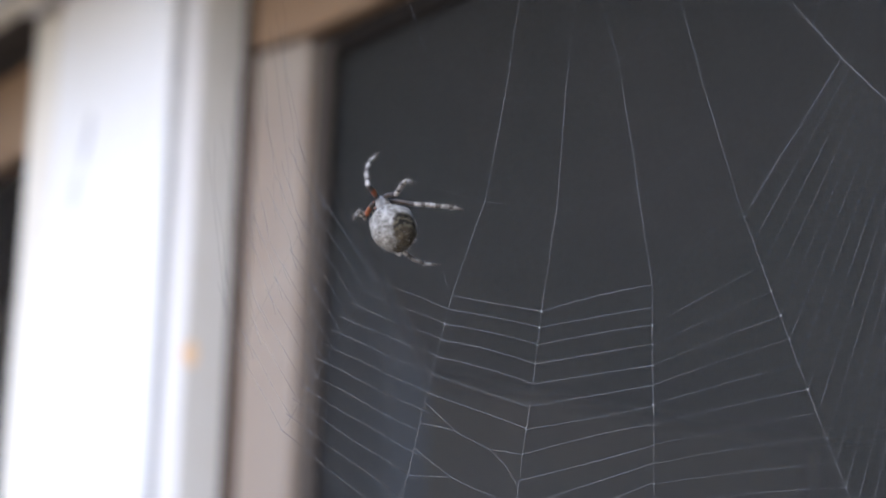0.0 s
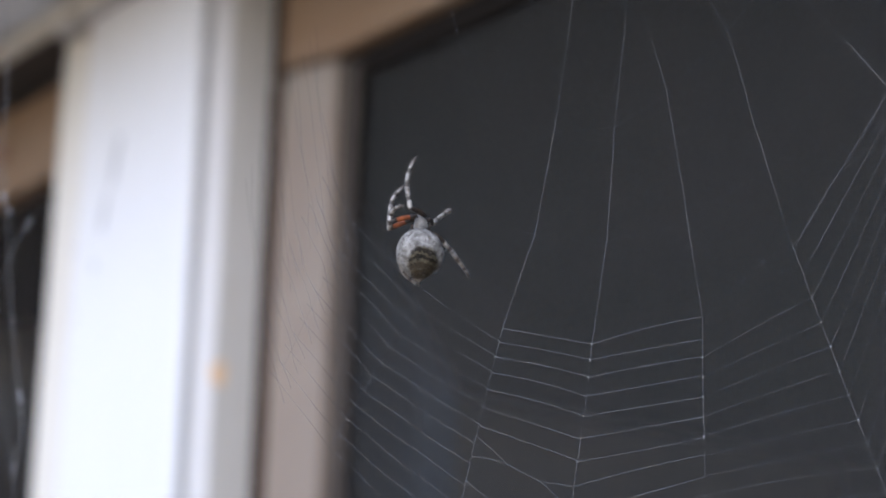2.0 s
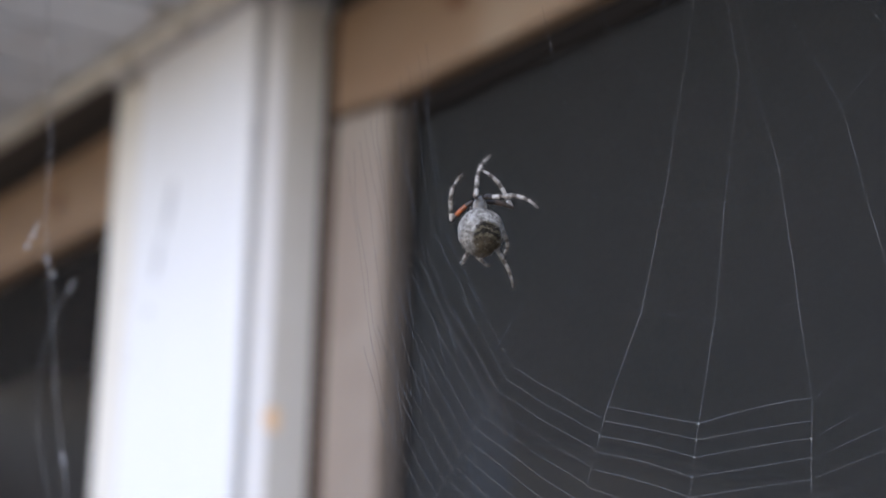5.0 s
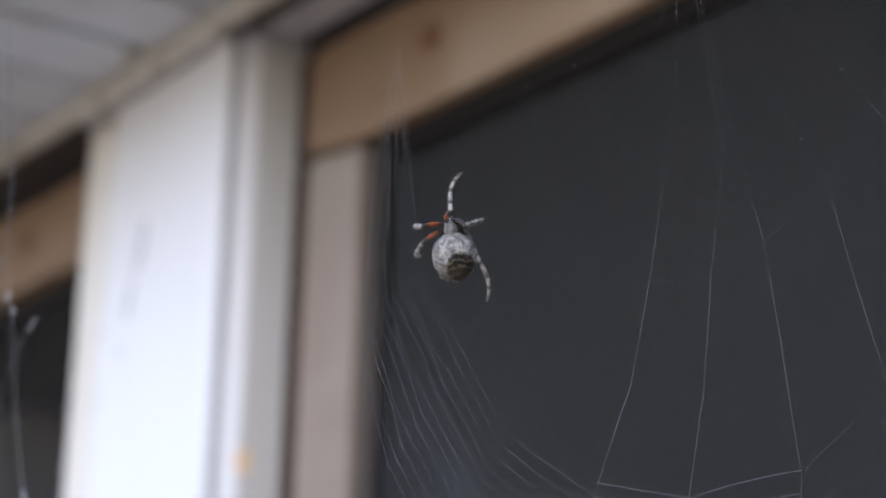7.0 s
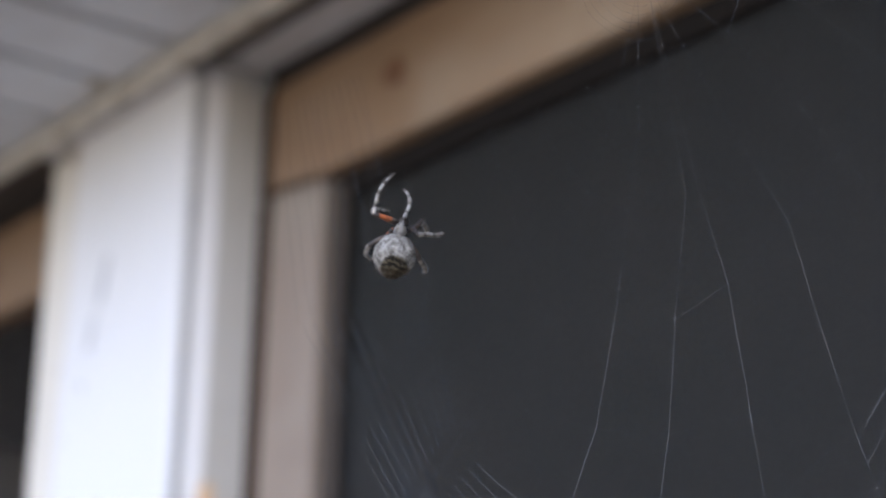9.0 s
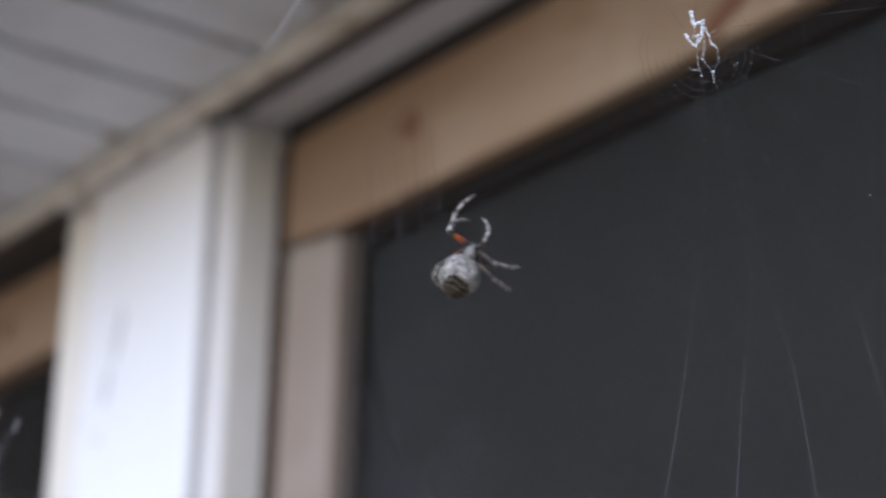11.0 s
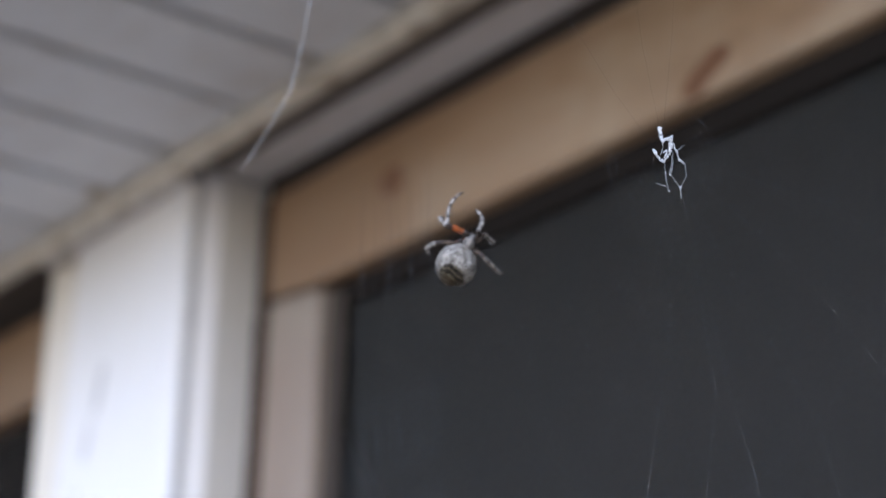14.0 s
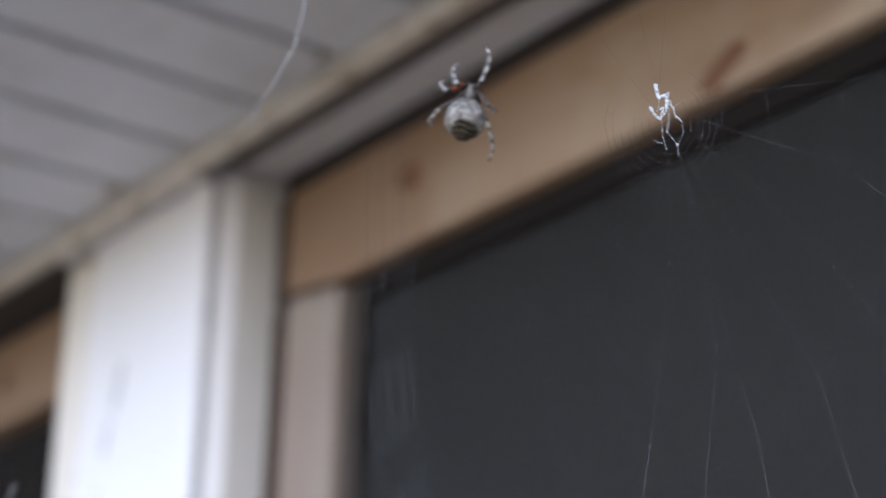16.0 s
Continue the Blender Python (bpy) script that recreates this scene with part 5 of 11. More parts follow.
    walk(SIDE["inner", 2], [
        (0, pose(-0.02175, 0.00000, -0.06721, -0.0, -68.5)),
        (1, pose(-0.02272, 0.00000, -0.06687, -0.0, -66.7)),
        (2, pose(-0.02303, 0.00000, -0.06691, -0.0, -57.9)),
        (3, pose(-0.02456, 0.00000, -0.06597, -0.0, -59.0)),
        (3.5, pose(-0.02435, 0.00000, -0.06614, -0.0, -63.7)),
        (4, pose(-0.02415, 0.00000, -0.06623, -0.0, -61.9)),
        (6.5, pose(-0.02498, 0.00000, -0.06560, -0.0, -54.8)),
        (7, pose(-0.02469, 0.00000, -0.06575, -0.0, -52.1)),
        (7.5, pose(-0.02392, 0.00001, -0.06635, -18.3, -53.1)),
        (8, pose(-0.02425, 0.00016, -0.06601, -17.6, -45.6)),
        (10.5, pose(-0.03464, 0.01432, -0.05682, -44.9, -48.4)),
        (11, pose(-0.03343, 0.01419, -0.05635, -45.7, -43.6)),
        (12, pose(-0.03389, 0.01440, -0.05559, -44.4, -42.9)),
        (12.5, pose(-0.03431, 0.01484, -0.05335, -41.6, -38.7)),
        (13, pose(-0.03544, 0.01481, -0.05451, -41.8, -44.3)),
        (13.5, pose(-0.03486, 0.01514, -0.05195, -39.9, -37.3)),
        (14, pose(-0.03490, 0.01524, -0.05133, -39.3, -36.2)),
        (14.5, pose(-0.03468, 0.01412, -0.05817, -46.2, -52.8)),
        (15, pose(-0.03446, 0.01464, -0.05469, -42.9, -42.1)),
        (15.5, pose(-0.03519, 0.01467, -0.05521, -42.7, -45.4)),
        (16, pose(-0.03518, 0.01465, -0.05533, -42.8, -45.7)),
    ])
    walk(SIDE["middle", 2], [
        (0, pose(-0.04368, 0.00015, -0.05806, -9.6, -33.1)),
        (1, pose(-0.04457, -0.00009, -0.05773, -10.8, -34.9)),
        (2, pose(-0.04405, 0.00010, -0.05357, -9.8, -45.4)),
        (3, pose(-0.04534, -0.00067, -0.05467, -13.9, -37.2)),
        (3.5, pose(-0.04629, -0.00063, -0.05696, -13.7, -28.3)),
        (4, pose(-0.04573, -0.00049, -0.05601, -12.9, -29.6)),
        (6.5, pose(-0.04682, 0.00002, -0.05016, -17.3, -27.6)),
        (7, pose(-0.04568, 0.00012, -0.04922, -16.8, -27.7)),
        (7.5, pose(-0.04454, 0.01000, -0.04996, -41.0, -35.4)),
        (8, pose(-0.04290, 0.01000, -0.04667, -41.0, -25.6)),
        (10.5, pose(-0.06013, 0.05412, -0.03005, -54.3, -14.0)),
        (11, pose(-0.05623, 0.05397, -0.02855, -55.7, -11.8)),
        (12, pose(-0.05816, 0.05404, -0.02665, -55.1, -21.7)),
        (12.5, pose(-0.05802, 0.05346, -0.02193, -60.7, -21.8)),
        (13, pose(-0.06157, 0.05393, -0.02434, -56.1, -16.2)),
        (13.5, pose(-0.05833, 0.05286, -0.01959, -67.9, -16.3)),
        (14, pose(-0.05819, 0.05294, -0.01777, -66.7, -14.4)),
        (14.5, pose(-0.06088, 0.05394, -0.03455, -56.0, -16.8)),
        (15, pose(-0.05829, 0.05383, -0.02457, -57.1, -9.6)),
        (15.5, pose(-0.06070, 0.05390, -0.02616, -56.4, -11.2)),
        (16, pose(-0.06087, 0.05398, -0.02633, -55.7, -12.5)),
    ])
    walk(SIDE["outer", 2], [
        (0, pose(-0.05411, -0.00099, -0.04340, -45.9, -24.3)),
        (1, pose(-0.05482, -0.00110, -0.04464, -46.5, -23.9)),
        (2, pose(-0.05812, -0.00108, -0.04224, -46.4, -23.4)),
        (3, pose(-0.05477, -0.00127, -0.04407, -47.4, -23.9)),
        (3.5, pose(-0.05338, -0.00139, -0.04469, -48.1, -23.1)),
        (4, pose(-0.05350, -0.00143, -0.04350, -48.4, -22.7)),
        (6.5, pose(-0.05528, 0.00451, -0.03402, -35.2, -27.2)),
        (7, pose(-0.05442, 0.00456, -0.03273, -34.9, -26.4)),
        (7.5, pose(-0.05597, 0.02747, -0.03365, -46.6, -25.8)),
        (8, pose(-0.05102, 0.02599, -0.02987, -55.4, -17.6)),
        (10.5, pose(-0.06485, 0.08228, -0.00968, -44.9, -6.4)),
        (11, pose(-0.06031, 0.08254, -0.00844, -43.5, -9.2)),
        (12, pose(-0.06466, 0.08350, -0.00528, -38.7, 1.5)),
        (12.5, pose(-0.06353, 0.08276, -0.00495, -42.4, -0.7)),
        (13, pose(-0.06673, 0.08281, -0.00431, -42.2, -5.1)),
        (13.5, pose(-0.06143, 0.08275, -0.00582, -42.5, -0.7)),
        (14, pose(-0.06102, 0.08240, -0.00390, -44.3, 0.6)),
        (14.5, pose(-0.06643, 0.08261, -0.01488, -43.2, -9.8)),
        (15, pose(-0.06112, 0.08270, -0.00481, -42.7, -0.5)),
        (15.5, pose(-0.06421, 0.08288, -0.00581, -41.8, -2.9)),
        (16, pose(-0.06500, 0.08321, -0.00506, -40.2, -4.2)),
    ])
    walk(SIDE["upper", 2], [
        (0, pose(-0.06030, 0.01307, -0.03128, -44.9, -11.2)),
        (1, pose(-0.06082, 0.01298, -0.03273, -45.4, -10.7)),
        (2, pose(-0.06405, 0.01301, -0.03023, -45.3, -10.1)),
        (3, pose(-0.06063, 0.01285, -0.03254, -46.2, -10.5)),
        (3.5, pose(-0.05899, 0.01276, -0.03336, -46.8, -9.5)),
        (4, pose(-0.05899, 0.01273, -0.03222, -46.9, -9.1)),
        (6.5, pose(-0.06569, 0.02163, -0.01026, -21.5, -5.1)),
        (7, pose(-0.06436, 0.02110, -0.01040, -24.0, -3.6)),
        (7.5, pose(-0.06569, 0.05186, -0.01087, -23.1, -3.8)),
        (8, pose(-0.05764, 0.05228, -0.00945, -21.2, -19.1)),
        (10.5, pose(-0.06757, 0.10675, 0.01510, -27.5, -2.3)),
        (11, pose(-0.06449, 0.10732, 0.01838, -24.8, -4.8)),
        (12, pose(-0.06389, 0.10622, 0.02297, -30.1, -3.7)),
        (12.5, pose(-0.06399, 0.10703, 0.02227, -26.2, -5.3)),
        (13, pose(-0.06895, 0.10523, 0.02000, -35.0, -3.2)),
        (13.5, pose(-0.06178, 0.10683, 0.02091, -27.1, -3.0)),
        (14, pose(-0.06084, 0.10758, 0.02349, -23.6, -1.8)),
        (14.5, pose(-0.07091, 0.10732, 0.01213, -24.8, -5.0)),
        (15, pose(-0.06135, 0.10669, 0.02148, -27.8, -1.9)),
        (15.5, pose(-0.06553, 0.10590, 0.01969, -31.7, -0.7)),
        (16, pose(-0.06703, 0.10664, 0.02283, -28.0, -0.5)),
    ])
    walk(SIDE["inner", 3], [
        (0, pose(-0.02275, 0.00000, -0.07115, -0.0, -67.9)),
        (1, pose(-0.02359, 0.00000, -0.07084, -0.0, -66.7)),
        (2, pose(-0.02403, 0.00000, -0.07080, -0.0, -58.1)),
        (3, pose(-0.02557, 0.00000, -0.06985, -0.0, -58.2)),
        (3.5, pose(-0.02528, 0.00000, -0.07008, -0.0, -63.5)),
        (4, pose(-0.02509, 0.00000, -0.07016, -0.0, -61.3)),
        (6.5, pose(-0.02591, 0.00000, -0.06952, -0.0, -53.8)),
        (7, pose(-0.02566, 0.00000, -0.06964, -0.0, -50.7)),
        (7.5, pose(-0.02489, 0.00001, -0.07027, -17.5, -50.2)),
        (8, pose(-0.02537, 0.00022, -0.06973, -16.5, -42.5)),
        (10.5, pose(-0.03559, 0.01405, -0.06049, -44.0, -47.6)),
        (11, pose(-0.03443, 0.01394, -0.05990, -44.7, -42.6)),
        (12, pose(-0.03474, 0.01414, -0.05912, -43.5, -41.5)),
        (12.5, pose(-0.03524, 0.01461, -0.05686, -40.7, -37.7)),
        (13, pose(-0.03631, 0.01456, -0.05804, -41.0, -43.1)),
        (13.5, pose(-0.03573, 0.01491, -0.05547, -39.1, -36.2)),
        (14, pose(-0.03579, 0.01502, -0.05483, -38.4, -35.2)),
        (14.5, pose(-0.03547, 0.01384, -0.06159, -45.3, -50.6)),
        (15, pose(-0.03530, 0.01440, -0.05810, -41.9, -40.6)),
        (15.5, pose(-0.03601, 0.01441, -0.05868, -41.9, -43.8)),
        (16, pose(-0.03599, 0.01440, -0.05874, -41.9, -43.9)),
    ])
    walk(SIDE["middle", 3], [
        (0, pose(-0.04559, 0.00012, -0.06144, -9.7, -32.8)),
        (1, pose(-0.04642, -0.00008, -0.06124, -10.7, -34.1)),
        (2, pose(-0.04600, 0.00007, -0.05705, -10.0, -44.7)),
        (3, pose(-0.04708, -0.00075, -0.05783, -14.3, -36.0)),
        (3.5, pose(-0.04843, -0.00053, -0.06011, -13.1, -26.0)),
        (4, pose(-0.04754, -0.00047, -0.05911, -12.8, -29.8)),
        (6.5, pose(-0.04850, 0.00010, -0.05282, -16.9, -27.4)),
        (7, pose(-0.04720, 0.00015, -0.05178, -16.6, -27.8)),
        (7.5, pose(-0.04580, 0.00998, -0.05227, -41.0, -38.6)),
        (8, pose(-0.04408, 0.00990, -0.04852, -41.6, -27.7)),
        (10.5, pose(-0.06186, 0.05418, -0.03240, -53.7, -15.3)),
        (11, pose(-0.05785, 0.05397, -0.03065, -55.6, -12.3)),
        (12, pose(-0.05963, 0.05405, -0.02874, -54.8, -25.3)),
        (12.5, pose(-0.05962, 0.05354, -0.02381, -59.6, -24.7)),
        (13, pose(-0.06275, 0.05402, -0.02612, -55.1, -14.8)),
        (13.5, pose(-0.05952, 0.05294, -0.02136, -66.5, -15.8)),
        (14, pose(-0.05954, 0.05309, -0.01940, -64.6, -15.6)),
        (14.5, pose(-0.06193, 0.05405, -0.03596, -54.8, -15.8)),
        (15, pose(-0.05930, 0.05390, -0.02606, -56.2, -8.7)),
        (15.5, pose(-0.06174, 0.05393, -0.02788, -55.9, -10.6)),
        (16, pose(-0.06193, 0.05404, -0.02782, -54.9, -12.5)),
    ])
    walk(SIDE["outer", 3], [
        (0, pose(-0.05583, -0.00107, -0.04686, -46.0, -24.2)),
        (1, pose(-0.05647, -0.00118, -0.04797, -46.6, -23.8)),
        (2, pose(-0.05975, -0.00116, -0.04570, -46.5, -23.3)),
        (3, pose(-0.05605, -0.00135, -0.04723, -47.5, -23.8)),
        (3.5, pose(-0.05503, -0.00147, -0.04718, -48.1, -23.0)),
        (4, pose(-0.05540, -0.00151, -0.04659, -48.4, -22.7)),
        (6.5, pose(-0.05717, 0.00452, -0.03641, -34.8, -24.5)),
        (7, pose(-0.05614, 0.00469, -0.03510, -34.1, -25.0)),
        (7.5, pose(-0.05815, 0.02760, -0.03644, -45.5, -25.7)),
        (8, pose(-0.05273, 0.02619, -0.03214, -53.6, -22.3)),
        (10.5, pose(-0.06707, 0.08226, -0.01173, -44.6, -5.4)),
        (11, pose(-0.06210, 0.08258, -0.01038, -43.0, -9.3)),
        (12, pose(-0.06723, 0.08374, -0.00711, -37.3, 1.7)),
        (12.5, pose(-0.06615, 0.08269, -0.00665, -42.4, -1.9)),
        (13, pose(-0.06765, 0.08275, -0.00546, -42.1, -5.3)),
        (13.5, pose(-0.06280, 0.08276, -0.00680, -42.1, -1.9)),
        (14, pose(-0.06294, 0.08223, -0.00471, -44.8, 0.1)),
        (14.5, pose(-0.06733, 0.08249, -0.01568, -43.4, -9.6)),
        (15, pose(-0.06198, 0.08269, -0.00574, -42.4, -1.0)),
        (15.5, pose(-0.06515, 0.08289, -0.00713, -41.4, -2.9)),
        (16, pose(-0.06615, 0.08316, -0.00612, -40.1, -4.1)),
    ])
    walk(SIDE["upper", 3], [
        (0, pose(-0.06201, 0.01303, -0.03471, -45.0, -11.4)),
        (1, pose(-0.06247, 0.01294, -0.03604, -45.6, -10.9)),
        (2, pose(-0.06567, 0.01297, -0.03366, -45.4, -10.3)),
        (3, pose(-0.06189, 0.01282, -0.03566, -46.4, -10.6)),
        (3.5, pose(-0.06064, 0.01273, -0.03579, -46.9, -9.6)),
        (4, pose(-0.06089, 0.01270, -0.03527, -47.1, -9.2)),
        (6.5, pose(-0.06677, 0.02170, -0.01174, -21.2, -5.1)),
        (7, pose(-0.06579, 0.02107, -0.01214, -24.1, -2.6)),
        (7.5, pose(-0.06809, 0.05187, -0.01296, -23.0, -3.1)),
        (8, pose(-0.06097, 0.05230, -0.01115, -21.1, -18.2)),
        (10.5, pose(-0.06938, 0.10685, 0.01358, -27.0, -1.7)),
        (11, pose(-0.06639, 0.10727, 0.01677, -25.0, -4.6)),
        (12, pose(-0.06633, 0.10617, 0.02223, -30.3, -2.8)),
        (12.5, pose(-0.06713, 0.10709, 0.02076, -25.9, -4.4)),
        (13, pose(-0.06997, 0.10523, 0.01894, -35.0, -3.3)),
        (13.5, pose(-0.06371, 0.10677, 0.02015, -27.4, -2.3)),
        (14, pose(-0.06297, 0.10760, 0.02246, -23.5, -1.5)),
        (14.5, pose(-0.07171, 0.10728, 0.01117, -25.0, -5.1)),
        (15, pose(-0.06244, 0.10665, 0.02070, -28.0, -1.7)),
        (15.5, pose(-0.06651, 0.10591, 0.01873, -31.6, -0.8)),
        (16, pose(-0.06813, 0.10665, 0.02192, -28.0, -0.4)),
    ])
    walk(SIDE["inner", 4], [
        (0, pose(-0.02378, 0.00000, -0.07532, -0.0, -66.8)),
        (1, pose(-0.02449, 0.00000, -0.07504, -0.0, -66.2)),
        (2, pose(-0.02509, 0.00000, -0.07492, -0.0, -57.9)),
        (3, pose(-0.02662, 0.00000, -0.07395, -0.0, -57.1)),
        (3.5, pose(-0.02625, 0.00000, -0.07424, -0.0, -63.0)),
        (4, pose(-0.02607, 0.00000, -0.07432, -0.0, -60.3)),
        (6.5, pose(-0.02689, 0.00000, -0.07365, -0.0, -52.5)),
        (7, pose(-0.02668, 0.00000, -0.07374, -0.0, -49.1)),
        (7.5, pose(-0.02594, 0.00001, -0.07438, -16.6, -47.2)),
        (8, pose(-0.02656, 0.00029, -0.07361, -15.5, -39.5)),
        (10.5, pose(-0.03656, 0.01376, -0.06433, -43.2, -46.6)),
        (11, pose(-0.03545, 0.01369, -0.06362, -43.5, -41.5)),
        (12, pose(-0.03562, 0.01387, -0.06283, -42.5, -40.0)),
        (12.5, pose(-0.03620, 0.01438, -0.06055, -39.8, -36.6)),
        (13, pose(-0.03721, 0.01431, -0.06175, -40.1, -41.7)),
        (13.5, pose(-0.03663, 0.01467, -0.05915, -38.2, -35.1)),
        (14, pose(-0.03672, 0.01479, -0.05850, -37.6, -34.2)),
        (14.5, pose(-0.03629, 0.01356, -0.06519, -44.3, -48.4)),
        (15, pose(-0.03617, 0.01416, -0.06169, -40.9, -38.9)),
        (15.5, pose(-0.03685, 0.01416, -0.06231, -41.0, -42.1)),
        (16, pose(-0.03683, 0.01415, -0.06232, -41.0, -42.1)),
    ])
    walk(SIDE["middle", 4], [
        (0, pose(-0.04750, 0.00010, -0.06483, -9.8, -32.4)),
        (1, pose(-0.04827, -0.00007, -0.06475, -10.7, -33.4)),
        (2, pose(-0.04795, 0.00003, -0.06053, -10.1, -44.0)),
        (3, pose(-0.04884, -0.00083, -0.06099, -14.7, -34.7)),
        (3.5, pose(-0.05055, -0.00043, -0.06323, -12.6, -24.0)),
        (4, pose(-0.04935, -0.00046, -0.06221, -12.7, -30.0)),
        (6.5, pose(-0.05017, 0.00017, -0.05548, -16.4, -27.2)),
        (7, pose(-0.04873, 0.00017, -0.05435, -16.4, -27.8)),
        (7.5, pose(-0.04705, 0.00997, -0.05456, -40.9, -41.8)),
        (8, pose(-0.04525, 0.00981, -0.05037, -42.1, -29.9)),
        (10.5, pose(-0.06360, 0.05423, -0.03475, -53.0, -16.6)),
        (11, pose(-0.05947, 0.05395, -0.03276, -55.4, -12.7)),
        (12, pose(-0.06110, 0.05407, -0.03082, -54.4, -28.9)),
        (12.5, pose(-0.06123, 0.05362, -0.02569, -58.5, -27.4)),
        (13, pose(-0.06393, 0.05410, -0.02790, -54.1, -13.5)),
        (13.5, pose(-0.06072, 0.05302, -0.02313, -65.1, -15.3)),
        (14, pose(-0.06090, 0.05325, -0.02102, -62.5, -16.5)),
        (14.5, pose(-0.06298, 0.05415, -0.03737, -53.7, -14.8)),
        (15, pose(-0.06032, 0.05396, -0.02754, -55.4, -7.9)),
        (15.5, pose(-0.06277, 0.05396, -0.02960, -55.4, -10.1)),
        (16, pose(-0.06300, 0.05410, -0.02930, -54.1, -12.5)),
    ])
    walk(SIDE["outer", 4], [
        (0, pose(-0.05755, -0.00116, -0.05033, -46.0, -24.2)),
        (1, pose(-0.05813, -0.00127, -0.05131, -46.6, -23.8)),
        (2, pose(-0.06138, -0.00125, -0.04917, -46.5, -23.3)),
        (3, pose(-0.05733, -0.00144, -0.05040, -47.6, -23.7)),
        (3.5, pose(-0.05669, -0.00155, -0.04967, -48.2, -22.9)),
        (4, pose(-0.05730, -0.00160, -0.04969, -48.5, -22.6)),
        (6.5, pose(-0.05905, 0.00454, -0.03878, -34.5, -21.9)),
        (7, pose(-0.05786, 0.00482, -0.03746, -33.2, -23.8)),
        (7.5, pose(-0.06033, 0.02772, -0.03923, -44.5, -25.6)),
        (8, pose(-0.05447, 0.02641, -0.03438, -51.7, -26.3)),
        (10.5, pose(-0.06929, 0.08225, -0.01378, -44.3, -4.4)),
        (11, pose(-0.06389, 0.08261, -0.01232, -42.5, -9.4)),
        (12, pose(-0.06980, 0.08396, -0.00892, -36.0, 1.9)),
        (12.5, pose(-0.06876, 0.08262, -0.00835, -42.4, -3.1)),
        (13, pose(-0.06857, 0.08269, -0.00661, -42.1, -5.5)),
        (13.5, pose(-0.06418, 0.08278, -0.00778, -41.6, -3.1)),
        (14, pose(-0.06485, 0.08205, -0.00552, -45.4, -0.4)),
        (14.5, pose(-0.06823, 0.08237, -0.01649, -43.7, -9.4)),
        (15, pose(-0.06285, 0.08267, -0.00668, -42.2, -1.5)),
        (15.5, pose(-0.06610, 0.08290, -0.00846, -41.0, -3.0)),
        (16, pose(-0.06730, 0.08311, -0.00719, -40.0, -4.0)),
    ])
    walk(SIDE["upper", 4], [
        (0, pose(-0.06372, 0.01300, -0.03815, -45.2, -11.5)),
        (1, pose(-0.06412, 0.01290, -0.03934, -45.8, -11.0)),
        (2, pose(-0.06729, 0.01293, -0.03710, -45.6, -10.4)),
        (3, pose(-0.06316, 0.01278, -0.03879, -46.5, -10.7)),
        (3.5, pose(-0.06228, 0.01270, -0.03823, -47.0, -9.7)),
        (4, pose(-0.06279, 0.01266, -0.03833, -47.3, -9.4)),
        (6.5, pose(-0.06785, 0.02176, -0.01322, -20.9, -5.1)),
        (7, pose(-0.06722, 0.02105, -0.01387, -24.2, -1.6)),
        (7.5, pose(-0.07049, 0.05188, -0.01504, -23.0, -2.5)),
        (8, pose(-0.06430, 0.05232, -0.01284, -21.0, -17.3)),
        (10.5, pose(-0.07118, 0.10695, 0.01205, -26.5, -1.0)),
        (11, pose(-0.06828, 0.10723, 0.01515, -25.2, -4.4)),
        (12, pose(-0.06878, 0.10612, 0.02149, -30.5, -1.9)),
        (12.5, pose(-0.07027, 0.10715, 0.01927, -25.6, -3.5)),
        (13, pose(-0.07098, 0.10523, 0.01788, -35.0, -3.4)),
        (13.5, pose(-0.06564, 0.10671, 0.01939, -27.6, -1.5)),
        (14, pose(-0.06510, 0.10762, 0.02142, -23.4, -1.2)),
        (14.5, pose(-0.07251, 0.10725, 0.01021, -25.1, -5.2)),
        (15, pose(-0.06353, 0.10660, 0.01993, -28.2, -1.5)),
        (15.5, pose(-0.06749, 0.10593, 0.01777, -31.5, -0.9)),
        (16, pose(-0.06922, 0.10665, 0.02101, -27.9, -0.3)),
    ])
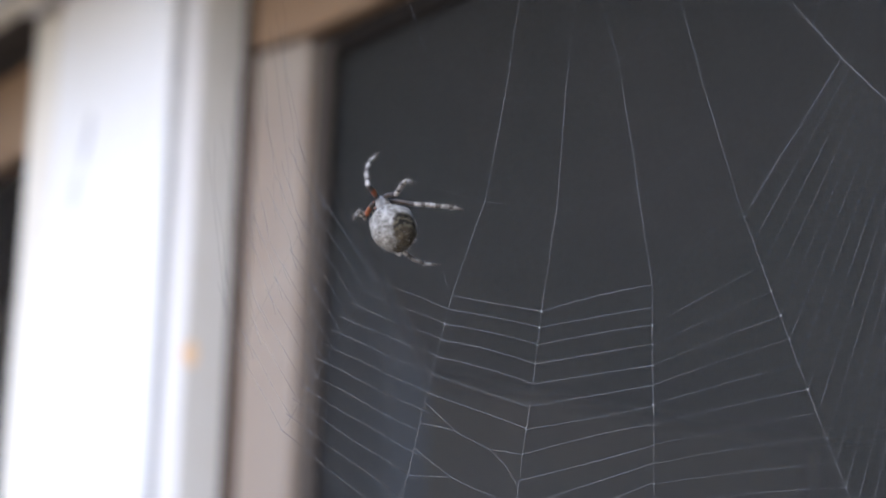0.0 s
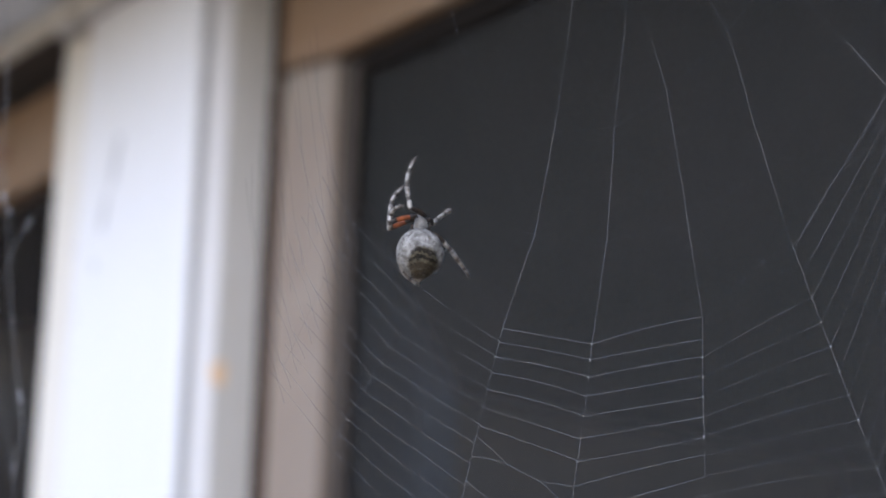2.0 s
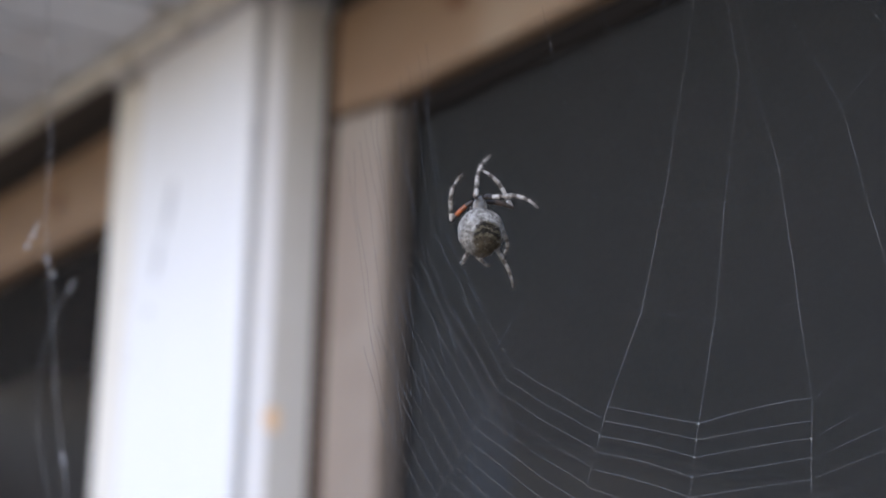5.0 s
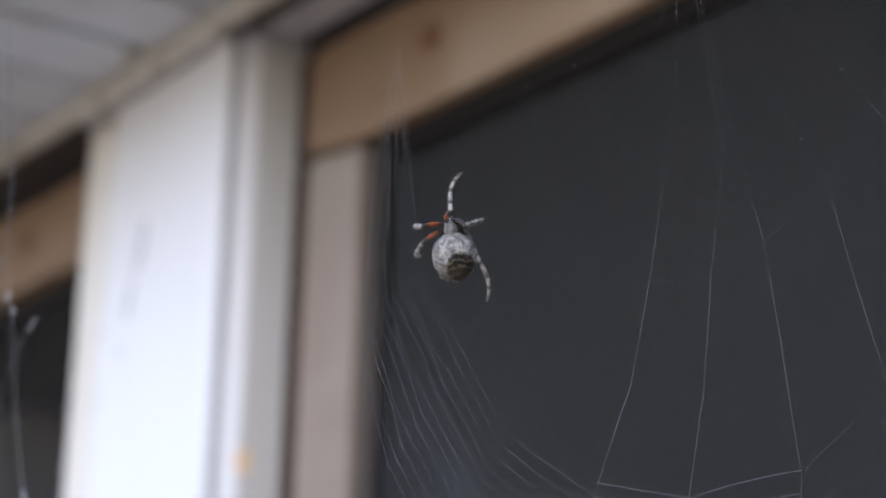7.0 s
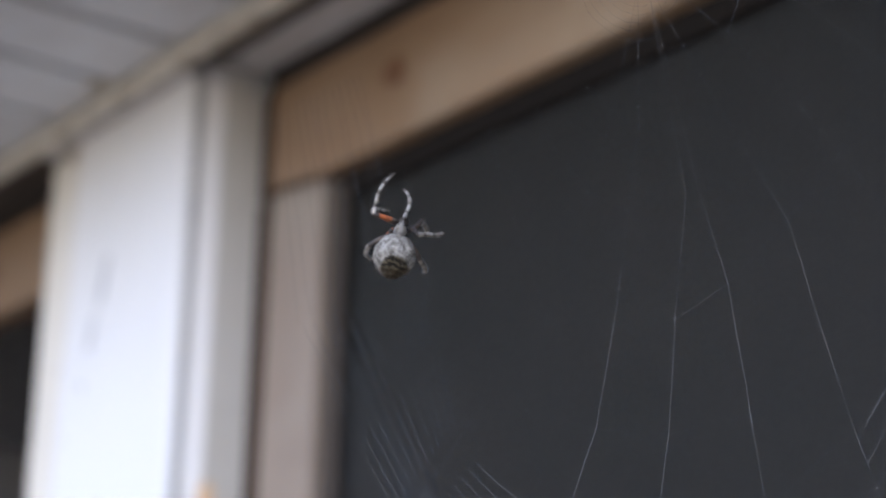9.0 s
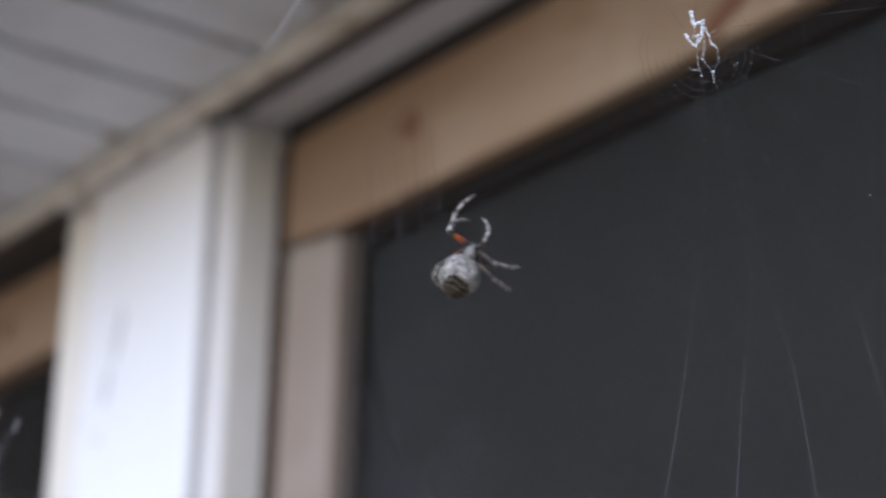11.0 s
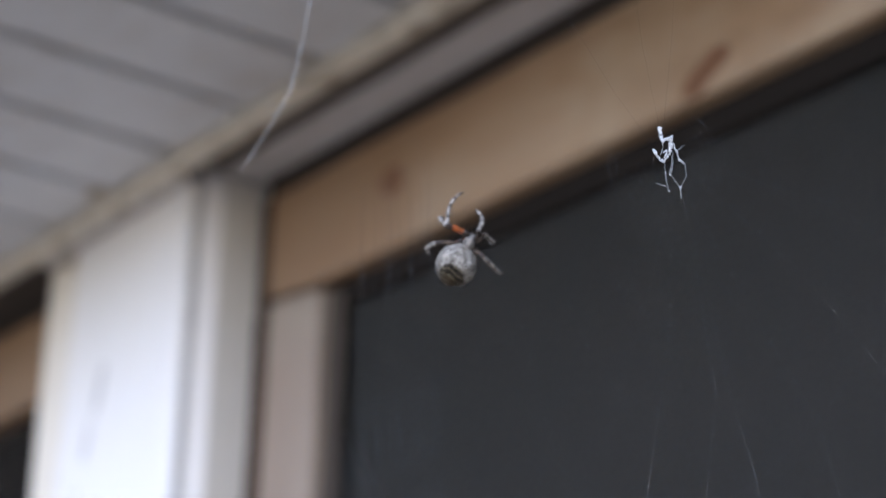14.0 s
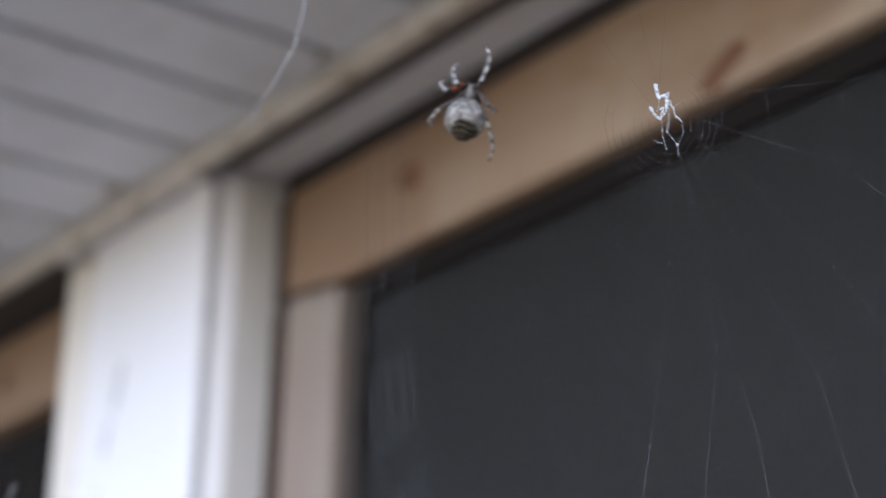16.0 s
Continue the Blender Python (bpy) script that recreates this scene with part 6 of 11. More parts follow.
    walk(SIDE["inner", 5], [
        (0, pose(-0.02485, 0.00000, -0.07974, -0.0, -65.4)),
        (1, pose(-0.02542, 0.00000, -0.07948, -0.0, -65.2)),
        (2, pose(-0.02619, 0.00000, -0.07927, -0.0, -57.3)),
        (3, pose(-0.02771, 0.00000, -0.07826, -0.0, -55.6)),
        (3.5, pose(-0.02725, 0.00000, -0.07862, -0.0, -62.1)),
        (4, pose(-0.02709, 0.00000, -0.07869, -0.0, -58.9)),
        (6.5, pose(-0.02793, 0.00000, -0.07799, -0.0, -50.9)),
        (7, pose(-0.02777, 0.00000, -0.07804, -0.0, -47.2)),
        (7.5, pose(-0.02706, 0.00003, -0.07868, -15.8, -44.2)),
        (8, pose(-0.02782, 0.00036, -0.07764, -14.4, -36.5)),
        (10.5, pose(-0.03756, 0.01347, -0.06835, -42.2, -45.4)),
        (11, pose(-0.03650, 0.01344, -0.06752, -42.4, -40.3)),
        (12, pose(-0.03654, 0.01360, -0.06671, -41.5, -38.4)),
        (12.5, pose(-0.03719, 0.01414, -0.06441, -38.8, -35.4)),
        (13, pose(-0.03814, 0.01405, -0.06562, -39.2, -40.3)),
        (13.5, pose(-0.03757, 0.01444, -0.06301, -37.3, -33.9)),
        (14, pose(-0.03767, 0.01456, -0.06235, -36.7, -33.1)),
        (14.5, pose(-0.03715, 0.01327, -0.06898, -43.3, -46.1)),
        (15, pose(-0.03707, 0.01392, -0.06546, -39.9, -37.2)),
        (15.5, pose(-0.03773, 0.01390, -0.06613, -40.0, -40.4)),
        (16, pose(-0.03770, 0.01390, -0.06608, -40.0, -40.2)),
    ])
    walk(SIDE["middle", 5], [
        (0, pose(-0.04940, 0.00007, -0.06823, -9.9, -32.1)),
        (1, pose(-0.05012, -0.00007, -0.06827, -10.6, -32.7)),
        (2, pose(-0.04990, -0.00000, -0.06402, -10.3, -43.3)),
        (3, pose(-0.05062, -0.00092, -0.06417, -15.1, -33.3)),
        (3.5, pose(-0.05264, -0.00034, -0.06633, -12.0, -22.1)),
        (4, pose(-0.05115, -0.00044, -0.06532, -12.6, -30.2)),
        (6.5, pose(-0.05184, 0.00023, -0.05814, -16.0, -27.0)),
        (7, pose(-0.05025, 0.00020, -0.05693, -16.2, -27.8)),
        (7.5, pose(-0.04832, 0.00997, -0.05685, -40.7, -44.9)),
        (8, pose(-0.04642, 0.00971, -0.05222, -42.5, -32.2)),
        (10.5, pose(-0.06534, 0.05428, -0.03711, -52.3, -17.8)),
        (11, pose(-0.06109, 0.05394, -0.03486, -55.3, -13.1)),
        (12, pose(-0.06258, 0.05410, -0.03291, -53.9, -32.3)),
        (12.5, pose(-0.06285, 0.05371, -0.02756, -57.4, -29.9)),
        (13, pose(-0.06511, 0.05418, -0.02967, -53.1, -12.2)),
        (13.5, pose(-0.06192, 0.05310, -0.02489, -63.8, -14.9)),
        (14, pose(-0.06227, 0.05340, -0.02262, -60.5, -17.4)),
        (14.5, pose(-0.06403, 0.05425, -0.03877, -52.6, -13.9)),
        (15, pose(-0.06133, 0.05402, -0.02903, -54.5, -7.1)),
        (15.5, pose(-0.06381, 0.05398, -0.03132, -54.9, -9.6)),
        (16, pose(-0.06406, 0.05416, -0.03079, -53.3, -12.5)),
    ])
    walk(SIDE["outer", 5], [
        (0, pose(-0.05926, -0.00125, -0.05380, -46.1, -24.1)),
        (1, pose(-0.05979, -0.00136, -0.05465, -46.7, -23.7)),
        (2, pose(-0.06302, -0.00134, -0.05264, -46.6, -23.2)),
        (3, pose(-0.05862, -0.00153, -0.05356, -47.6, -23.6)),
        (3.5, pose(-0.05834, -0.00163, -0.05217, -48.2, -22.8)),
        (4, pose(-0.05920, -0.00169, -0.05279, -48.5, -22.6)),
        (6.5, pose(-0.06094, 0.00457, -0.04114, -34.1, -19.4)),
        (7, pose(-0.05957, 0.00494, -0.03980, -32.4, -22.6)),
        (7.5, pose(-0.06250, 0.02784, -0.04201, -43.5, -25.4)),
        (8, pose(-0.05625, 0.02666, -0.03659, -49.8, -29.9)),
        (10.5, pose(-0.07151, 0.08223, -0.01583, -44.0, -3.4)),
        (11, pose(-0.06568, 0.08265, -0.01426, -41.9, -9.5)),
        (12, pose(-0.07237, 0.08417, -0.01073, -34.7, 2.0)),
        (12.5, pose(-0.07137, 0.08255, -0.01005, -42.4, -4.3)),
        (13, pose(-0.06949, 0.08262, -0.00777, -42.0, -5.7)),
        (13.5, pose(-0.06555, 0.08279, -0.00876, -41.2, -4.3)),
        (14, pose(-0.06676, 0.08187, -0.00632, -45.9, -1.0)),
        (14.5, pose(-0.06914, 0.08225, -0.01730, -43.9, -9.2)),
        (15, pose(-0.06371, 0.08265, -0.00761, -41.9, -1.9)),
        (15.5, pose(-0.06704, 0.08291, -0.00979, -40.7, -3.0)),
        (16, pose(-0.06845, 0.08306, -0.00826, -39.9, -3.8)),
    ])
    walk(SIDE["upper", 5], [
        (0, pose(-0.06543, 0.01296, -0.04158, -45.4, -11.7)),
        (1, pose(-0.06577, 0.01286, -0.04265, -46.0, -11.2)),
        (2, pose(-0.06891, 0.01289, -0.04053, -45.8, -10.6)),
        (3, pose(-0.06442, 0.01274, -0.04191, -46.7, -10.8)),
        (3.5, pose(-0.06392, 0.01267, -0.04066, -47.2, -9.9)),
        (4, pose(-0.06469, 0.01262, -0.04139, -47.5, -9.6)),
        (6.5, pose(-0.06892, 0.02182, -0.01470, -20.6, -5.2)),
        (7, pose(-0.06866, 0.02103, -0.01560, -24.2, -0.6)),
        (7.5, pose(-0.07289, 0.05190, -0.01712, -22.9, -1.9)),
        (8, pose(-0.06762, 0.05233, -0.01453, -20.9, -16.3)),
        (10.5, pose(-0.07298, 0.10705, 0.01053, -26.0, -0.4)),
        (11, pose(-0.07018, 0.10718, 0.01353, -25.4, -4.3)),
        (12, pose(-0.07123, 0.10607, 0.02075, -30.7, -1.0)),
        (12.5, pose(-0.07340, 0.10721, 0.01777, -25.3, -2.7)),
        (13, pose(-0.07199, 0.10523, 0.01682, -34.9, -3.5)),
        (13.5, pose(-0.06758, 0.10665, 0.01863, -27.9, -0.8)),
        (14, pose(-0.06723, 0.10764, 0.02039, -23.3, -1.0)),
        (14.5, pose(-0.07331, 0.10722, 0.00925, -25.2, -5.2)),
        (15, pose(-0.06462, 0.10655, 0.01915, -28.4, -1.3)),
        (15.5, pose(-0.06847, 0.10594, 0.01681, -31.4, -0.9)),
        (16, pose(-0.07032, 0.10666, 0.02010, -27.9, -0.3)),
    ])
    walk(SIDE["inner", 6], [
        (0, pose(-0.02593, 0.00000, -0.08439, -0.0, -63.6)),
        (1, pose(-0.02637, 0.00000, -0.08416, -0.0, -63.9)),
        (2, pose(-0.02731, 0.00000, -0.08384, -0.0, -56.3)),
        (3, pose(-0.02882, 0.00000, -0.08279, -0.0, -54.0)),
        (3.5, pose(-0.02825, 0.00000, -0.08322, -0.0, -60.9)),
        (4, pose(-0.02813, 0.00000, -0.08329, -0.0, -57.3)),
        (6.5, pose(-0.02899, 0.00000, -0.08254, -0.0, -49.1)),
        (7, pose(-0.02889, 0.00000, -0.08253, -0.0, -45.2)),
        (7.5, pose(-0.02824, 0.00005, -0.08316, -14.9, -41.1)),
        (8, pose(-0.02910, 0.00043, -0.08182, -13.4, -33.6)),
        (10.5, pose(-0.03856, 0.01316, -0.07255, -41.3, -44.2)),
        (11, pose(-0.03756, 0.01317, -0.07161, -41.2, -38.9)),
        (12, pose(-0.03746, 0.01332, -0.07079, -40.5, -36.8)),
        (12.5, pose(-0.03819, 0.01389, -0.06845, -37.7, -34.2)),
        (13, pose(-0.03908, 0.01378, -0.06969, -38.2, -38.8)),
        (13.5, pose(-0.03852, 0.01419, -0.06705, -36.3, -32.6)),
        (14, pose(-0.03864, 0.01432, -0.06637, -35.7, -31.9)),
        (14.5, pose(-0.03803, 0.01298, -0.07296, -42.2, -43.8)),
        (15, pose(-0.03799, 0.01367, -0.06941, -38.7, -35.4)),
        (15.5, pose(-0.03862, 0.01363, -0.07013, -39.0, -38.6)),
        (16, pose(-0.03859, 0.01364, -0.07002, -38.9, -38.3)),
    ])
    walk(SIDE["middle", 6], [
        (0, pose(-0.05131, 0.00004, -0.07163, -10.0, -31.7)),
        (1, pose(-0.05197, -0.00006, -0.07179, -10.5, -32.0)),
        (2, pose(-0.05185, -0.00004, -0.06752, -10.4, -42.6)),
        (3, pose(-0.05240, -0.00101, -0.06735, -15.5, -31.9)),
        (3.5, pose(-0.05472, -0.00026, -0.06941, -11.6, -20.4)),
        (4, pose(-0.05296, -0.00043, -0.06843, -12.5, -30.3)),
        (6.5, pose(-0.05351, 0.00029, -0.06080, -15.7, -26.8)),
        (7, pose(-0.05177, 0.00022, -0.05951, -16.0, -27.9)),
        (7.5, pose(-0.04959, 0.00998, -0.05914, -40.5, -48.0)),
        (8, pose(-0.04759, 0.00962, -0.05405, -43.0, -34.5)),
        (10.5, pose(-0.06708, 0.05432, -0.03946, -51.7, -19.0)),
        (11, pose(-0.06271, 0.05392, -0.03697, -55.1, -13.5)),
        (12, pose(-0.06407, 0.05413, -0.03498, -53.3, -35.7)),
        (12.5, pose(-0.06447, 0.05380, -0.02943, -56.2, -32.1)),
        (13, pose(-0.06629, 0.05426, -0.03144, -52.2, -11.1)),
        (13.5, pose(-0.06312, 0.05317, -0.02665, -62.5, -14.5)),
        (14, pose(-0.06364, 0.05356, -0.02422, -58.5, -18.1)),
        (14.5, pose(-0.06507, 0.05434, -0.04017, -51.5, -13.1)),
        (15, pose(-0.06234, 0.05408, -0.03052, -53.7, -6.4)),
        (15.5, pose(-0.06484, 0.05400, -0.03305, -54.4, -9.2)),
        (16, pose(-0.06512, 0.05421, -0.03228, -52.6, -12.5)),
    ])
    walk(SIDE["outer", 6], [
        (0, pose(-0.06098, -0.00134, -0.05727, -46.2, -24.0)),
        (1, pose(-0.06144, -0.00146, -0.05800, -46.8, -23.6)),
        (2, pose(-0.06465, -0.00144, -0.05611, -46.7, -23.1)),
        (3, pose(-0.05990, -0.00163, -0.05674, -47.7, -23.4)),
        (3.5, pose(-0.05999, -0.00172, -0.05467, -48.2, -22.7)),
        (4, pose(-0.06110, -0.00178, -0.05589, -48.5, -22.6)),
        (6.5, pose(-0.06283, 0.00461, -0.04348, -33.6, -16.9)),
        (7, pose(-0.06127, 0.00506, -0.04214, -31.7, -21.5)),
        (7.5, pose(-0.06468, 0.02796, -0.04479, -42.5, -25.3)),
        (8, pose(-0.05807, 0.02691, -0.03879, -47.9, -32.9)),
        (10.5, pose(-0.07373, 0.08221, -0.01788, -43.7, -2.4)),
        (11, pose(-0.06746, 0.08268, -0.01621, -41.4, -9.6)),
        (12, pose(-0.07493, 0.08437, -0.01252, -33.6, 2.2)),
        (12.5, pose(-0.07398, 0.08248, -0.01176, -42.3, -5.4)),
        (13, pose(-0.07041, 0.08256, -0.00894, -42.0, -5.9)),
        (13.5, pose(-0.06692, 0.08280, -0.00974, -40.8, -5.5)),
        (14, pose(-0.06867, 0.08168, -0.00713, -46.5, -1.6)),
        (14.5, pose(-0.07005, 0.08212, -0.01811, -44.2, -9.0)),
        (15, pose(-0.06458, 0.08262, -0.00856, -41.7, -2.4)),
        (15.5, pose(-0.06798, 0.08291, -0.01112, -40.3, -3.1)),
        (16, pose(-0.06960, 0.08300, -0.00933, -39.8, -3.7)),
    ])
    walk(SIDE["upper", 6], [
        (0, pose(-0.06713, 0.01292, -0.04502, -45.6, -11.9)),
        (1, pose(-0.06742, 0.01282, -0.04595, -46.1, -11.3)),
        (2, pose(-0.07053, 0.01285, -0.04397, -46.0, -10.7)),
        (3, pose(-0.06569, 0.01270, -0.04504, -46.9, -10.9)),
        (3.5, pose(-0.06556, 0.01263, -0.04310, -47.3, -10.0)),
        (4, pose(-0.06659, 0.01258, -0.04445, -47.6, -9.8)),
        (6.5, pose(-0.07000, 0.02188, -0.01619, -20.3, -5.2)),
        (7, pose(-0.07010, 0.02101, -0.01733, -24.3, 0.4)),
        (7.5, pose(-0.07529, 0.05191, -0.01921, -22.8, -1.2)),
        (8, pose(-0.07095, 0.05235, -0.01621, -20.8, -15.4)),
        (10.5, pose(-0.07478, 0.10714, 0.00901, -25.6, 0.1)),
        (11, pose(-0.07208, 0.10714, 0.01191, -25.6, -4.1)),
        (12, pose(-0.07368, 0.10602, 0.02002, -30.9, -0.1)),
        (12.5, pose(-0.07653, 0.10726, 0.01628, -25.0, -1.9)),
        (13, pose(-0.07301, 0.10523, 0.01577, -34.9, -3.6)),
        (13.5, pose(-0.06951, 0.10660, 0.01788, -28.1, -0.0)),
        (14, pose(-0.06936, 0.10765, 0.01936, -23.2, -0.7)),
        (14.5, pose(-0.07411, 0.10718, 0.00828, -25.3, -5.3)),
        (15, pose(-0.06571, 0.10650, 0.01837, -28.6, -1.1)),
        (15.5, pose(-0.06945, 0.10595, 0.01585, -31.3, -1.0)),
        (16, pose(-0.07142, 0.10666, 0.01919, -27.8, -0.2)),
    ])
    walk(SIDE["inner", 7], [
        (0, pose(-0.02702, 0.00000, -0.08928, -0.0, -61.5)),
        (1, pose(-0.02732, 0.00000, -0.08908, -0.0, -62.2)),
        (2, pose(-0.02843, 0.00000, -0.08864, -0.0, -55.0)),
        (3, pose(-0.02995, 0.00000, -0.08753, -0.0, -52.2)),
        (3.5, pose(-0.02926, 0.00000, -0.08806, -0.0, -59.4)),
        (4, pose(-0.02918, 0.00000, -0.08811, -0.0, -55.5)),
        (6.5, pose(-0.03008, 0.00000, -0.08730, -0.0, -47.2)),
        (7, pose(-0.03003, 0.00000, -0.08723, -0.0, -43.1)),
        (7.5, pose(-0.02945, 0.00008, -0.08781, -14.0, -38.1)),
        (8, pose(-0.03040, 0.00050, -0.08615, -12.5, -30.9)),
        (10.5, pose(-0.03956, 0.01283, -0.07696, -40.2, -42.9)),
        (11, pose(-0.03862, 0.01289, -0.07589, -40.0, -37.6)),
        (12, pose(-0.03839, 0.01303, -0.07505, -39.3, -35.1)),
        (12.5, pose(-0.03919, 0.01362, -0.07269, -36.6, -32.9)),
        (13, pose(-0.04002, 0.01349, -0.07395, -37.2, -37.3)),
        (13.5, pose(-0.03947, 0.01393, -0.07128, -35.3, -31.4)),
        (14, pose(-0.03961, 0.01407, -0.07059, -34.7, -30.7)),
        (14.5, pose(-0.03891, 0.01267, -0.07713, -41.0, -41.5)),
        (15, pose(-0.03892, 0.01342, -0.07355, -37.6, -33.7)),
        (15.5, pose(-0.03952, 0.01335, -0.07433, -37.9, -36.8)),
        (16, pose(-0.03949, 0.01338, -0.07416, -37.8, -36.4)),
    ])
    walk(SIDE["middle", 7], [
        (0, pose(-0.05321, 0.00001, -0.07504, -10.1, -31.3)),
        (1, pose(-0.05381, -0.00005, -0.07531, -10.5, -31.3)),
        (2, pose(-0.05380, -0.00008, -0.07102, -10.6, -41.8)),
        (3, pose(-0.05421, -0.00110, -0.07053, -15.9, -30.4)),
        (3.5, pose(-0.05677, -0.00018, -0.07248, -11.1, -18.8)),
        (4, pose(-0.05476, -0.00042, -0.07155, -12.4, -30.5)),
        (6.5, pose(-0.05518, 0.00035, -0.06347, -15.3, -26.6)),
        (7, pose(-0.05328, 0.00024, -0.06210, -15.9, -27.9)),
        (7.5, pose(-0.05087, 0.01000, -0.06141, -40.2, -51.1)),
        (8, pose(-0.04875, 0.00953, -0.05587, -43.3, -36.9)),
        (10.5, pose(-0.06882, 0.05437, -0.04181, -51.0, -20.1)),
        (11, pose(-0.06432, 0.05389, -0.03909, -55.0, -13.9)),
        (12, pose(-0.06556, 0.05417, -0.03706, -52.7, -38.8)),
        (12.5, pose(-0.06610, 0.05389, -0.03131, -55.1, -34.2)),
        (13, pose(-0.06747, 0.05434, -0.03321, -51.3, -10.0)),
        (13.5, pose(-0.06431, 0.05325, -0.02841, -61.2, -14.2)),
        (14, pose(-0.06502, 0.05371, -0.02579, -56.6, -18.7)),
        (14.5, pose(-0.06612, 0.05443, -0.04156, -50.5, -12.4)),
        (15, pose(-0.06335, 0.05414, -0.03201, -52.9, -5.7)),
        (15.5, pose(-0.06587, 0.05402, -0.03478, -53.9, -8.7)),
        (16, pose(-0.06618, 0.05426, -0.03376, -51.9, -12.5)),
    ])
    walk(SIDE["outer", 7], [
        (0, pose(-0.06269, -0.00144, -0.06075, -46.2, -24.0)),
        (1, pose(-0.06310, -0.00155, -0.06135, -46.8, -23.6)),
        (2, pose(-0.06628, -0.00154, -0.05959, -46.7, -23.0)),
        (3, pose(-0.06118, -0.00173, -0.05991, -47.7, -23.3)),
        (3.5, pose(-0.06164, -0.00181, -0.05717, -48.2, -22.6)),
        (4, pose(-0.06300, -0.00188, -0.05899, -48.6, -22.5)),
        (6.5, pose(-0.06472, 0.00466, -0.04581, -33.1, -14.5)),
        (7, pose(-0.06298, 0.00518, -0.04447, -30.9, -20.5)),
        (7.5, pose(-0.06686, 0.02807, -0.04756, -41.6, -25.2)),
        (8, pose(-0.05993, 0.02717, -0.04096, -46.0, -35.6)),
        (10.5, pose(-0.07596, 0.08219, -0.01993, -43.4, -1.4)),
        (11, pose(-0.06925, 0.08270, -0.01816, -40.9, -9.7)),
        (12, pose(-0.07750, 0.08456, -0.01430, -32.5, 2.3)),
        (12.5, pose(-0.07659, 0.08241, -0.01346, -42.3, -6.6)),
        (13, pose(-0.07133, 0.08249, -0.01010, -41.9, -6.0)),
        (13.5, pose(-0.06830, 0.08281, -0.01072, -40.4, -6.6)),
        (14, pose(-0.07057, 0.08148, -0.00793, -47.0, -2.2)),
        (14.5, pose(-0.07095, 0.08199, -0.01892, -44.4, -8.8)),
        (15, pose(-0.06544, 0.08260, -0.00950, -41.4, -2.9)),
        (15.5, pose(-0.06893, 0.08291, -0.01245, -39.9, -3.1)),
        (16, pose(-0.07075, 0.08294, -0.01040, -39.8, -3.6)),
    ])
    walk(SIDE["upper", 7], [
        (0, pose(-0.06884, 0.01287, -0.04846, -45.8, -12.0)),
        (1, pose(-0.06906, 0.01278, -0.04926, -46.3, -11.5)),
        (2, pose(-0.07215, 0.01280, -0.04740, -46.2, -10.9)),
        (3, pose(-0.06695, 0.01266, -0.04817, -47.1, -11.0)),
        (3.5, pose(-0.06720, 0.01260, -0.04553, -47.4, -10.2)),
        (4, pose(-0.06849, 0.01254, -0.04751, -47.8, -10.0)),
        (6.5, pose(-0.07108, 0.02194, -0.01767, -20.0, -5.2)),
        (7, pose(-0.07153, 0.02099, -0.01905, -24.4, 1.5)),
        (7.5, pose(-0.07769, 0.05192, -0.02129, -22.7, -0.6)),
        (8, pose(-0.07427, 0.05237, -0.01790, -20.7, -14.5)),
        (10.5, pose(-0.07657, 0.10723, 0.00750, -25.1, 0.7)),
        (11, pose(-0.07397, 0.10709, 0.01030, -25.7, -3.9)),
        (12, pose(-0.07613, 0.10598, 0.01929, -31.1, 0.8)),
        (12.5, pose(-0.07965, 0.10732, 0.01479, -24.7, -1.1)),
        (13, pose(-0.07402, 0.10523, 0.01470, -34.9, -3.7)),
        (13.5, pose(-0.07145, 0.10654, 0.01712, -28.4, 0.7)),
        (14, pose(-0.07149, 0.10767, 0.01832, -23.1, -0.4)),
        (14.5, pose(-0.07491, 0.10715, 0.00732, -25.5, -5.4)),
        (15, pose(-0.06680, 0.10645, 0.01760, -28.8, -0.9)),
        (15.5, pose(-0.07043, 0.10596, 0.01489, -31.2, -1.0)),
        (16, pose(-0.07251, 0.10666, 0.01827, -27.8, -0.1)),
    ])
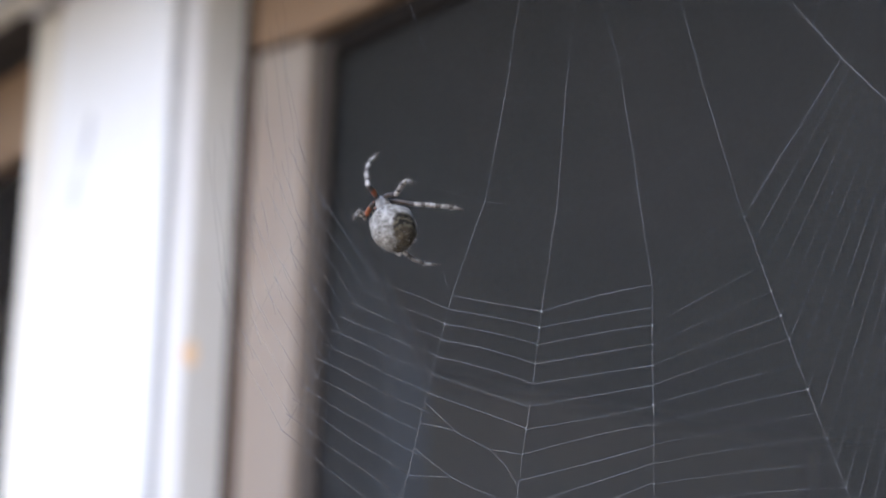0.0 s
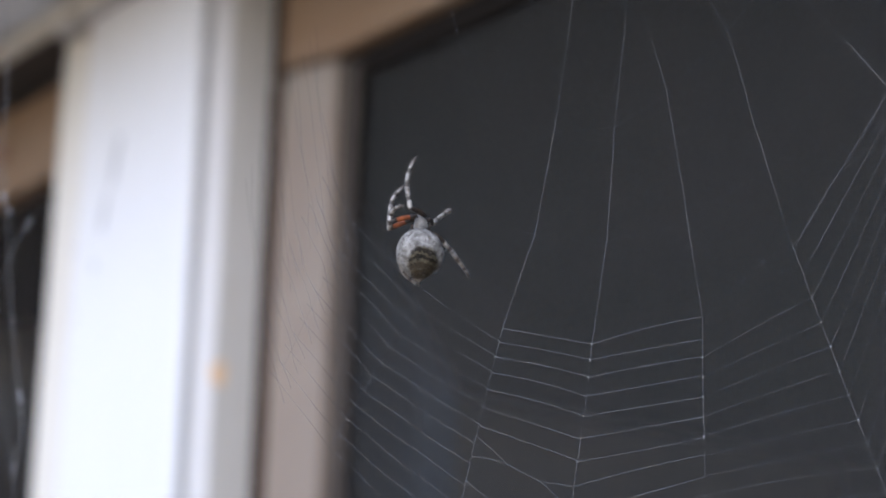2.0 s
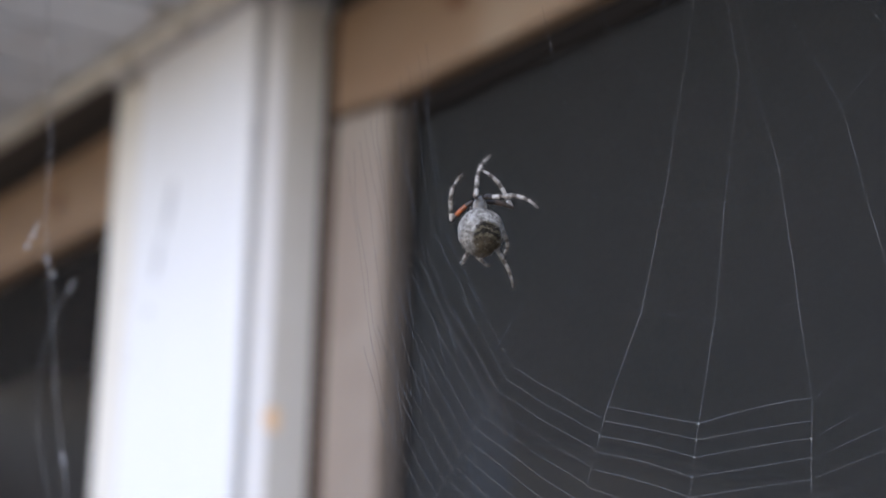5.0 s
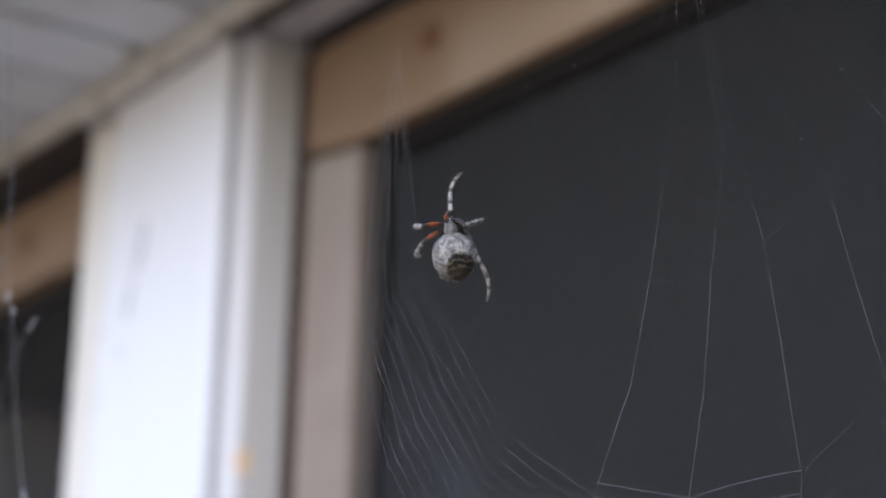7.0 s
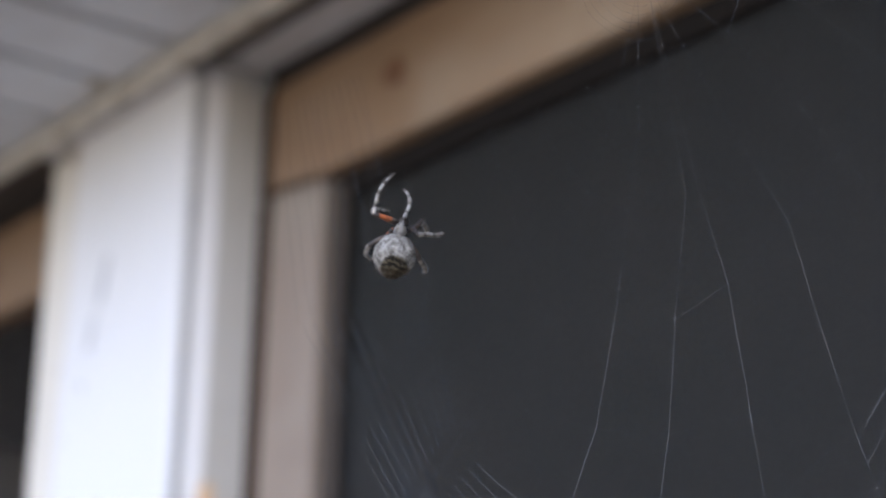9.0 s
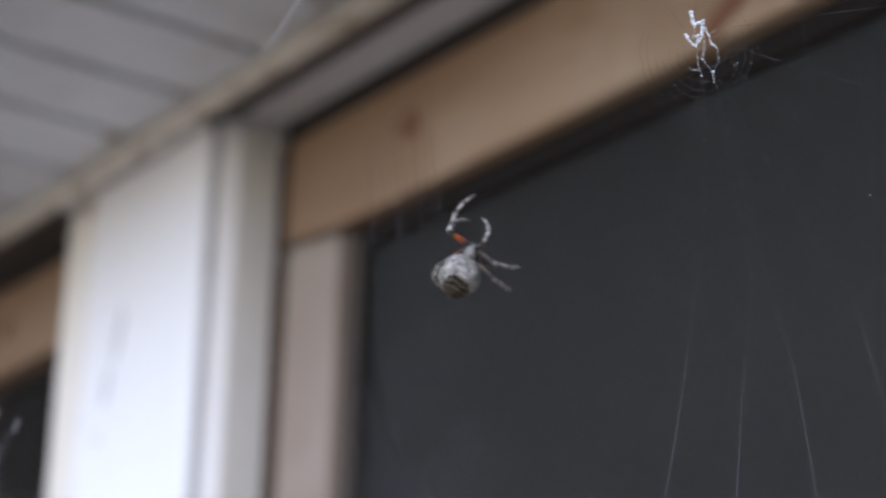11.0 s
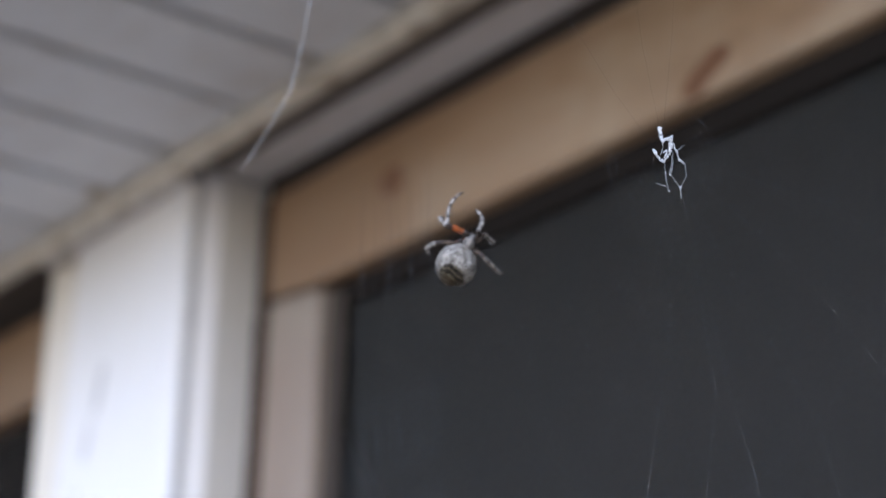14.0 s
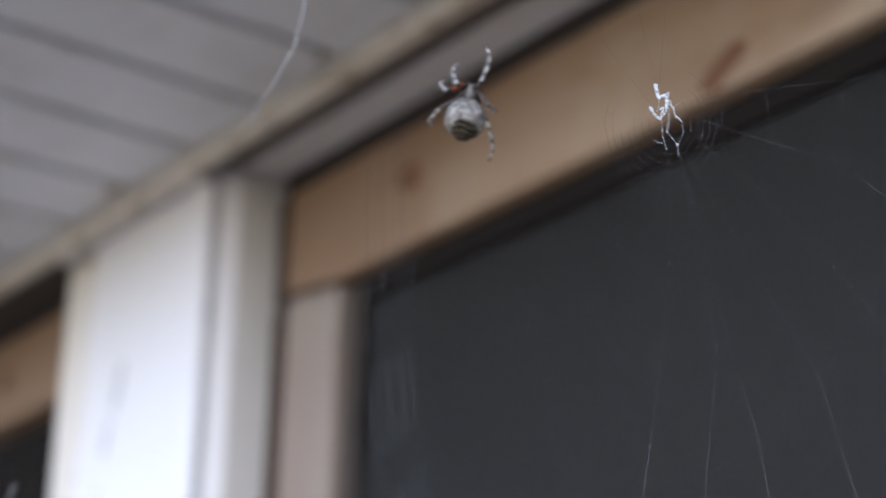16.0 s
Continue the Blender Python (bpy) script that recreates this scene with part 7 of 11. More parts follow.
    walk(SIDE["inner", 8], [
        (0, pose(-0.02815, 0.00000, -0.09440, -0.0, -59.3)),
        (1, pose(-0.02830, 0.00000, -0.09426, -0.0, -60.3)),
        (2, pose(-0.02959, 0.00000, -0.09366, -0.0, -53.6)),
        (3, pose(-0.03111, 0.00000, -0.09248, -0.0, -50.3)),
        (3.5, pose(-0.03030, 0.00000, -0.09313, -0.0, -57.7)),
        (4, pose(-0.03027, 0.00000, -0.09316, -0.0, -53.6)),
        (6.5, pose(-0.03121, 0.00000, -0.09227, -0.0, -45.2)),
        (7, pose(-0.03123, 0.00000, -0.09213, -0.0, -41.0)),
        (7.5, pose(-0.03072, 0.00012, -0.09264, -13.1, -35.3)),
        (8, pose(-0.03173, 0.00056, -0.09064, -11.6, -28.4)),
        (10.5, pose(-0.04058, 0.01249, -0.08155, -39.2, -41.4)),
        (11, pose(-0.03970, 0.01260, -0.08036, -38.7, -36.2)),
        (12, pose(-0.03936, 0.01273, -0.07951, -38.2, -33.4)),
        (12.5, pose(-0.04022, 0.01336, -0.07712, -35.5, -31.6)),
        (13, pose(-0.04099, 0.01320, -0.07840, -36.2, -35.8)),
        (13.5, pose(-0.04046, 0.01366, -0.07570, -34.3, -30.0)),
        (14, pose(-0.04061, 0.01381, -0.07500, -33.7, -29.4)),
        (14.5, pose(-0.03983, 0.01237, -0.08151, -39.7, -39.2)),
        (15, pose(-0.03988, 0.01316, -0.07789, -36.4, -31.9)),
        (15.5, pose(-0.04045, 0.01306, -0.07872, -36.8, -35.0)),
        (16, pose(-0.04042, 0.01310, -0.07849, -36.6, -34.5)),
    ])
    walk(SIDE["middle", 8], [
        (0, pose(-0.05512, -0.00002, -0.07845, -10.2, -31.0)),
        (1, pose(-0.05565, -0.00005, -0.07883, -10.4, -30.6)),
        (2, pose(-0.05576, -0.00012, -0.07453, -10.7, -41.0)),
        (3, pose(-0.05603, -0.00120, -0.07372, -16.4, -28.8)),
        (3.5, pose(-0.05881, -0.00011, -0.07554, -10.7, -17.4)),
        (4, pose(-0.05656, -0.00041, -0.07467, -12.2, -30.7)),
        (6.5, pose(-0.05684, 0.00040, -0.06614, -14.9, -26.4)),
        (7, pose(-0.05479, 0.00025, -0.06469, -15.7, -27.9)),
        (7.5, pose(-0.05215, 0.01002, -0.06368, -39.8, -54.1)),
        (8, pose(-0.04991, 0.00945, -0.05769, -43.7, -39.4)),
        (10.5, pose(-0.07056, 0.05441, -0.04417, -50.3, -21.2)),
        (11, pose(-0.06594, 0.05386, -0.04120, -54.9, -14.3)),
        (12, pose(-0.06705, 0.05421, -0.03913, -51.9, -41.9)),
        (12.5, pose(-0.06773, 0.05397, -0.03317, -53.9, -36.1)),
        (13, pose(-0.06864, 0.05441, -0.03498, -50.3, -9.0)),
        (13.5, pose(-0.06551, 0.05332, -0.03016, -60.0, -13.9)),
        (14, pose(-0.06641, 0.05387, -0.02736, -54.8, -19.2)),
        (14.5, pose(-0.06716, 0.05452, -0.04295, -49.5, -11.7)),
        (15, pose(-0.06436, 0.05419, -0.03350, -52.1, -5.1)),
        (15.5, pose(-0.06690, 0.05403, -0.03651, -53.4, -8.3)),
        (16, pose(-0.06724, 0.05431, -0.03525, -51.1, -12.5)),
    ])
    walk(SIDE["outer", 8], [
        (0, pose(-0.06440, -0.00154, -0.06423, -46.3, -23.9)),
        (1, pose(-0.06475, -0.00166, -0.06469, -46.9, -23.5)),
        (2, pose(-0.06791, -0.00164, -0.06307, -46.8, -23.0)),
        (3, pose(-0.06246, -0.00183, -0.06308, -47.8, -23.2)),
        (3.5, pose(-0.06328, -0.00190, -0.05967, -48.2, -22.5)),
        (4, pose(-0.06490, -0.00198, -0.06210, -48.6, -22.5)),
        (6.5, pose(-0.06661, 0.00471, -0.04812, -32.6, -12.2)),
        (7, pose(-0.06467, 0.00529, -0.04679, -30.2, -19.5)),
        (7.5, pose(-0.06904, 0.02817, -0.05033, -40.7, -25.1)),
        (8, pose(-0.06183, 0.02744, -0.04312, -44.2, -38.0)),
        (10.5, pose(-0.07818, 0.08217, -0.02198, -43.1, -0.5)),
        (11, pose(-0.07104, 0.08273, -0.02010, -40.4, -9.8)),
        (12, pose(-0.08006, 0.08474, -0.01608, -31.4, 2.4)),
        (12.5, pose(-0.07919, 0.08234, -0.01516, -42.3, -7.8)),
        (13, pose(-0.07225, 0.08241, -0.01127, -41.9, -6.2)),
        (13.5, pose(-0.06967, 0.08282, -0.01170, -40.0, -7.6)),
        (14, pose(-0.07247, 0.08128, -0.00873, -47.6, -2.9)),
        (14.5, pose(-0.07186, 0.08185, -0.01973, -44.7, -8.6)),
        (15, pose(-0.06631, 0.08257, -0.01045, -41.1, -3.3)),
        (15.5, pose(-0.06987, 0.08290, -0.01379, -39.6, -3.1)),
        (16, pose(-0.07190, 0.08288, -0.01148, -39.7, -3.5)),
    ])
    walk(SIDE["upper", 8], [
        (0, pose(-0.07055, 0.01283, -0.05189, -45.9, -12.2)),
        (1, pose(-0.07071, 0.01274, -0.05256, -46.5, -11.6)),
        (2, pose(-0.07377, 0.01276, -0.05084, -46.4, -11.0)),
        (3, pose(-0.06822, 0.01262, -0.05129, -47.3, -11.1)),
        (3.5, pose(-0.06884, 0.01256, -0.04797, -47.6, -10.3)),
        (4, pose(-0.07039, 0.01250, -0.05056, -48.0, -10.2)),
        (6.5, pose(-0.07216, 0.02199, -0.01915, -19.7, -5.2)),
        (7, pose(-0.07297, 0.02096, -0.02077, -24.4, 2.5)),
        (7.5, pose(-0.08008, 0.05193, -0.02337, -22.6, 0.0)),
        (8, pose(-0.07760, 0.05239, -0.01958, -20.5, -13.6)),
        (10.5, pose(-0.07836, 0.10731, 0.00598, -24.7, 1.3)),
        (11, pose(-0.07587, 0.10704, 0.00868, -25.9, -3.7)),
        (12, pose(-0.07859, 0.10593, 0.01856, -31.3, 1.8)),
        (12.5, pose(-0.08278, 0.10738, 0.01330, -24.4, -0.3)),
        (13, pose(-0.07503, 0.10522, 0.01364, -34.8, -3.8)),
        (13.5, pose(-0.07340, 0.10648, 0.01637, -28.6, 1.5)),
        (14, pose(-0.07362, 0.10769, 0.01728, -22.9, -0.1)),
        (14.5, pose(-0.07571, 0.10711, 0.00636, -25.6, -5.4)),
        (15, pose(-0.06789, 0.10640, 0.01682, -29.0, -0.6)),
        (15.5, pose(-0.07141, 0.10597, 0.01392, -31.1, -1.1)),
        (16, pose(-0.07361, 0.10667, 0.01736, -27.7, -0.0)),
    ])
    walk(SIDE["inner", 9], [
        (0, pose(-0.02933, 0.00000, -0.09976, -0.0, -56.9)),
        (1, pose(-0.02934, 0.00000, -0.09968, -0.0, -58.2)),
        (2, pose(-0.03079, 0.00000, -0.09892, -0.0, -51.9)),
        (3, pose(-0.03233, 0.00000, -0.09765, -0.0, -48.2)),
        (3.5, pose(-0.03138, 0.00000, -0.09843, -0.0, -55.8)),
        (4, pose(-0.03142, 0.00000, -0.09843, -0.0, -51.4)),
        (6.5, pose(-0.03240, 0.00000, -0.09745, -0.0, -43.1)),
        (7, pose(-0.03248, 0.00000, -0.09722, -0.0, -38.8)),
        (7.5, pose(-0.03205, 0.00016, -0.09763, -12.3, -32.5)),
        (8, pose(-0.03311, 0.00062, -0.09529, -10.8, -26.1)),
        (10.5, pose(-0.04162, 0.01215, -0.08636, -38.1, -39.9)),
        (11, pose(-0.04081, 0.01231, -0.08503, -37.5, -34.7)),
        (12, pose(-0.04036, 0.01244, -0.08417, -37.0, -31.7)),
        (12.5, pose(-0.04128, 0.01308, -0.08173, -34.4, -30.2)),
        (13, pose(-0.04199, 0.01291, -0.08304, -35.1, -34.2)),
        (13.5, pose(-0.04147, 0.01339, -0.08031, -33.2, -28.7)),
        (14, pose(-0.04164, 0.01355, -0.07959, -32.7, -28.1)),
        (14.5, pose(-0.04079, 0.01206, -0.08608, -38.4, -36.9)),
        (15, pose(-0.04087, 0.01289, -0.08241, -35.2, -30.2)),
        (15.5, pose(-0.04141, 0.01277, -0.08331, -35.6, -33.1)),
        (16, pose(-0.04139, 0.01283, -0.08301, -35.4, -32.6)),
    ])
    walk(SIDE["middle", 9], [
        (0, pose(-0.05702, -0.00005, -0.08187, -10.3, -30.6)),
        (1, pose(-0.05748, -0.00005, -0.08236, -10.3, -29.9)),
        (2, pose(-0.05772, -0.00016, -0.07805, -10.9, -40.2)),
        (3, pose(-0.05787, -0.00131, -0.07692, -16.8, -27.1)),
        (3.5, pose(-0.06083, -0.00004, -0.07859, -10.3, -16.0)),
        (4, pose(-0.05836, -0.00040, -0.07779, -12.1, -30.9)),
        (6.5, pose(-0.05849, 0.00045, -0.06881, -14.6, -26.2)),
        (7, pose(-0.05631, 0.00027, -0.06728, -15.5, -28.0)),
        (7.5, pose(-0.05345, 0.01005, -0.06595, -39.3, -56.9)),
        (8, pose(-0.05106, 0.00936, -0.05949, -44.0, -41.9)),
        (10.5, pose(-0.07230, 0.05445, -0.04652, -49.7, -22.2)),
        (11, pose(-0.06755, 0.05383, -0.04332, -54.7, -14.7)),
        (12, pose(-0.06856, 0.05426, -0.04120, -51.1, -44.7)),
        (12.5, pose(-0.06938, 0.05406, -0.03504, -52.7, -37.8)),
        (13, pose(-0.06981, 0.05448, -0.03674, -49.4, -8.0)),
        (13.5, pose(-0.06671, 0.05339, -0.03192, -58.7, -13.6)),
        (14, pose(-0.06780, 0.05402, -0.02891, -53.1, -19.6)),
        (14.5, pose(-0.06821, 0.05460, -0.04434, -48.5, -11.1)),
        (15, pose(-0.06537, 0.05424, -0.03498, -51.3, -4.5)),
        (15.5, pose(-0.06793, 0.05404, -0.03824, -52.9, -7.9)),
        (16, pose(-0.06830, 0.05435, -0.03674, -50.4, -12.5)),
    ])
    walk(SIDE["outer", 9], [
        (0, pose(-0.06612, -0.00165, -0.06771, -46.4, -23.9)),
        (1, pose(-0.06640, -0.00176, -0.06805, -46.9, -23.4)),
        (2, pose(-0.06954, -0.00174, -0.06655, -46.9, -22.9)),
        (3, pose(-0.06374, -0.00194, -0.06626, -47.9, -23.1)),
        (3.5, pose(-0.06493, -0.00200, -0.06217, -48.2, -22.4)),
        (4, pose(-0.06680, -0.00209, -0.06520, -48.7, -22.4)),
        (6.5, pose(-0.06849, 0.00477, -0.05042, -32.1, -10.0)),
        (7, pose(-0.06637, 0.00540, -0.04911, -29.5, -18.5)),
        (7.5, pose(-0.07122, 0.02828, -0.05310, -39.8, -25.0)),
        (8, pose(-0.06376, 0.02770, -0.04527, -42.5, -40.1)),
        (10.5, pose(-0.08040, 0.08215, -0.02404, -42.8, 0.4)),
        (11, pose(-0.07283, 0.08275, -0.02205, -39.9, -9.9)),
        (12, pose(-0.08262, 0.08491, -0.01784, -30.4, 2.5)),
        (12.5, pose(-0.08179, 0.08227, -0.01687, -42.2, -8.9)),
        (13, pose(-0.07316, 0.08234, -0.01244, -41.8, -6.4)),
        (13.5, pose(-0.07105, 0.08283, -0.01268, -39.5, -8.7)),
        (14, pose(-0.07437, 0.08108, -0.00953, -48.2, -3.5)),
        (14.5, pose(-0.07277, 0.08171, -0.02055, -44.9, -8.4)),
        (15, pose(-0.06717, 0.08254, -0.01140, -40.9, -3.8)),
        (15.5, pose(-0.07081, 0.08290, -0.01513, -39.2, -3.2)),
        (16, pose(-0.07305, 0.08281, -0.01256, -39.6, -3.3)),
    ])
    walk(SIDE["upper", 9], [
        (0, pose(-0.07226, 0.01279, -0.05533, -46.1, -12.3)),
        (1, pose(-0.07236, 0.01270, -0.05587, -46.7, -11.8)),
        (2, pose(-0.07540, 0.01272, -0.05428, -46.6, -11.2)),
        (3, pose(-0.06948, 0.01257, -0.05442, -47.4, -11.2)),
        (3.5, pose(-0.07048, 0.01253, -0.05041, -47.7, -10.4)),
        (4, pose(-0.07229, 0.01246, -0.05362, -48.2, -10.3)),
        (6.5, pose(-0.07323, 0.02205, -0.02063, -19.5, -5.2)),
        (7, pose(-0.07442, 0.02095, -0.02250, -24.5, 3.5)),
        (7.5, pose(-0.08248, 0.05194, -0.02546, -22.5, 0.6)),
        (8, pose(-0.08092, 0.05241, -0.02126, -20.4, -12.7)),
        (10.5, pose(-0.08015, 0.10740, 0.00447, -24.2, 1.8)),
        (11, pose(-0.07777, 0.10699, 0.00706, -26.1, -3.6)),
        (12, pose(-0.08105, 0.10588, 0.01783, -31.5, 2.7)),
        (12.5, pose(-0.08590, 0.10743, 0.01181, -24.1, 0.5)),
        (13, pose(-0.07604, 0.10522, 0.01258, -34.8, -3.9)),
        (13.5, pose(-0.07534, 0.10642, 0.01562, -28.9, 2.3)),
        (14, pose(-0.07575, 0.10771, 0.01625, -22.8, 0.1)),
        (14.5, pose(-0.07651, 0.10708, 0.00539, -25.7, -5.5)),
        (15, pose(-0.06899, 0.10634, 0.01604, -29.2, -0.4)),
        (15.5, pose(-0.07239, 0.10598, 0.01296, -31.0, -1.1)),
        (16, pose(-0.07470, 0.10667, 0.01644, -27.7, 0.1)),
    ])
    walk(SIDE["inner", 10], [
        (0, pose(-0.03056, 0.00000, -0.10535, -0.0, -54.4)),
        (1, pose(-0.03042, 0.00000, -0.10535, -0.0, -55.9)),
        (2, pose(-0.03203, 0.00000, -0.10440, -0.0, -50.1)),
        (3, pose(-0.03358, 0.00000, -0.10303, -0.0, -46.1)),
        (3.5, pose(-0.03250, 0.00000, -0.10397, -0.0, -53.8)),
        (4, pose(-0.03261, 0.00000, -0.10393, -0.0, -49.2)),
        (6.5, pose(-0.03365, 0.00000, -0.10284, -0.0, -40.9)),
        (7, pose(-0.03378, 0.00000, -0.10252, -0.0, -36.6)),
        (7.5, pose(-0.03344, 0.00020, -0.10280, -11.5, -29.8)),
        (8, pose(-0.03452, 0.00068, -0.10010, -10.0, -23.9)),
        (10.5, pose(-0.04268, 0.01180, -0.09136, -37.0, -38.4)),
        (11, pose(-0.04196, 0.01201, -0.08990, -36.2, -33.2)),
        (12, pose(-0.04139, 0.01213, -0.08903, -35.7, -30.0)),
        (12.5, pose(-0.04238, 0.01280, -0.08655, -33.3, -28.9)),
        (13, pose(-0.04302, 0.01260, -0.08789, -34.0, -32.6)),
        (13.5, pose(-0.04252, 0.01311, -0.08512, -32.2, -27.3)),
        (14, pose(-0.04270, 0.01328, -0.08439, -31.6, -26.9)),
        (14.5, pose(-0.04178, 0.01176, -0.09086, -37.1, -34.6)),
        (15, pose(-0.04191, 0.01263, -0.08714, -33.9, -28.5)),
        (15.5, pose(-0.04241, 0.01248, -0.08810, -34.5, -31.3)),
        (16, pose(-0.04239, 0.01256, -0.08774, -34.2, -30.7)),
    ])
    walk(SIDE["middle", 10], [
        (0, pose(-0.05893, -0.00009, -0.08529, -10.5, -30.2)),
        (1, pose(-0.05932, -0.00004, -0.08589, -10.2, -29.2)),
        (2, pose(-0.05968, -0.00021, -0.08157, -11.1, -39.4)),
        (3, pose(-0.05974, -0.00142, -0.08012, -17.3, -25.3)),
        (3.5, pose(-0.06283, 0.00003, -0.08164, -9.9, -14.8)),
        (4, pose(-0.06015, -0.00040, -0.08092, -12.0, -31.1)),
        (6.5, pose(-0.06015, 0.00049, -0.07149, -14.3, -26.1)),
        (7, pose(-0.05781, 0.00028, -0.06988, -15.4, -28.0)),
        (7.5, pose(-0.05476, 0.01009, -0.06822, -38.8, -59.7)),
        (8, pose(-0.05222, 0.00928, -0.06129, -44.2, -44.4)),
        (10.5, pose(-0.07405, 0.05448, -0.04888, -49.0, -23.2)),
        (11, pose(-0.06917, 0.05379, -0.04544, -54.6, -15.1)),
        (12, pose(-0.07007, 0.05431, -0.04327, -50.3, -47.4)),
        (12.5, pose(-0.07102, 0.05415, -0.03690, -51.6, -39.4)),
        (13, pose(-0.07099, 0.05454, -0.03850, -48.5, -7.1)),
        (13.5, pose(-0.06791, 0.05346, -0.03366, -57.5, -13.4)),
        (14, pose(-0.06920, 0.05417, -0.03045, -51.4, -20.0)),
        (14.5, pose(-0.06925, 0.05468, -0.04573, -47.5, -10.5)),
        (15, pose(-0.06638, 0.05428, -0.03647, -50.5, -3.9)),
        (15.5, pose(-0.06897, 0.05405, -0.03997, -52.4, -7.5)),
        (16, pose(-0.06936, 0.05439, -0.03824, -49.8, -12.5)),
    ])
    walk(SIDE["outer", 10], [
        (0, pose(-0.06783, -0.00175, -0.07119, -46.4, -23.8)),
        (1, pose(-0.06805, -0.00187, -0.07140, -47.0, -23.4)),
        (2, pose(-0.07116, -0.00185, -0.07003, -46.9, -22.8)),
        (3, pose(-0.06502, -0.00204, -0.06944, -47.9, -23.0)),
        (3.5, pose(-0.06658, -0.00210, -0.06468, -48.2, -22.3)),
        (4, pose(-0.06870, -0.00219, -0.06831, -48.7, -22.4)),
        (6.5, pose(-0.07037, 0.00484, -0.05270, -31.5, -7.9)),
        (7, pose(-0.06805, 0.00550, -0.05142, -28.8, -17.7)),
        (7.5, pose(-0.07341, 0.02837, -0.05587, -39.0, -24.9)),
        (8, pose(-0.06574, 0.02797, -0.04740, -40.8, -42.0)),
        (10.5, pose(-0.08263, 0.08213, -0.02609, -42.4, 1.3)),
        (11, pose(-0.07462, 0.08277, -0.02400, -39.4, -10.0)),
        (12, pose(-0.08518, 0.08507, -0.01961, -29.5, 2.6)),
        (12.5, pose(-0.08438, 0.08220, -0.01857, -42.1, -10.1)),
        (13, pose(-0.07408, 0.08226, -0.01362, -41.8, -6.6)),
        (13.5, pose(-0.07242, 0.08284, -0.01366, -39.1, -9.7)),
        (14, pose(-0.07626, 0.08087, -0.01032, -48.8, -4.2)),
        (14.5, pose(-0.07368, 0.08157, -0.02136, -45.2, -8.2)),
        (15, pose(-0.06803, 0.08251, -0.01235, -40.6, -4.2)),
        (15.5, pose(-0.07176, 0.08289, -0.01647, -38.9, -3.2)),
        (16, pose(-0.07420, 0.08275, -0.01365, -39.5, -3.2)),
    ])
    walk(SIDE["upper", 10], [
        (0, pose(-0.07397, 0.01274, -0.05877, -46.3, -12.5)),
        (1, pose(-0.07400, 0.01265, -0.05918, -46.9, -12.0)),
        (2, pose(-0.07702, 0.01267, -0.05771, -46.7, -11.3)),
        (3, pose(-0.07075, 0.01253, -0.05755, -47.6, -11.3)),
        (3.5, pose(-0.07212, 0.01249, -0.05284, -47.9, -10.6)),
        (4, pose(-0.07419, 0.01242, -0.05668, -48.3, -10.5)),
        (6.5, pose(-0.07431, 0.02210, -0.02212, -19.2, -5.3)),
        (7, pose(-0.07586, 0.02093, -0.02421, -24.5, 4.5)),
        (7.5, pose(-0.08488, 0.05196, -0.02754, -22.4, 1.2)),
        (8, pose(-0.08424, 0.05243, -0.02293, -20.3, -11.8)),
        (10.5, pose(-0.08193, 0.10748, 0.00296, -23.8, 2.3)),
        (11, pose(-0.07967, 0.10694, 0.00544, -26.3, -3.4)),
        (12, pose(-0.08351, 0.10584, 0.01710, -31.7, 3.7)),
        (12.5, pose(-0.08901, 0.10749, 0.01032, -23.8, 1.2)),
        (13, pose(-0.07706, 0.10522, 0.01152, -34.8, -4.0)),
        (13.5, pose(-0.07729, 0.10636, 0.01487, -29.1, 3.2)),
        (14, pose(-0.07788, 0.10772, 0.01521, -22.7, 0.4)),
        (14.5, pose(-0.07731, 0.10704, 0.00443, -25.9, -5.6)),
        (15, pose(-0.07008, 0.10629, 0.01527, -29.4, -0.2)),
        (15.5, pose(-0.07337, 0.10599, 0.01200, -30.9, -1.2)),
        (16, pose(-0.07580, 0.10667, 0.01553, -27.6, 0.2)),
    ])
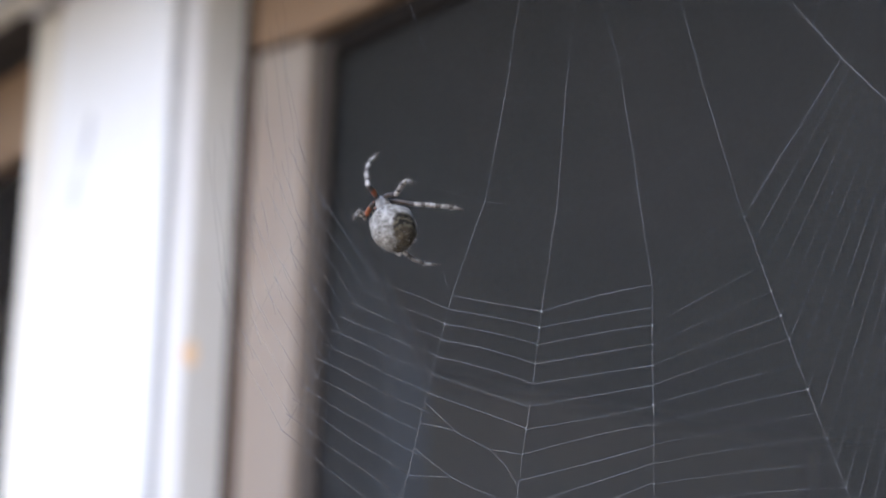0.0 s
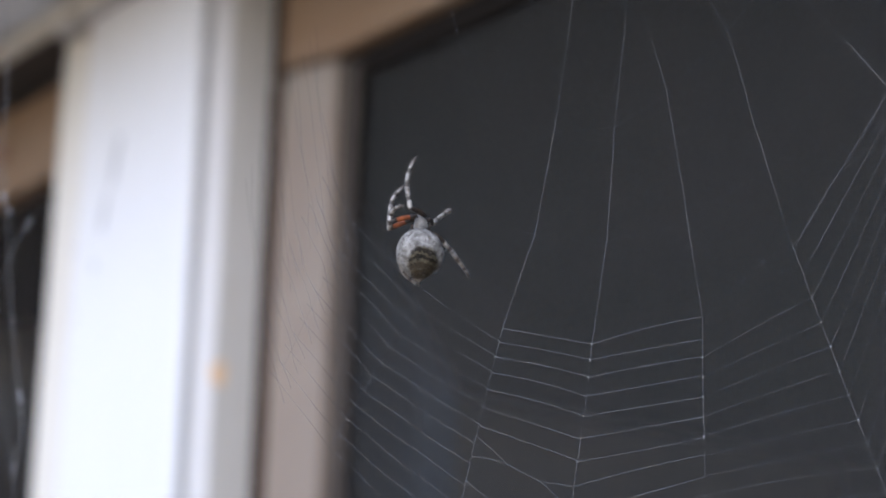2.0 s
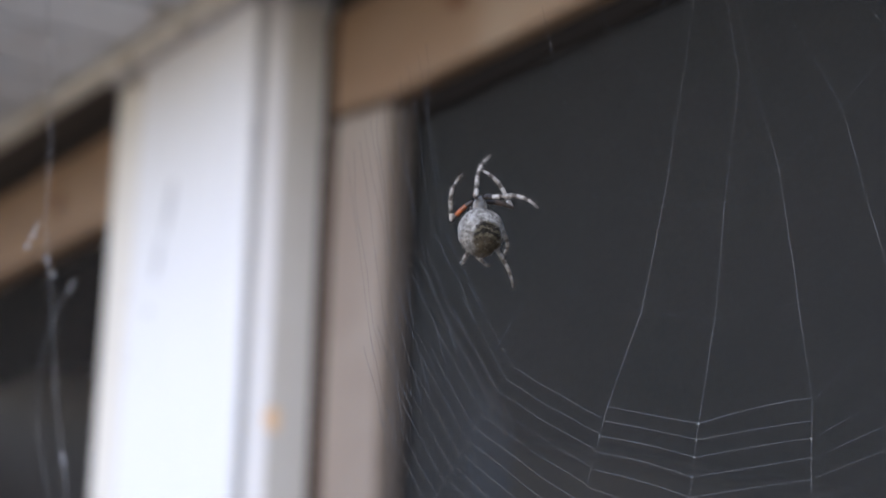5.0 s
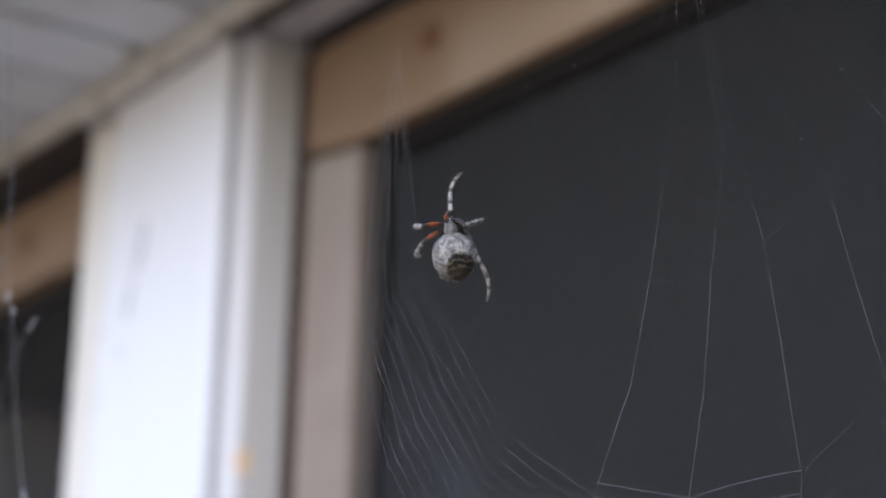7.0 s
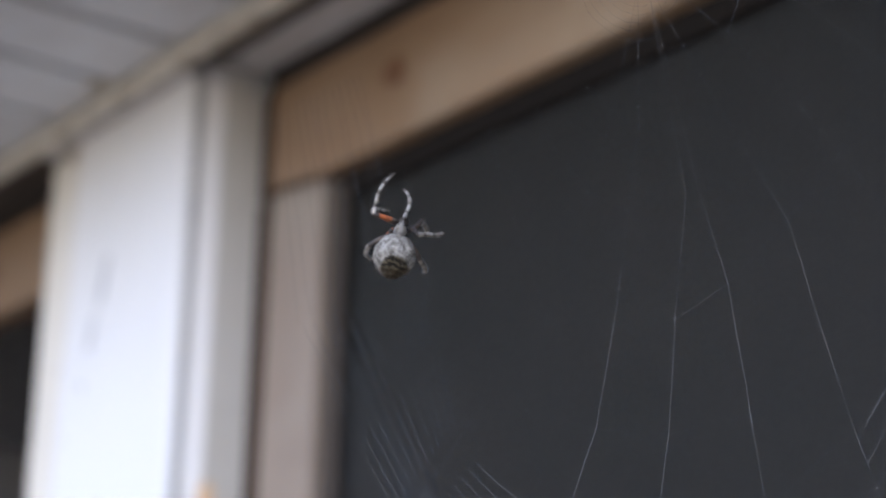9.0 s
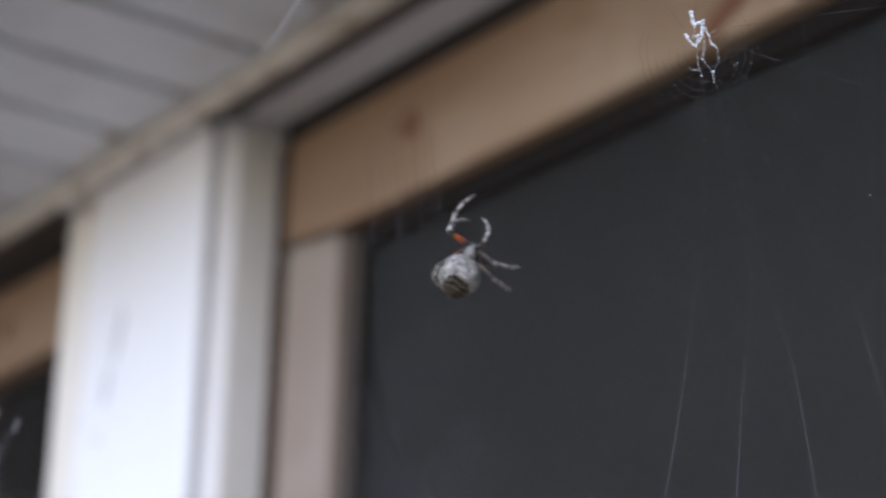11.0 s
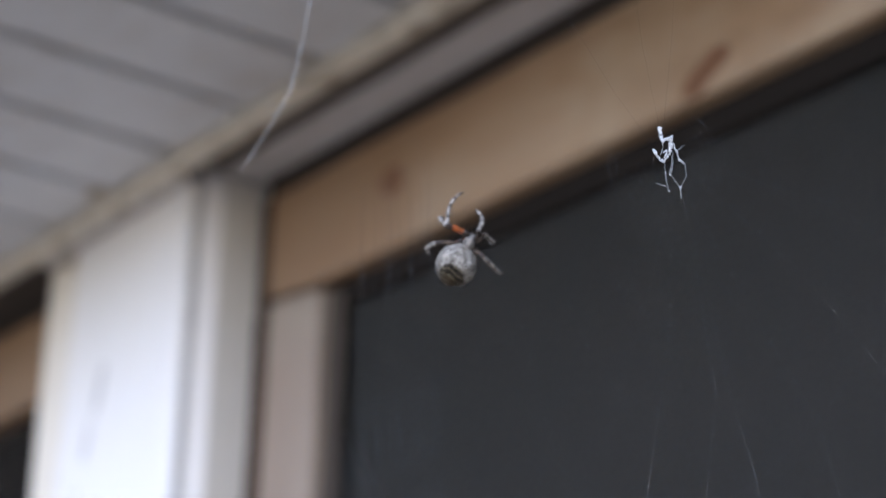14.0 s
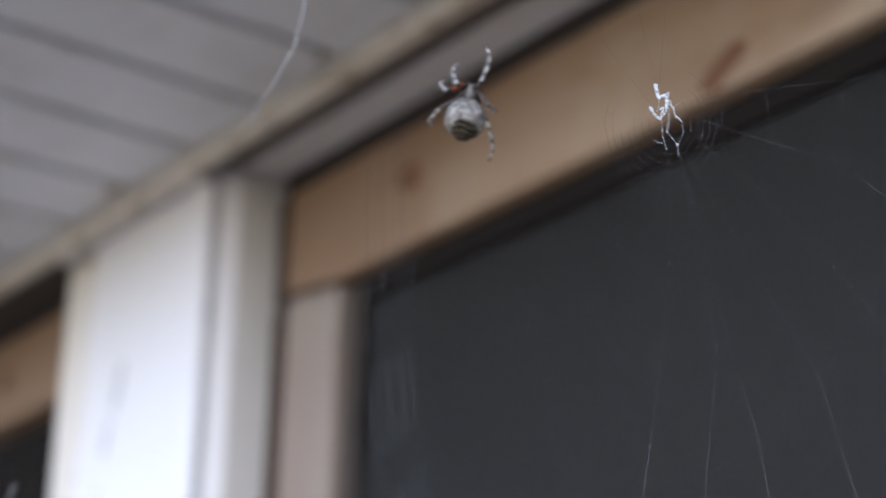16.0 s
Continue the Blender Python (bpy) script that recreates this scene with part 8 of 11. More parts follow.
    walk(SIDE["inner", 11], [
        (0, pose(-0.03195, 0.00000, -0.11118, -0.0, -51.7)),
        (1, pose(-0.03167, 0.00000, -0.11129, -0.0, -53.3)),
        (2, pose(-0.03342, 0.00000, -0.11013, -0.0, -48.1)),
        (3, pose(-0.03499, 0.00000, -0.10863, -0.0, -43.9)),
        (3.5, pose(-0.03377, 0.00000, -0.10975, -0.0, -51.5)),
        (4, pose(-0.03396, 0.00000, -0.10966, -0.0, -46.8)),
        (6.5, pose(-0.03505, 0.00000, -0.10843, -0.0, -38.6)),
        (7, pose(-0.03525, 0.00000, -0.10801, -0.0, -34.3)),
        (7.5, pose(-0.03498, 0.00024, -0.10812, -10.7, -27.2)),
        (8, pose(-0.03606, 0.00073, -0.10508, -9.3, -21.7)),
        (10.5, pose(-0.04387, 0.01145, -0.09657, -35.9, -36.8)),
        (11, pose(-0.04321, 0.01172, -0.09496, -34.9, -31.7)),
        (12, pose(-0.04255, 0.01184, -0.09409, -34.5, -28.3)),
        (12.5, pose(-0.04359, 0.01253, -0.09156, -32.2, -27.5)),
        (13, pose(-0.04417, 0.01231, -0.09293, -32.9, -30.9)),
        (13.5, pose(-0.04369, 0.01284, -0.09012, -31.1, -25.9)),
        (14, pose(-0.04388, 0.01301, -0.08937, -30.6, -25.5)),
        (14.5, pose(-0.04291, 0.01147, -0.09583, -35.8, -32.4)),
        (15, pose(-0.04306, 0.01237, -0.09205, -32.7, -26.7)),
        (15.5, pose(-0.04354, 0.01220, -0.09307, -33.3, -29.5)),
        (16, pose(-0.04352, 0.01229, -0.09265, -33.0, -28.8)),
    ])
    walk(SIDE["middle", 11], [
        (0, pose(-0.06083, -0.00012, -0.08872, -10.6, -29.8)),
        (1, pose(-0.06115, -0.00004, -0.08942, -10.2, -28.5)),
        (2, pose(-0.06165, -0.00026, -0.08510, -11.2, -38.5)),
        (3, pose(-0.06163, -0.00153, -0.08332, -17.8, -23.4)),
        (3.5, pose(-0.06482, 0.00008, -0.08468, -9.5, -13.7)),
        (4, pose(-0.06194, -0.00039, -0.08405, -11.9, -31.2)),
        (6.5, pose(-0.06180, 0.00054, -0.07417, -14.0, -25.9)),
        (7, pose(-0.05932, 0.00030, -0.07249, -15.2, -28.0)),
        (7.5, pose(-0.05608, 0.01014, -0.07049, -38.2, -62.4)),
        (8, pose(-0.05337, 0.00921, -0.06308, -44.4, -47.0)),
        (10.5, pose(-0.07579, 0.05452, -0.05124, -48.4, -24.1)),
        (11, pose(-0.07078, 0.05375, -0.04757, -54.4, -15.5)),
        (12, pose(-0.07158, 0.05437, -0.04534, -49.5, -50.0)),
        (12.5, pose(-0.07268, 0.05424, -0.03877, -50.5, -40.9)),
        (13, pose(-0.07216, 0.05461, -0.04026, -47.7, -6.3)),
        (13.5, pose(-0.06911, 0.05353, -0.03541, -56.4, -13.2)),
        (14, pose(-0.07061, 0.05432, -0.03199, -49.9, -20.4)),
        (14.5, pose(-0.07029, 0.05476, -0.04712, -46.6, -9.9)),
        (15, pose(-0.06738, 0.05433, -0.03796, -49.8, -3.3)),
        (15.5, pose(-0.07000, 0.05405, -0.04171, -52.0, -7.1)),
        (16, pose(-0.07043, 0.05442, -0.03973, -49.1, -12.5)),
    ])
    walk(SIDE["outer", 11], [
        (0, pose(-0.06954, -0.00186, -0.07468, -46.5, -23.8)),
        (1, pose(-0.06970, -0.00198, -0.07476, -47.1, -23.3)),
        (2, pose(-0.07279, -0.00196, -0.07351, -47.0, -22.7)),
        (3, pose(-0.06630, -0.00216, -0.07263, -48.0, -22.9)),
        (3.5, pose(-0.06822, -0.00220, -0.06719, -48.2, -22.2)),
        (4, pose(-0.07059, -0.00230, -0.07143, -48.8, -22.4)),
        (6.5, pose(-0.07224, 0.00491, -0.05497, -30.9, -5.8)),
        (7, pose(-0.06974, 0.00560, -0.05373, -28.1, -16.8)),
        (7.5, pose(-0.07559, 0.02847, -0.05863, -38.1, -24.8)),
        (8, pose(-0.06774, 0.02822, -0.04953, -39.3, -43.6)),
        (10.5, pose(-0.08485, 0.08211, -0.02815, -42.1, 2.2)),
        (11, pose(-0.07641, 0.08279, -0.02596, -39.0, -10.1)),
        (12, pose(-0.08774, 0.08523, -0.02136, -28.6, 2.7)),
        (12.5, pose(-0.08698, 0.08213, -0.02027, -42.0, -11.2)),
        (13, pose(-0.07500, 0.08218, -0.01479, -41.8, -6.8)),
        (13.5, pose(-0.07380, 0.08285, -0.01464, -38.7, -10.7)),
        (14, pose(-0.07815, 0.08066, -0.01111, -49.4, -5.0)),
        (14.5, pose(-0.07459, 0.08142, -0.02218, -45.5, -7.9)),
        (15, pose(-0.06890, 0.08248, -0.01330, -40.4, -4.7)),
        (15.5, pose(-0.07270, 0.08289, -0.01782, -38.5, -3.2)),
        (16, pose(-0.07535, 0.08268, -0.01473, -39.4, -3.1)),
    ])
    walk(SIDE["upper", 11], [
        (0, pose(-0.07567, 0.01270, -0.06221, -46.5, -12.7)),
        (1, pose(-0.07565, 0.01261, -0.06248, -47.1, -12.1)),
        (2, pose(-0.07864, 0.01263, -0.06115, -46.9, -11.5)),
        (3, pose(-0.07201, 0.01249, -0.06068, -47.8, -11.5)),
        (3.5, pose(-0.07376, 0.01245, -0.05528, -48.0, -10.7)),
        (4, pose(-0.07609, 0.01237, -0.05974, -48.5, -10.7)),
        (6.5, pose(-0.07539, 0.02215, -0.02360, -19.0, -5.3)),
        (7, pose(-0.07730, 0.02091, -0.02593, -24.6, 5.6)),
        (7.5, pose(-0.08727, 0.05197, -0.02962, -22.4, 1.8)),
        (8, pose(-0.08756, 0.05245, -0.02461, -20.2, -11.0)),
        (10.5, pose(-0.08371, 0.10756, 0.00145, -23.4, 2.7)),
        (11, pose(-0.08157, 0.10689, 0.00382, -26.5, -3.2)),
        (12, pose(-0.08598, 0.10579, 0.01638, -31.8, 4.7)),
        (12.5, pose(-0.09212, 0.10754, 0.00884, -23.5, 1.9)),
        (13, pose(-0.07807, 0.10521, 0.01046, -34.7, -4.1)),
        (13.5, pose(-0.07924, 0.10630, 0.01412, -29.3, 4.0)),
        (14, pose(-0.08001, 0.10774, 0.01417, -22.6, 0.7)),
        (14.5, pose(-0.07811, 0.10700, 0.00346, -26.0, -5.7)),
        (15, pose(-0.07118, 0.10623, 0.01449, -29.7, 0.0)),
        (15.5, pose(-0.07436, 0.10600, 0.01103, -30.8, -1.2)),
        (16, pose(-0.07690, 0.10667, 0.01461, -27.6, 0.2)),
    ])
    walk(SIDE["side_radial", 0], [
        (0, pose(-0.03978, 0.00000, -0.05317, -0.0, -148.6)),
        (1, pose(-0.04208, 0.00000, -0.05200, -0.0, -152.7)),
        (2, pose(-0.04037, 0.00000, -0.04876, -0.0, -148.0)),
        (3, pose(-0.04281, 0.00000, -0.04588, -0.0, -147.9)),
        (3.5, pose(-0.04441, 0.00000, -0.04914, -0.0, -150.6)),
        (4, pose(-0.04317, 0.00000, -0.04782, -0.0, -150.3)),
        (6.5, pose(-0.04273, 0.00000, -0.04275, -0.0, -151.5)),
        (7, pose(-0.04095, 0.00000, -0.04142, -0.0, -150.9)),
        (7.5, pose(-0.03797, 0.00798, -0.04193, -0.0, -152.3)),
        (8, pose(-0.03460, 0.00798, -0.03827, -0.0, -145.2)),
        (10.5, pose(-0.05366, 0.04652, -0.02715, -0.0, -147.8)),
        (11, pose(-0.04877, 0.04652, -0.02493, -0.0, -143.2)),
        (12, pose(-0.05039, 0.04652, -0.02119, -0.0, -150.6)),
        (12.5, pose(-0.05020, 0.04652, -0.01590, -0.0, -146.5)),
        (13, pose(-0.05418, 0.04652, -0.01923, -0.0, -148.8)),
        (13.5, pose(-0.05159, 0.04652, -0.01178, -0.0, -149.7)),
        (14, pose(-0.05130, 0.04652, -0.01029, -0.0, -148.6)),
        (14.5, pose(-0.05267, 0.04652, -0.02835, -0.0, -148.4)),
        (15, pose(-0.05068, 0.04652, -0.01822, -0.0, -148.2)),
        (15.5, pose(-0.05352, 0.04652, -0.02010, -0.0, -150.2)),
        (16, pose(-0.05297, 0.04652, -0.02012, -0.0, -148.7)),
    ])
    walk(SIDE["far_radial", 0], [
        (0, pose(-0.05373, 0.00399, -0.03439, -0.0, -152.9)),
        (1, pose(-0.05417, 0.00399, -0.03517, 0.0, -152.8)),
        (2, pose(-0.05770, 0.00399, -0.03303, -0.0, -154.0)),
        (3, pose(-0.05408, 0.00399, -0.03340, -0.0, -157.2)),
        (3.5, pose(-0.05059, 0.00399, -0.03347, -0.0, -145.4)),
        (4, pose(-0.05214, 0.00399, -0.03400, -0.0, -147.6)),
        (6.5, pose(-0.05158, 0.00665, -0.02465, -0.0, -142.6)),
        (7, pose(-0.05110, 0.00665, -0.02311, -0.0, -146.3)),
        (7.5, pose(-0.05216, 0.02659, -0.02960, -0.0, -144.3)),
        (8, pose(-0.04635, 0.02659, -0.02269, -0.0, -144.7)),
        (10.5, pose(-0.05877, 0.07976, -0.00693, -0.0, -132.3)),
        (11, pose(-0.05386, 0.07976, -0.00445, -0.0, -139.0)),
        (12, pose(-0.06020, 0.07976, -0.00576, -0.0, -132.4)),
        (12.5, pose(-0.05677, 0.07976, -0.00397, -0.0, -122.5)),
        (13, pose(-0.05771, 0.07976, 0.00273, -0.0, -140.0)),
        (13.5, pose(-0.05144, 0.07976, -0.00115, -0.0, -128.6)),
        (14, pose(-0.04995, 0.07976, -0.00317, -0.0, -107.2)),
        (14.5, pose(-0.05401, 0.07976, -0.00952, -0.0, -125.0)),
        (15, pose(-0.05170, 0.07976, 0.00257, -0.0, -138.4)),
        (15.5, pose(-0.05689, 0.07976, 0.00121, -0.0, -145.8)),
        (16, pose(-0.05479, 0.07976, -0.00049, -0.0, -131.1)),
    ])
    walk(SIDE["drag", 0], [
        (0, pose(-0.02127, 0.00000, -0.05733, -0.0, -18.1)),
        (1, pose(-0.02077, 0.00000, -0.05707, -0.0, -50.0)),
        (2, pose(-0.02224, 0.00000, -0.05403, -0.0, -35.3)),
        (3, pose(-0.04333, 0.00000, -0.04681, -0.0, 13.0)),
        (3.5, pose(-0.04372, 0.00000, -0.04620, -0.0, -0.5)),
        (4, pose(-0.04373, 0.00000, -0.04904, -0.0, 24.3)),
        (6.5, pose(-0.05386, 0.00000, -0.02751, -0.0, 32.4)),
        (7, pose(-0.05246, 0.00000, -0.02469, -0.0, 27.4)),
        (7.5, pose(-0.05241, 0.00000, -0.02331, -0.0, -1.1)),
        (8, pose(-0.04988, 0.00000, -0.01786, -0.0, -2.9)),
        (10.5, pose(-0.05803, 0.00000, -0.00088, -0.0, 15.1)),
        (11, pose(-0.05717, 0.00000, 0.00289, -0.0, 0.5)),
        (12, pose(-0.06035, 0.00000, 0.02601, -0.0, 18.1)),
        (12.5, pose(-0.06000, 0.00000, 0.02868, -0.0, 11.3)),
        (13, pose(-0.06287, 0.00000, 0.02673, -0.0, 6.5)),
        (13.5, pose(-0.05670, 0.00000, 0.02650, -0.0, 18.8)),
        (14, pose(-0.05591, 0.00000, 0.03236, -0.0, 5.0)),
        (14.5, pose(-0.06184, 0.00000, 0.02294, -0.0, 5.4)),
        (15, pose(-0.05630, 0.00000, 0.03341, -0.0, 4.3)),
        (15.5, pose(-0.06053, 0.00000, 0.03248, -0.0, 7.7)),
        (16, pose(-0.06228, 0.00000, 0.03490, -0.0, 6.3)),
    ])
    walk(strand, [
        (0, pose(-0.51565, 0.24073, 1.91684, 14.75, -1.59, 53.10)),
        (0.5, pose(-0.51442, 0.24141, 1.91682, 14.72, -1.59, 53.45)),
        (1, pose(-0.51427, 0.24060, 1.91610, 14.89, -1.59, 53.60)),
        (1.5, pose(-0.51017, 0.24560, 1.91492, 15.07, -1.59, 53.70)),
        (2, pose(-0.50939, 0.24639, 1.91250, 15.24, -1.59, 53.88)),
        (2.5, pose(-0.50828, 0.24580, 1.91259, 15.50, -1.58, 54.17)),
        (3, pose(-0.50440, 0.24747, 1.91638, 15.74, -1.58, 54.46)),
        (3.5, pose(-0.50102, 0.25220, 1.91179, 16.05, -1.58, 54.84)),
        (4, pose(-0.49872, 0.25272, 1.91358, 16.24, -1.58, 55.26)),
        (4.2, pose(-0.49687, 0.25536, 1.91288, 16.28, -1.58, 55.39)),
        (6.3, pose(-0.49324, 0.26676, 1.89750, 17.02, -1.57, 54.80)),
        (6.5, pose(-0.49330, 0.26710, 1.89580, 17.21, -1.57, 54.66)),
        (7, pose(-0.49290, 0.26681, 1.89535, 17.54, -1.57, 54.59)),
        (7.5, pose(-0.48362, 0.28110, 1.89233, 17.78, -1.57, 54.46)),
        (7.6, pose(-0.48174, 0.28356, 1.89250, 17.84, -1.57, 54.43)),
        (7.7, pose(-0.47766, 0.28962, 1.89176, 17.89, -1.56, 54.41)),
        (7.8, pose(-0.47384, 0.29661, 1.88869, 17.95, -1.56, 54.39)),
        (7.9, pose(-0.47119, 0.30013, 1.88884, 18.00, -1.56, 54.36)),
        (8, pose(-0.47436, 0.29894, 1.88275, 18.06, -1.56, 54.31)),
        (8.1, pose(-0.47807, 0.29157, 1.88654, 18.10, -1.56, 54.17)),
        (8.2, pose(-0.48719, 0.27748, 1.88881, 18.13, -1.56, 54.04)),
        (10.3, pose(-0.49262, 0.26550, 1.89277, 19.21, -1.55, 53.43)),
        (10.4, pose(-0.49165, 0.27101, 1.88478, 19.34, -1.55, 53.53)),
        (10.5, pose(-0.48848, 0.27210, 1.88914, 19.48, -1.55, 53.66)),
        (10.6, pose(-0.48869, 0.27472, 1.88361, 19.59, -1.55, 53.74)),
        (10.7, pose(-0.48897, 0.27336, 1.88456, 19.69, -1.55, 53.82)),
        (10.8, pose(-0.48916, 0.27376, 1.88293, 19.78, -1.55, 53.88)),
        (10.9, pose(-0.48706, 0.27666, 1.88253, 19.86, -1.55, 53.93)),
        (11, pose(-0.48291, 0.28163, 1.88352, 19.91, -1.54, 53.98)),
        (11.1, pose(-0.48022, 0.28812, 1.87891, 19.96, -1.54, 54.04)),
        (11.2, pose(-0.47535, 0.29563, 1.87764, 19.99, -1.54, 54.09)),
        (11.3, pose(-0.47438, 0.29782, 1.87613, 20.02, -1.54, 54.14)),
        (11.4, pose(-0.47460, 0.29685, 1.87704, 20.05, -1.54, 54.17)),
        (11.5, pose(-0.47807, 0.29016, 1.87971, 20.09, -1.54, 54.19)),
        (11.6, pose(-0.48206, 0.28589, 1.87740, 20.13, -1.54, 54.18)),
        (11.7, pose(-0.48378, 0.28319, 1.87769, 20.16, -1.54, 54.18)),
        (11.8, pose(-0.48410, 0.28282, 1.87745, 20.21, -1.54, 54.17)),
        (11.9, pose(-0.48267, 0.28446, 1.87791, 20.25, -1.54, 54.17)),
        (12, pose(-0.48104, 0.28611, 1.87881, 20.30, -1.54, 54.16)),
        (12.1, pose(-0.48198, 0.28548, 1.87759, 20.35, -1.54, 54.13)),
        (12.2, pose(-0.48382, 0.28257, 1.87801, 20.40, -1.54, 54.08)),
        (12.3, pose(-0.48262, 0.28506, 1.87674, 20.46, -1.54, 54.02)),
        (12.4, pose(-0.47905, 0.29079, 1.87555, 20.51, -1.54, 53.96)),
        (12.5, pose(-0.47649, 0.29486, 1.87479, 20.56, -1.54, 53.90)),
        (12.6, pose(-0.47811, 0.29509, 1.87086, 20.60, -1.54, 53.86)),
        (12.7, pose(-0.48002, 0.29228, 1.87109, 20.63, -1.54, 53.80)),
        (12.8, pose(-0.48492, 0.28502, 1.87179, 20.66, -1.54, 53.75)),
        (12.9, pose(-0.49089, 0.27509, 1.87430, 20.70, -1.54, 53.70)),
        (13, pose(-0.49432, 0.26709, 1.87927, 20.74, -1.54, 53.67)),
        (13.1, pose(-0.49580, 0.26459, 1.87987, 20.79, -1.54, 53.64)),
        (13.2, pose(-0.49410, 0.26966, 1.87560, 20.85, -1.54, 53.62)),
        (13.3, pose(-0.49134, 0.27732, 1.86959, 20.91, -1.54, 53.61)),
        (13.4, pose(-0.48991, 0.27996, 1.86847, 20.98, -1.53, 53.58)),
        (13.5, pose(-0.48978, 0.27898, 1.87010, 21.05, -1.53, 53.57)),
        (13.6, pose(-0.49178, 0.27715, 1.86855, 21.13, -1.53, 53.55)),
        (13.7, pose(-0.49204, 0.27696, 1.86815, 21.22, -1.53, 53.52)),
        (13.8, pose(-0.49168, 0.27885, 1.86593, 21.30, -1.53, 53.50)),
        (13.9, pose(-0.48924, 0.28238, 1.86555, 21.38, -1.53, 53.47)),
        (14, pose(-0.48750, 0.28410, 1.86651, 21.44, -1.53, 53.47)),
        (14.1, pose(-0.48831, 0.28372, 1.86531, 21.48, -1.53, 53.46)),
        (14.2, pose(-0.49232, 0.27757, 1.86611, 21.51, -1.53, 53.47)),
        (14.3, pose(-0.49626, 0.26869, 1.87114, 21.54, -1.53, 53.48)),
        (14.4, pose(-0.50020, 0.26069, 1.87484, 21.57, -1.53, 53.50)),
        (14.5, pose(-0.50168, 0.25605, 1.87864, 21.57, -1.53, 53.51)),
        (14.6, pose(-0.50145, 0.25567, 1.87966, 21.57, -1.53, 53.51)),
        (14.7, pose(-0.49869, 0.26118, 1.87716, 21.55, -1.53, 53.53)),
        (14.8, pose(-0.49595, 0.26673, 1.87461, 21.52, -1.53, 53.53)),
        (14.9, pose(-0.49324, 0.27141, 1.87325, 21.49, -1.53, 53.54)),
        (15, pose(-0.49169, 0.27288, 1.87429, 21.47, -1.53, 53.56)),
        (15.1, pose(-0.49185, 0.27277, 1.87412, 21.45, -1.53, 53.57)),
        (15.2, pose(-0.49483, 0.26800, 1.87502, 21.43, -1.53, 53.61)),
        (15.3, pose(-0.49515, 0.26433, 1.87971, 21.41, -1.53, 53.65)),
        (15.4, pose(-0.49306, 0.26641, 1.88084, 21.39, -1.53, 53.70)),
        (15.5, pose(-0.48761, 0.27590, 1.87794, 21.37, -1.53, 53.75)),
        (15.6, pose(-0.48297, 0.28393, 1.87554, 21.36, -1.53, 53.79)),
        (15.7, pose(-0.47805, 0.29147, 1.87445, 21.35, -1.53, 53.84)),
        (15.8, pose(-0.47849, 0.29048, 1.87496, 21.34, -1.53, 53.89)),
        (15.9, pose(-0.48343, 0.28288, 1.87589, 21.33, -1.53, 53.94)),
        (16, pose(-0.48642, 0.27779, 1.87713, 21.32, -1.53, 53.99)),
    ])
    walk(lint, [
        (0, pose(-0.65646, 0.28222, 1.78580, 14.75, -1.59, 53.10)),
        (2, pose(-0.65218, 0.28400, 1.78664, 15.24, -1.59, 53.88)),
        (2.5, pose(-0.65298, 0.28212, 1.78557, 15.50, -1.58, 54.17)),
        (3, pose(-0.65338, 0.28054, 1.78499, 15.74, -1.58, 54.46)),
        (3.5, pose(-0.64982, 0.28433, 1.78461, 16.05, -1.58, 54.84)),
        (4, pose(-0.65130, 0.28306, 1.77967, 16.24, -1.58, 55.26)),
        (6.5, pose(-0.65504, 0.27942, 1.78250, 17.21, -1.57, 54.66)),
        (8, pose(-0.65902, 0.27756, 1.78018, 18.06, -1.56, 54.31)),
        (10.5, pose(-0.65951, 0.28271, 1.77921, 19.48, -1.55, 53.66)),
        (13, pose(-0.66262, 0.28407, 1.77463, 20.74, -1.54, 53.67)),
        (15, pose(-0.66323, 0.28534, 1.77534, 21.47, -1.53, 53.56)),
        (16, pose(-0.66265, 0.28407, 1.77481, 21.32, -1.53, 53.99)),
    ])
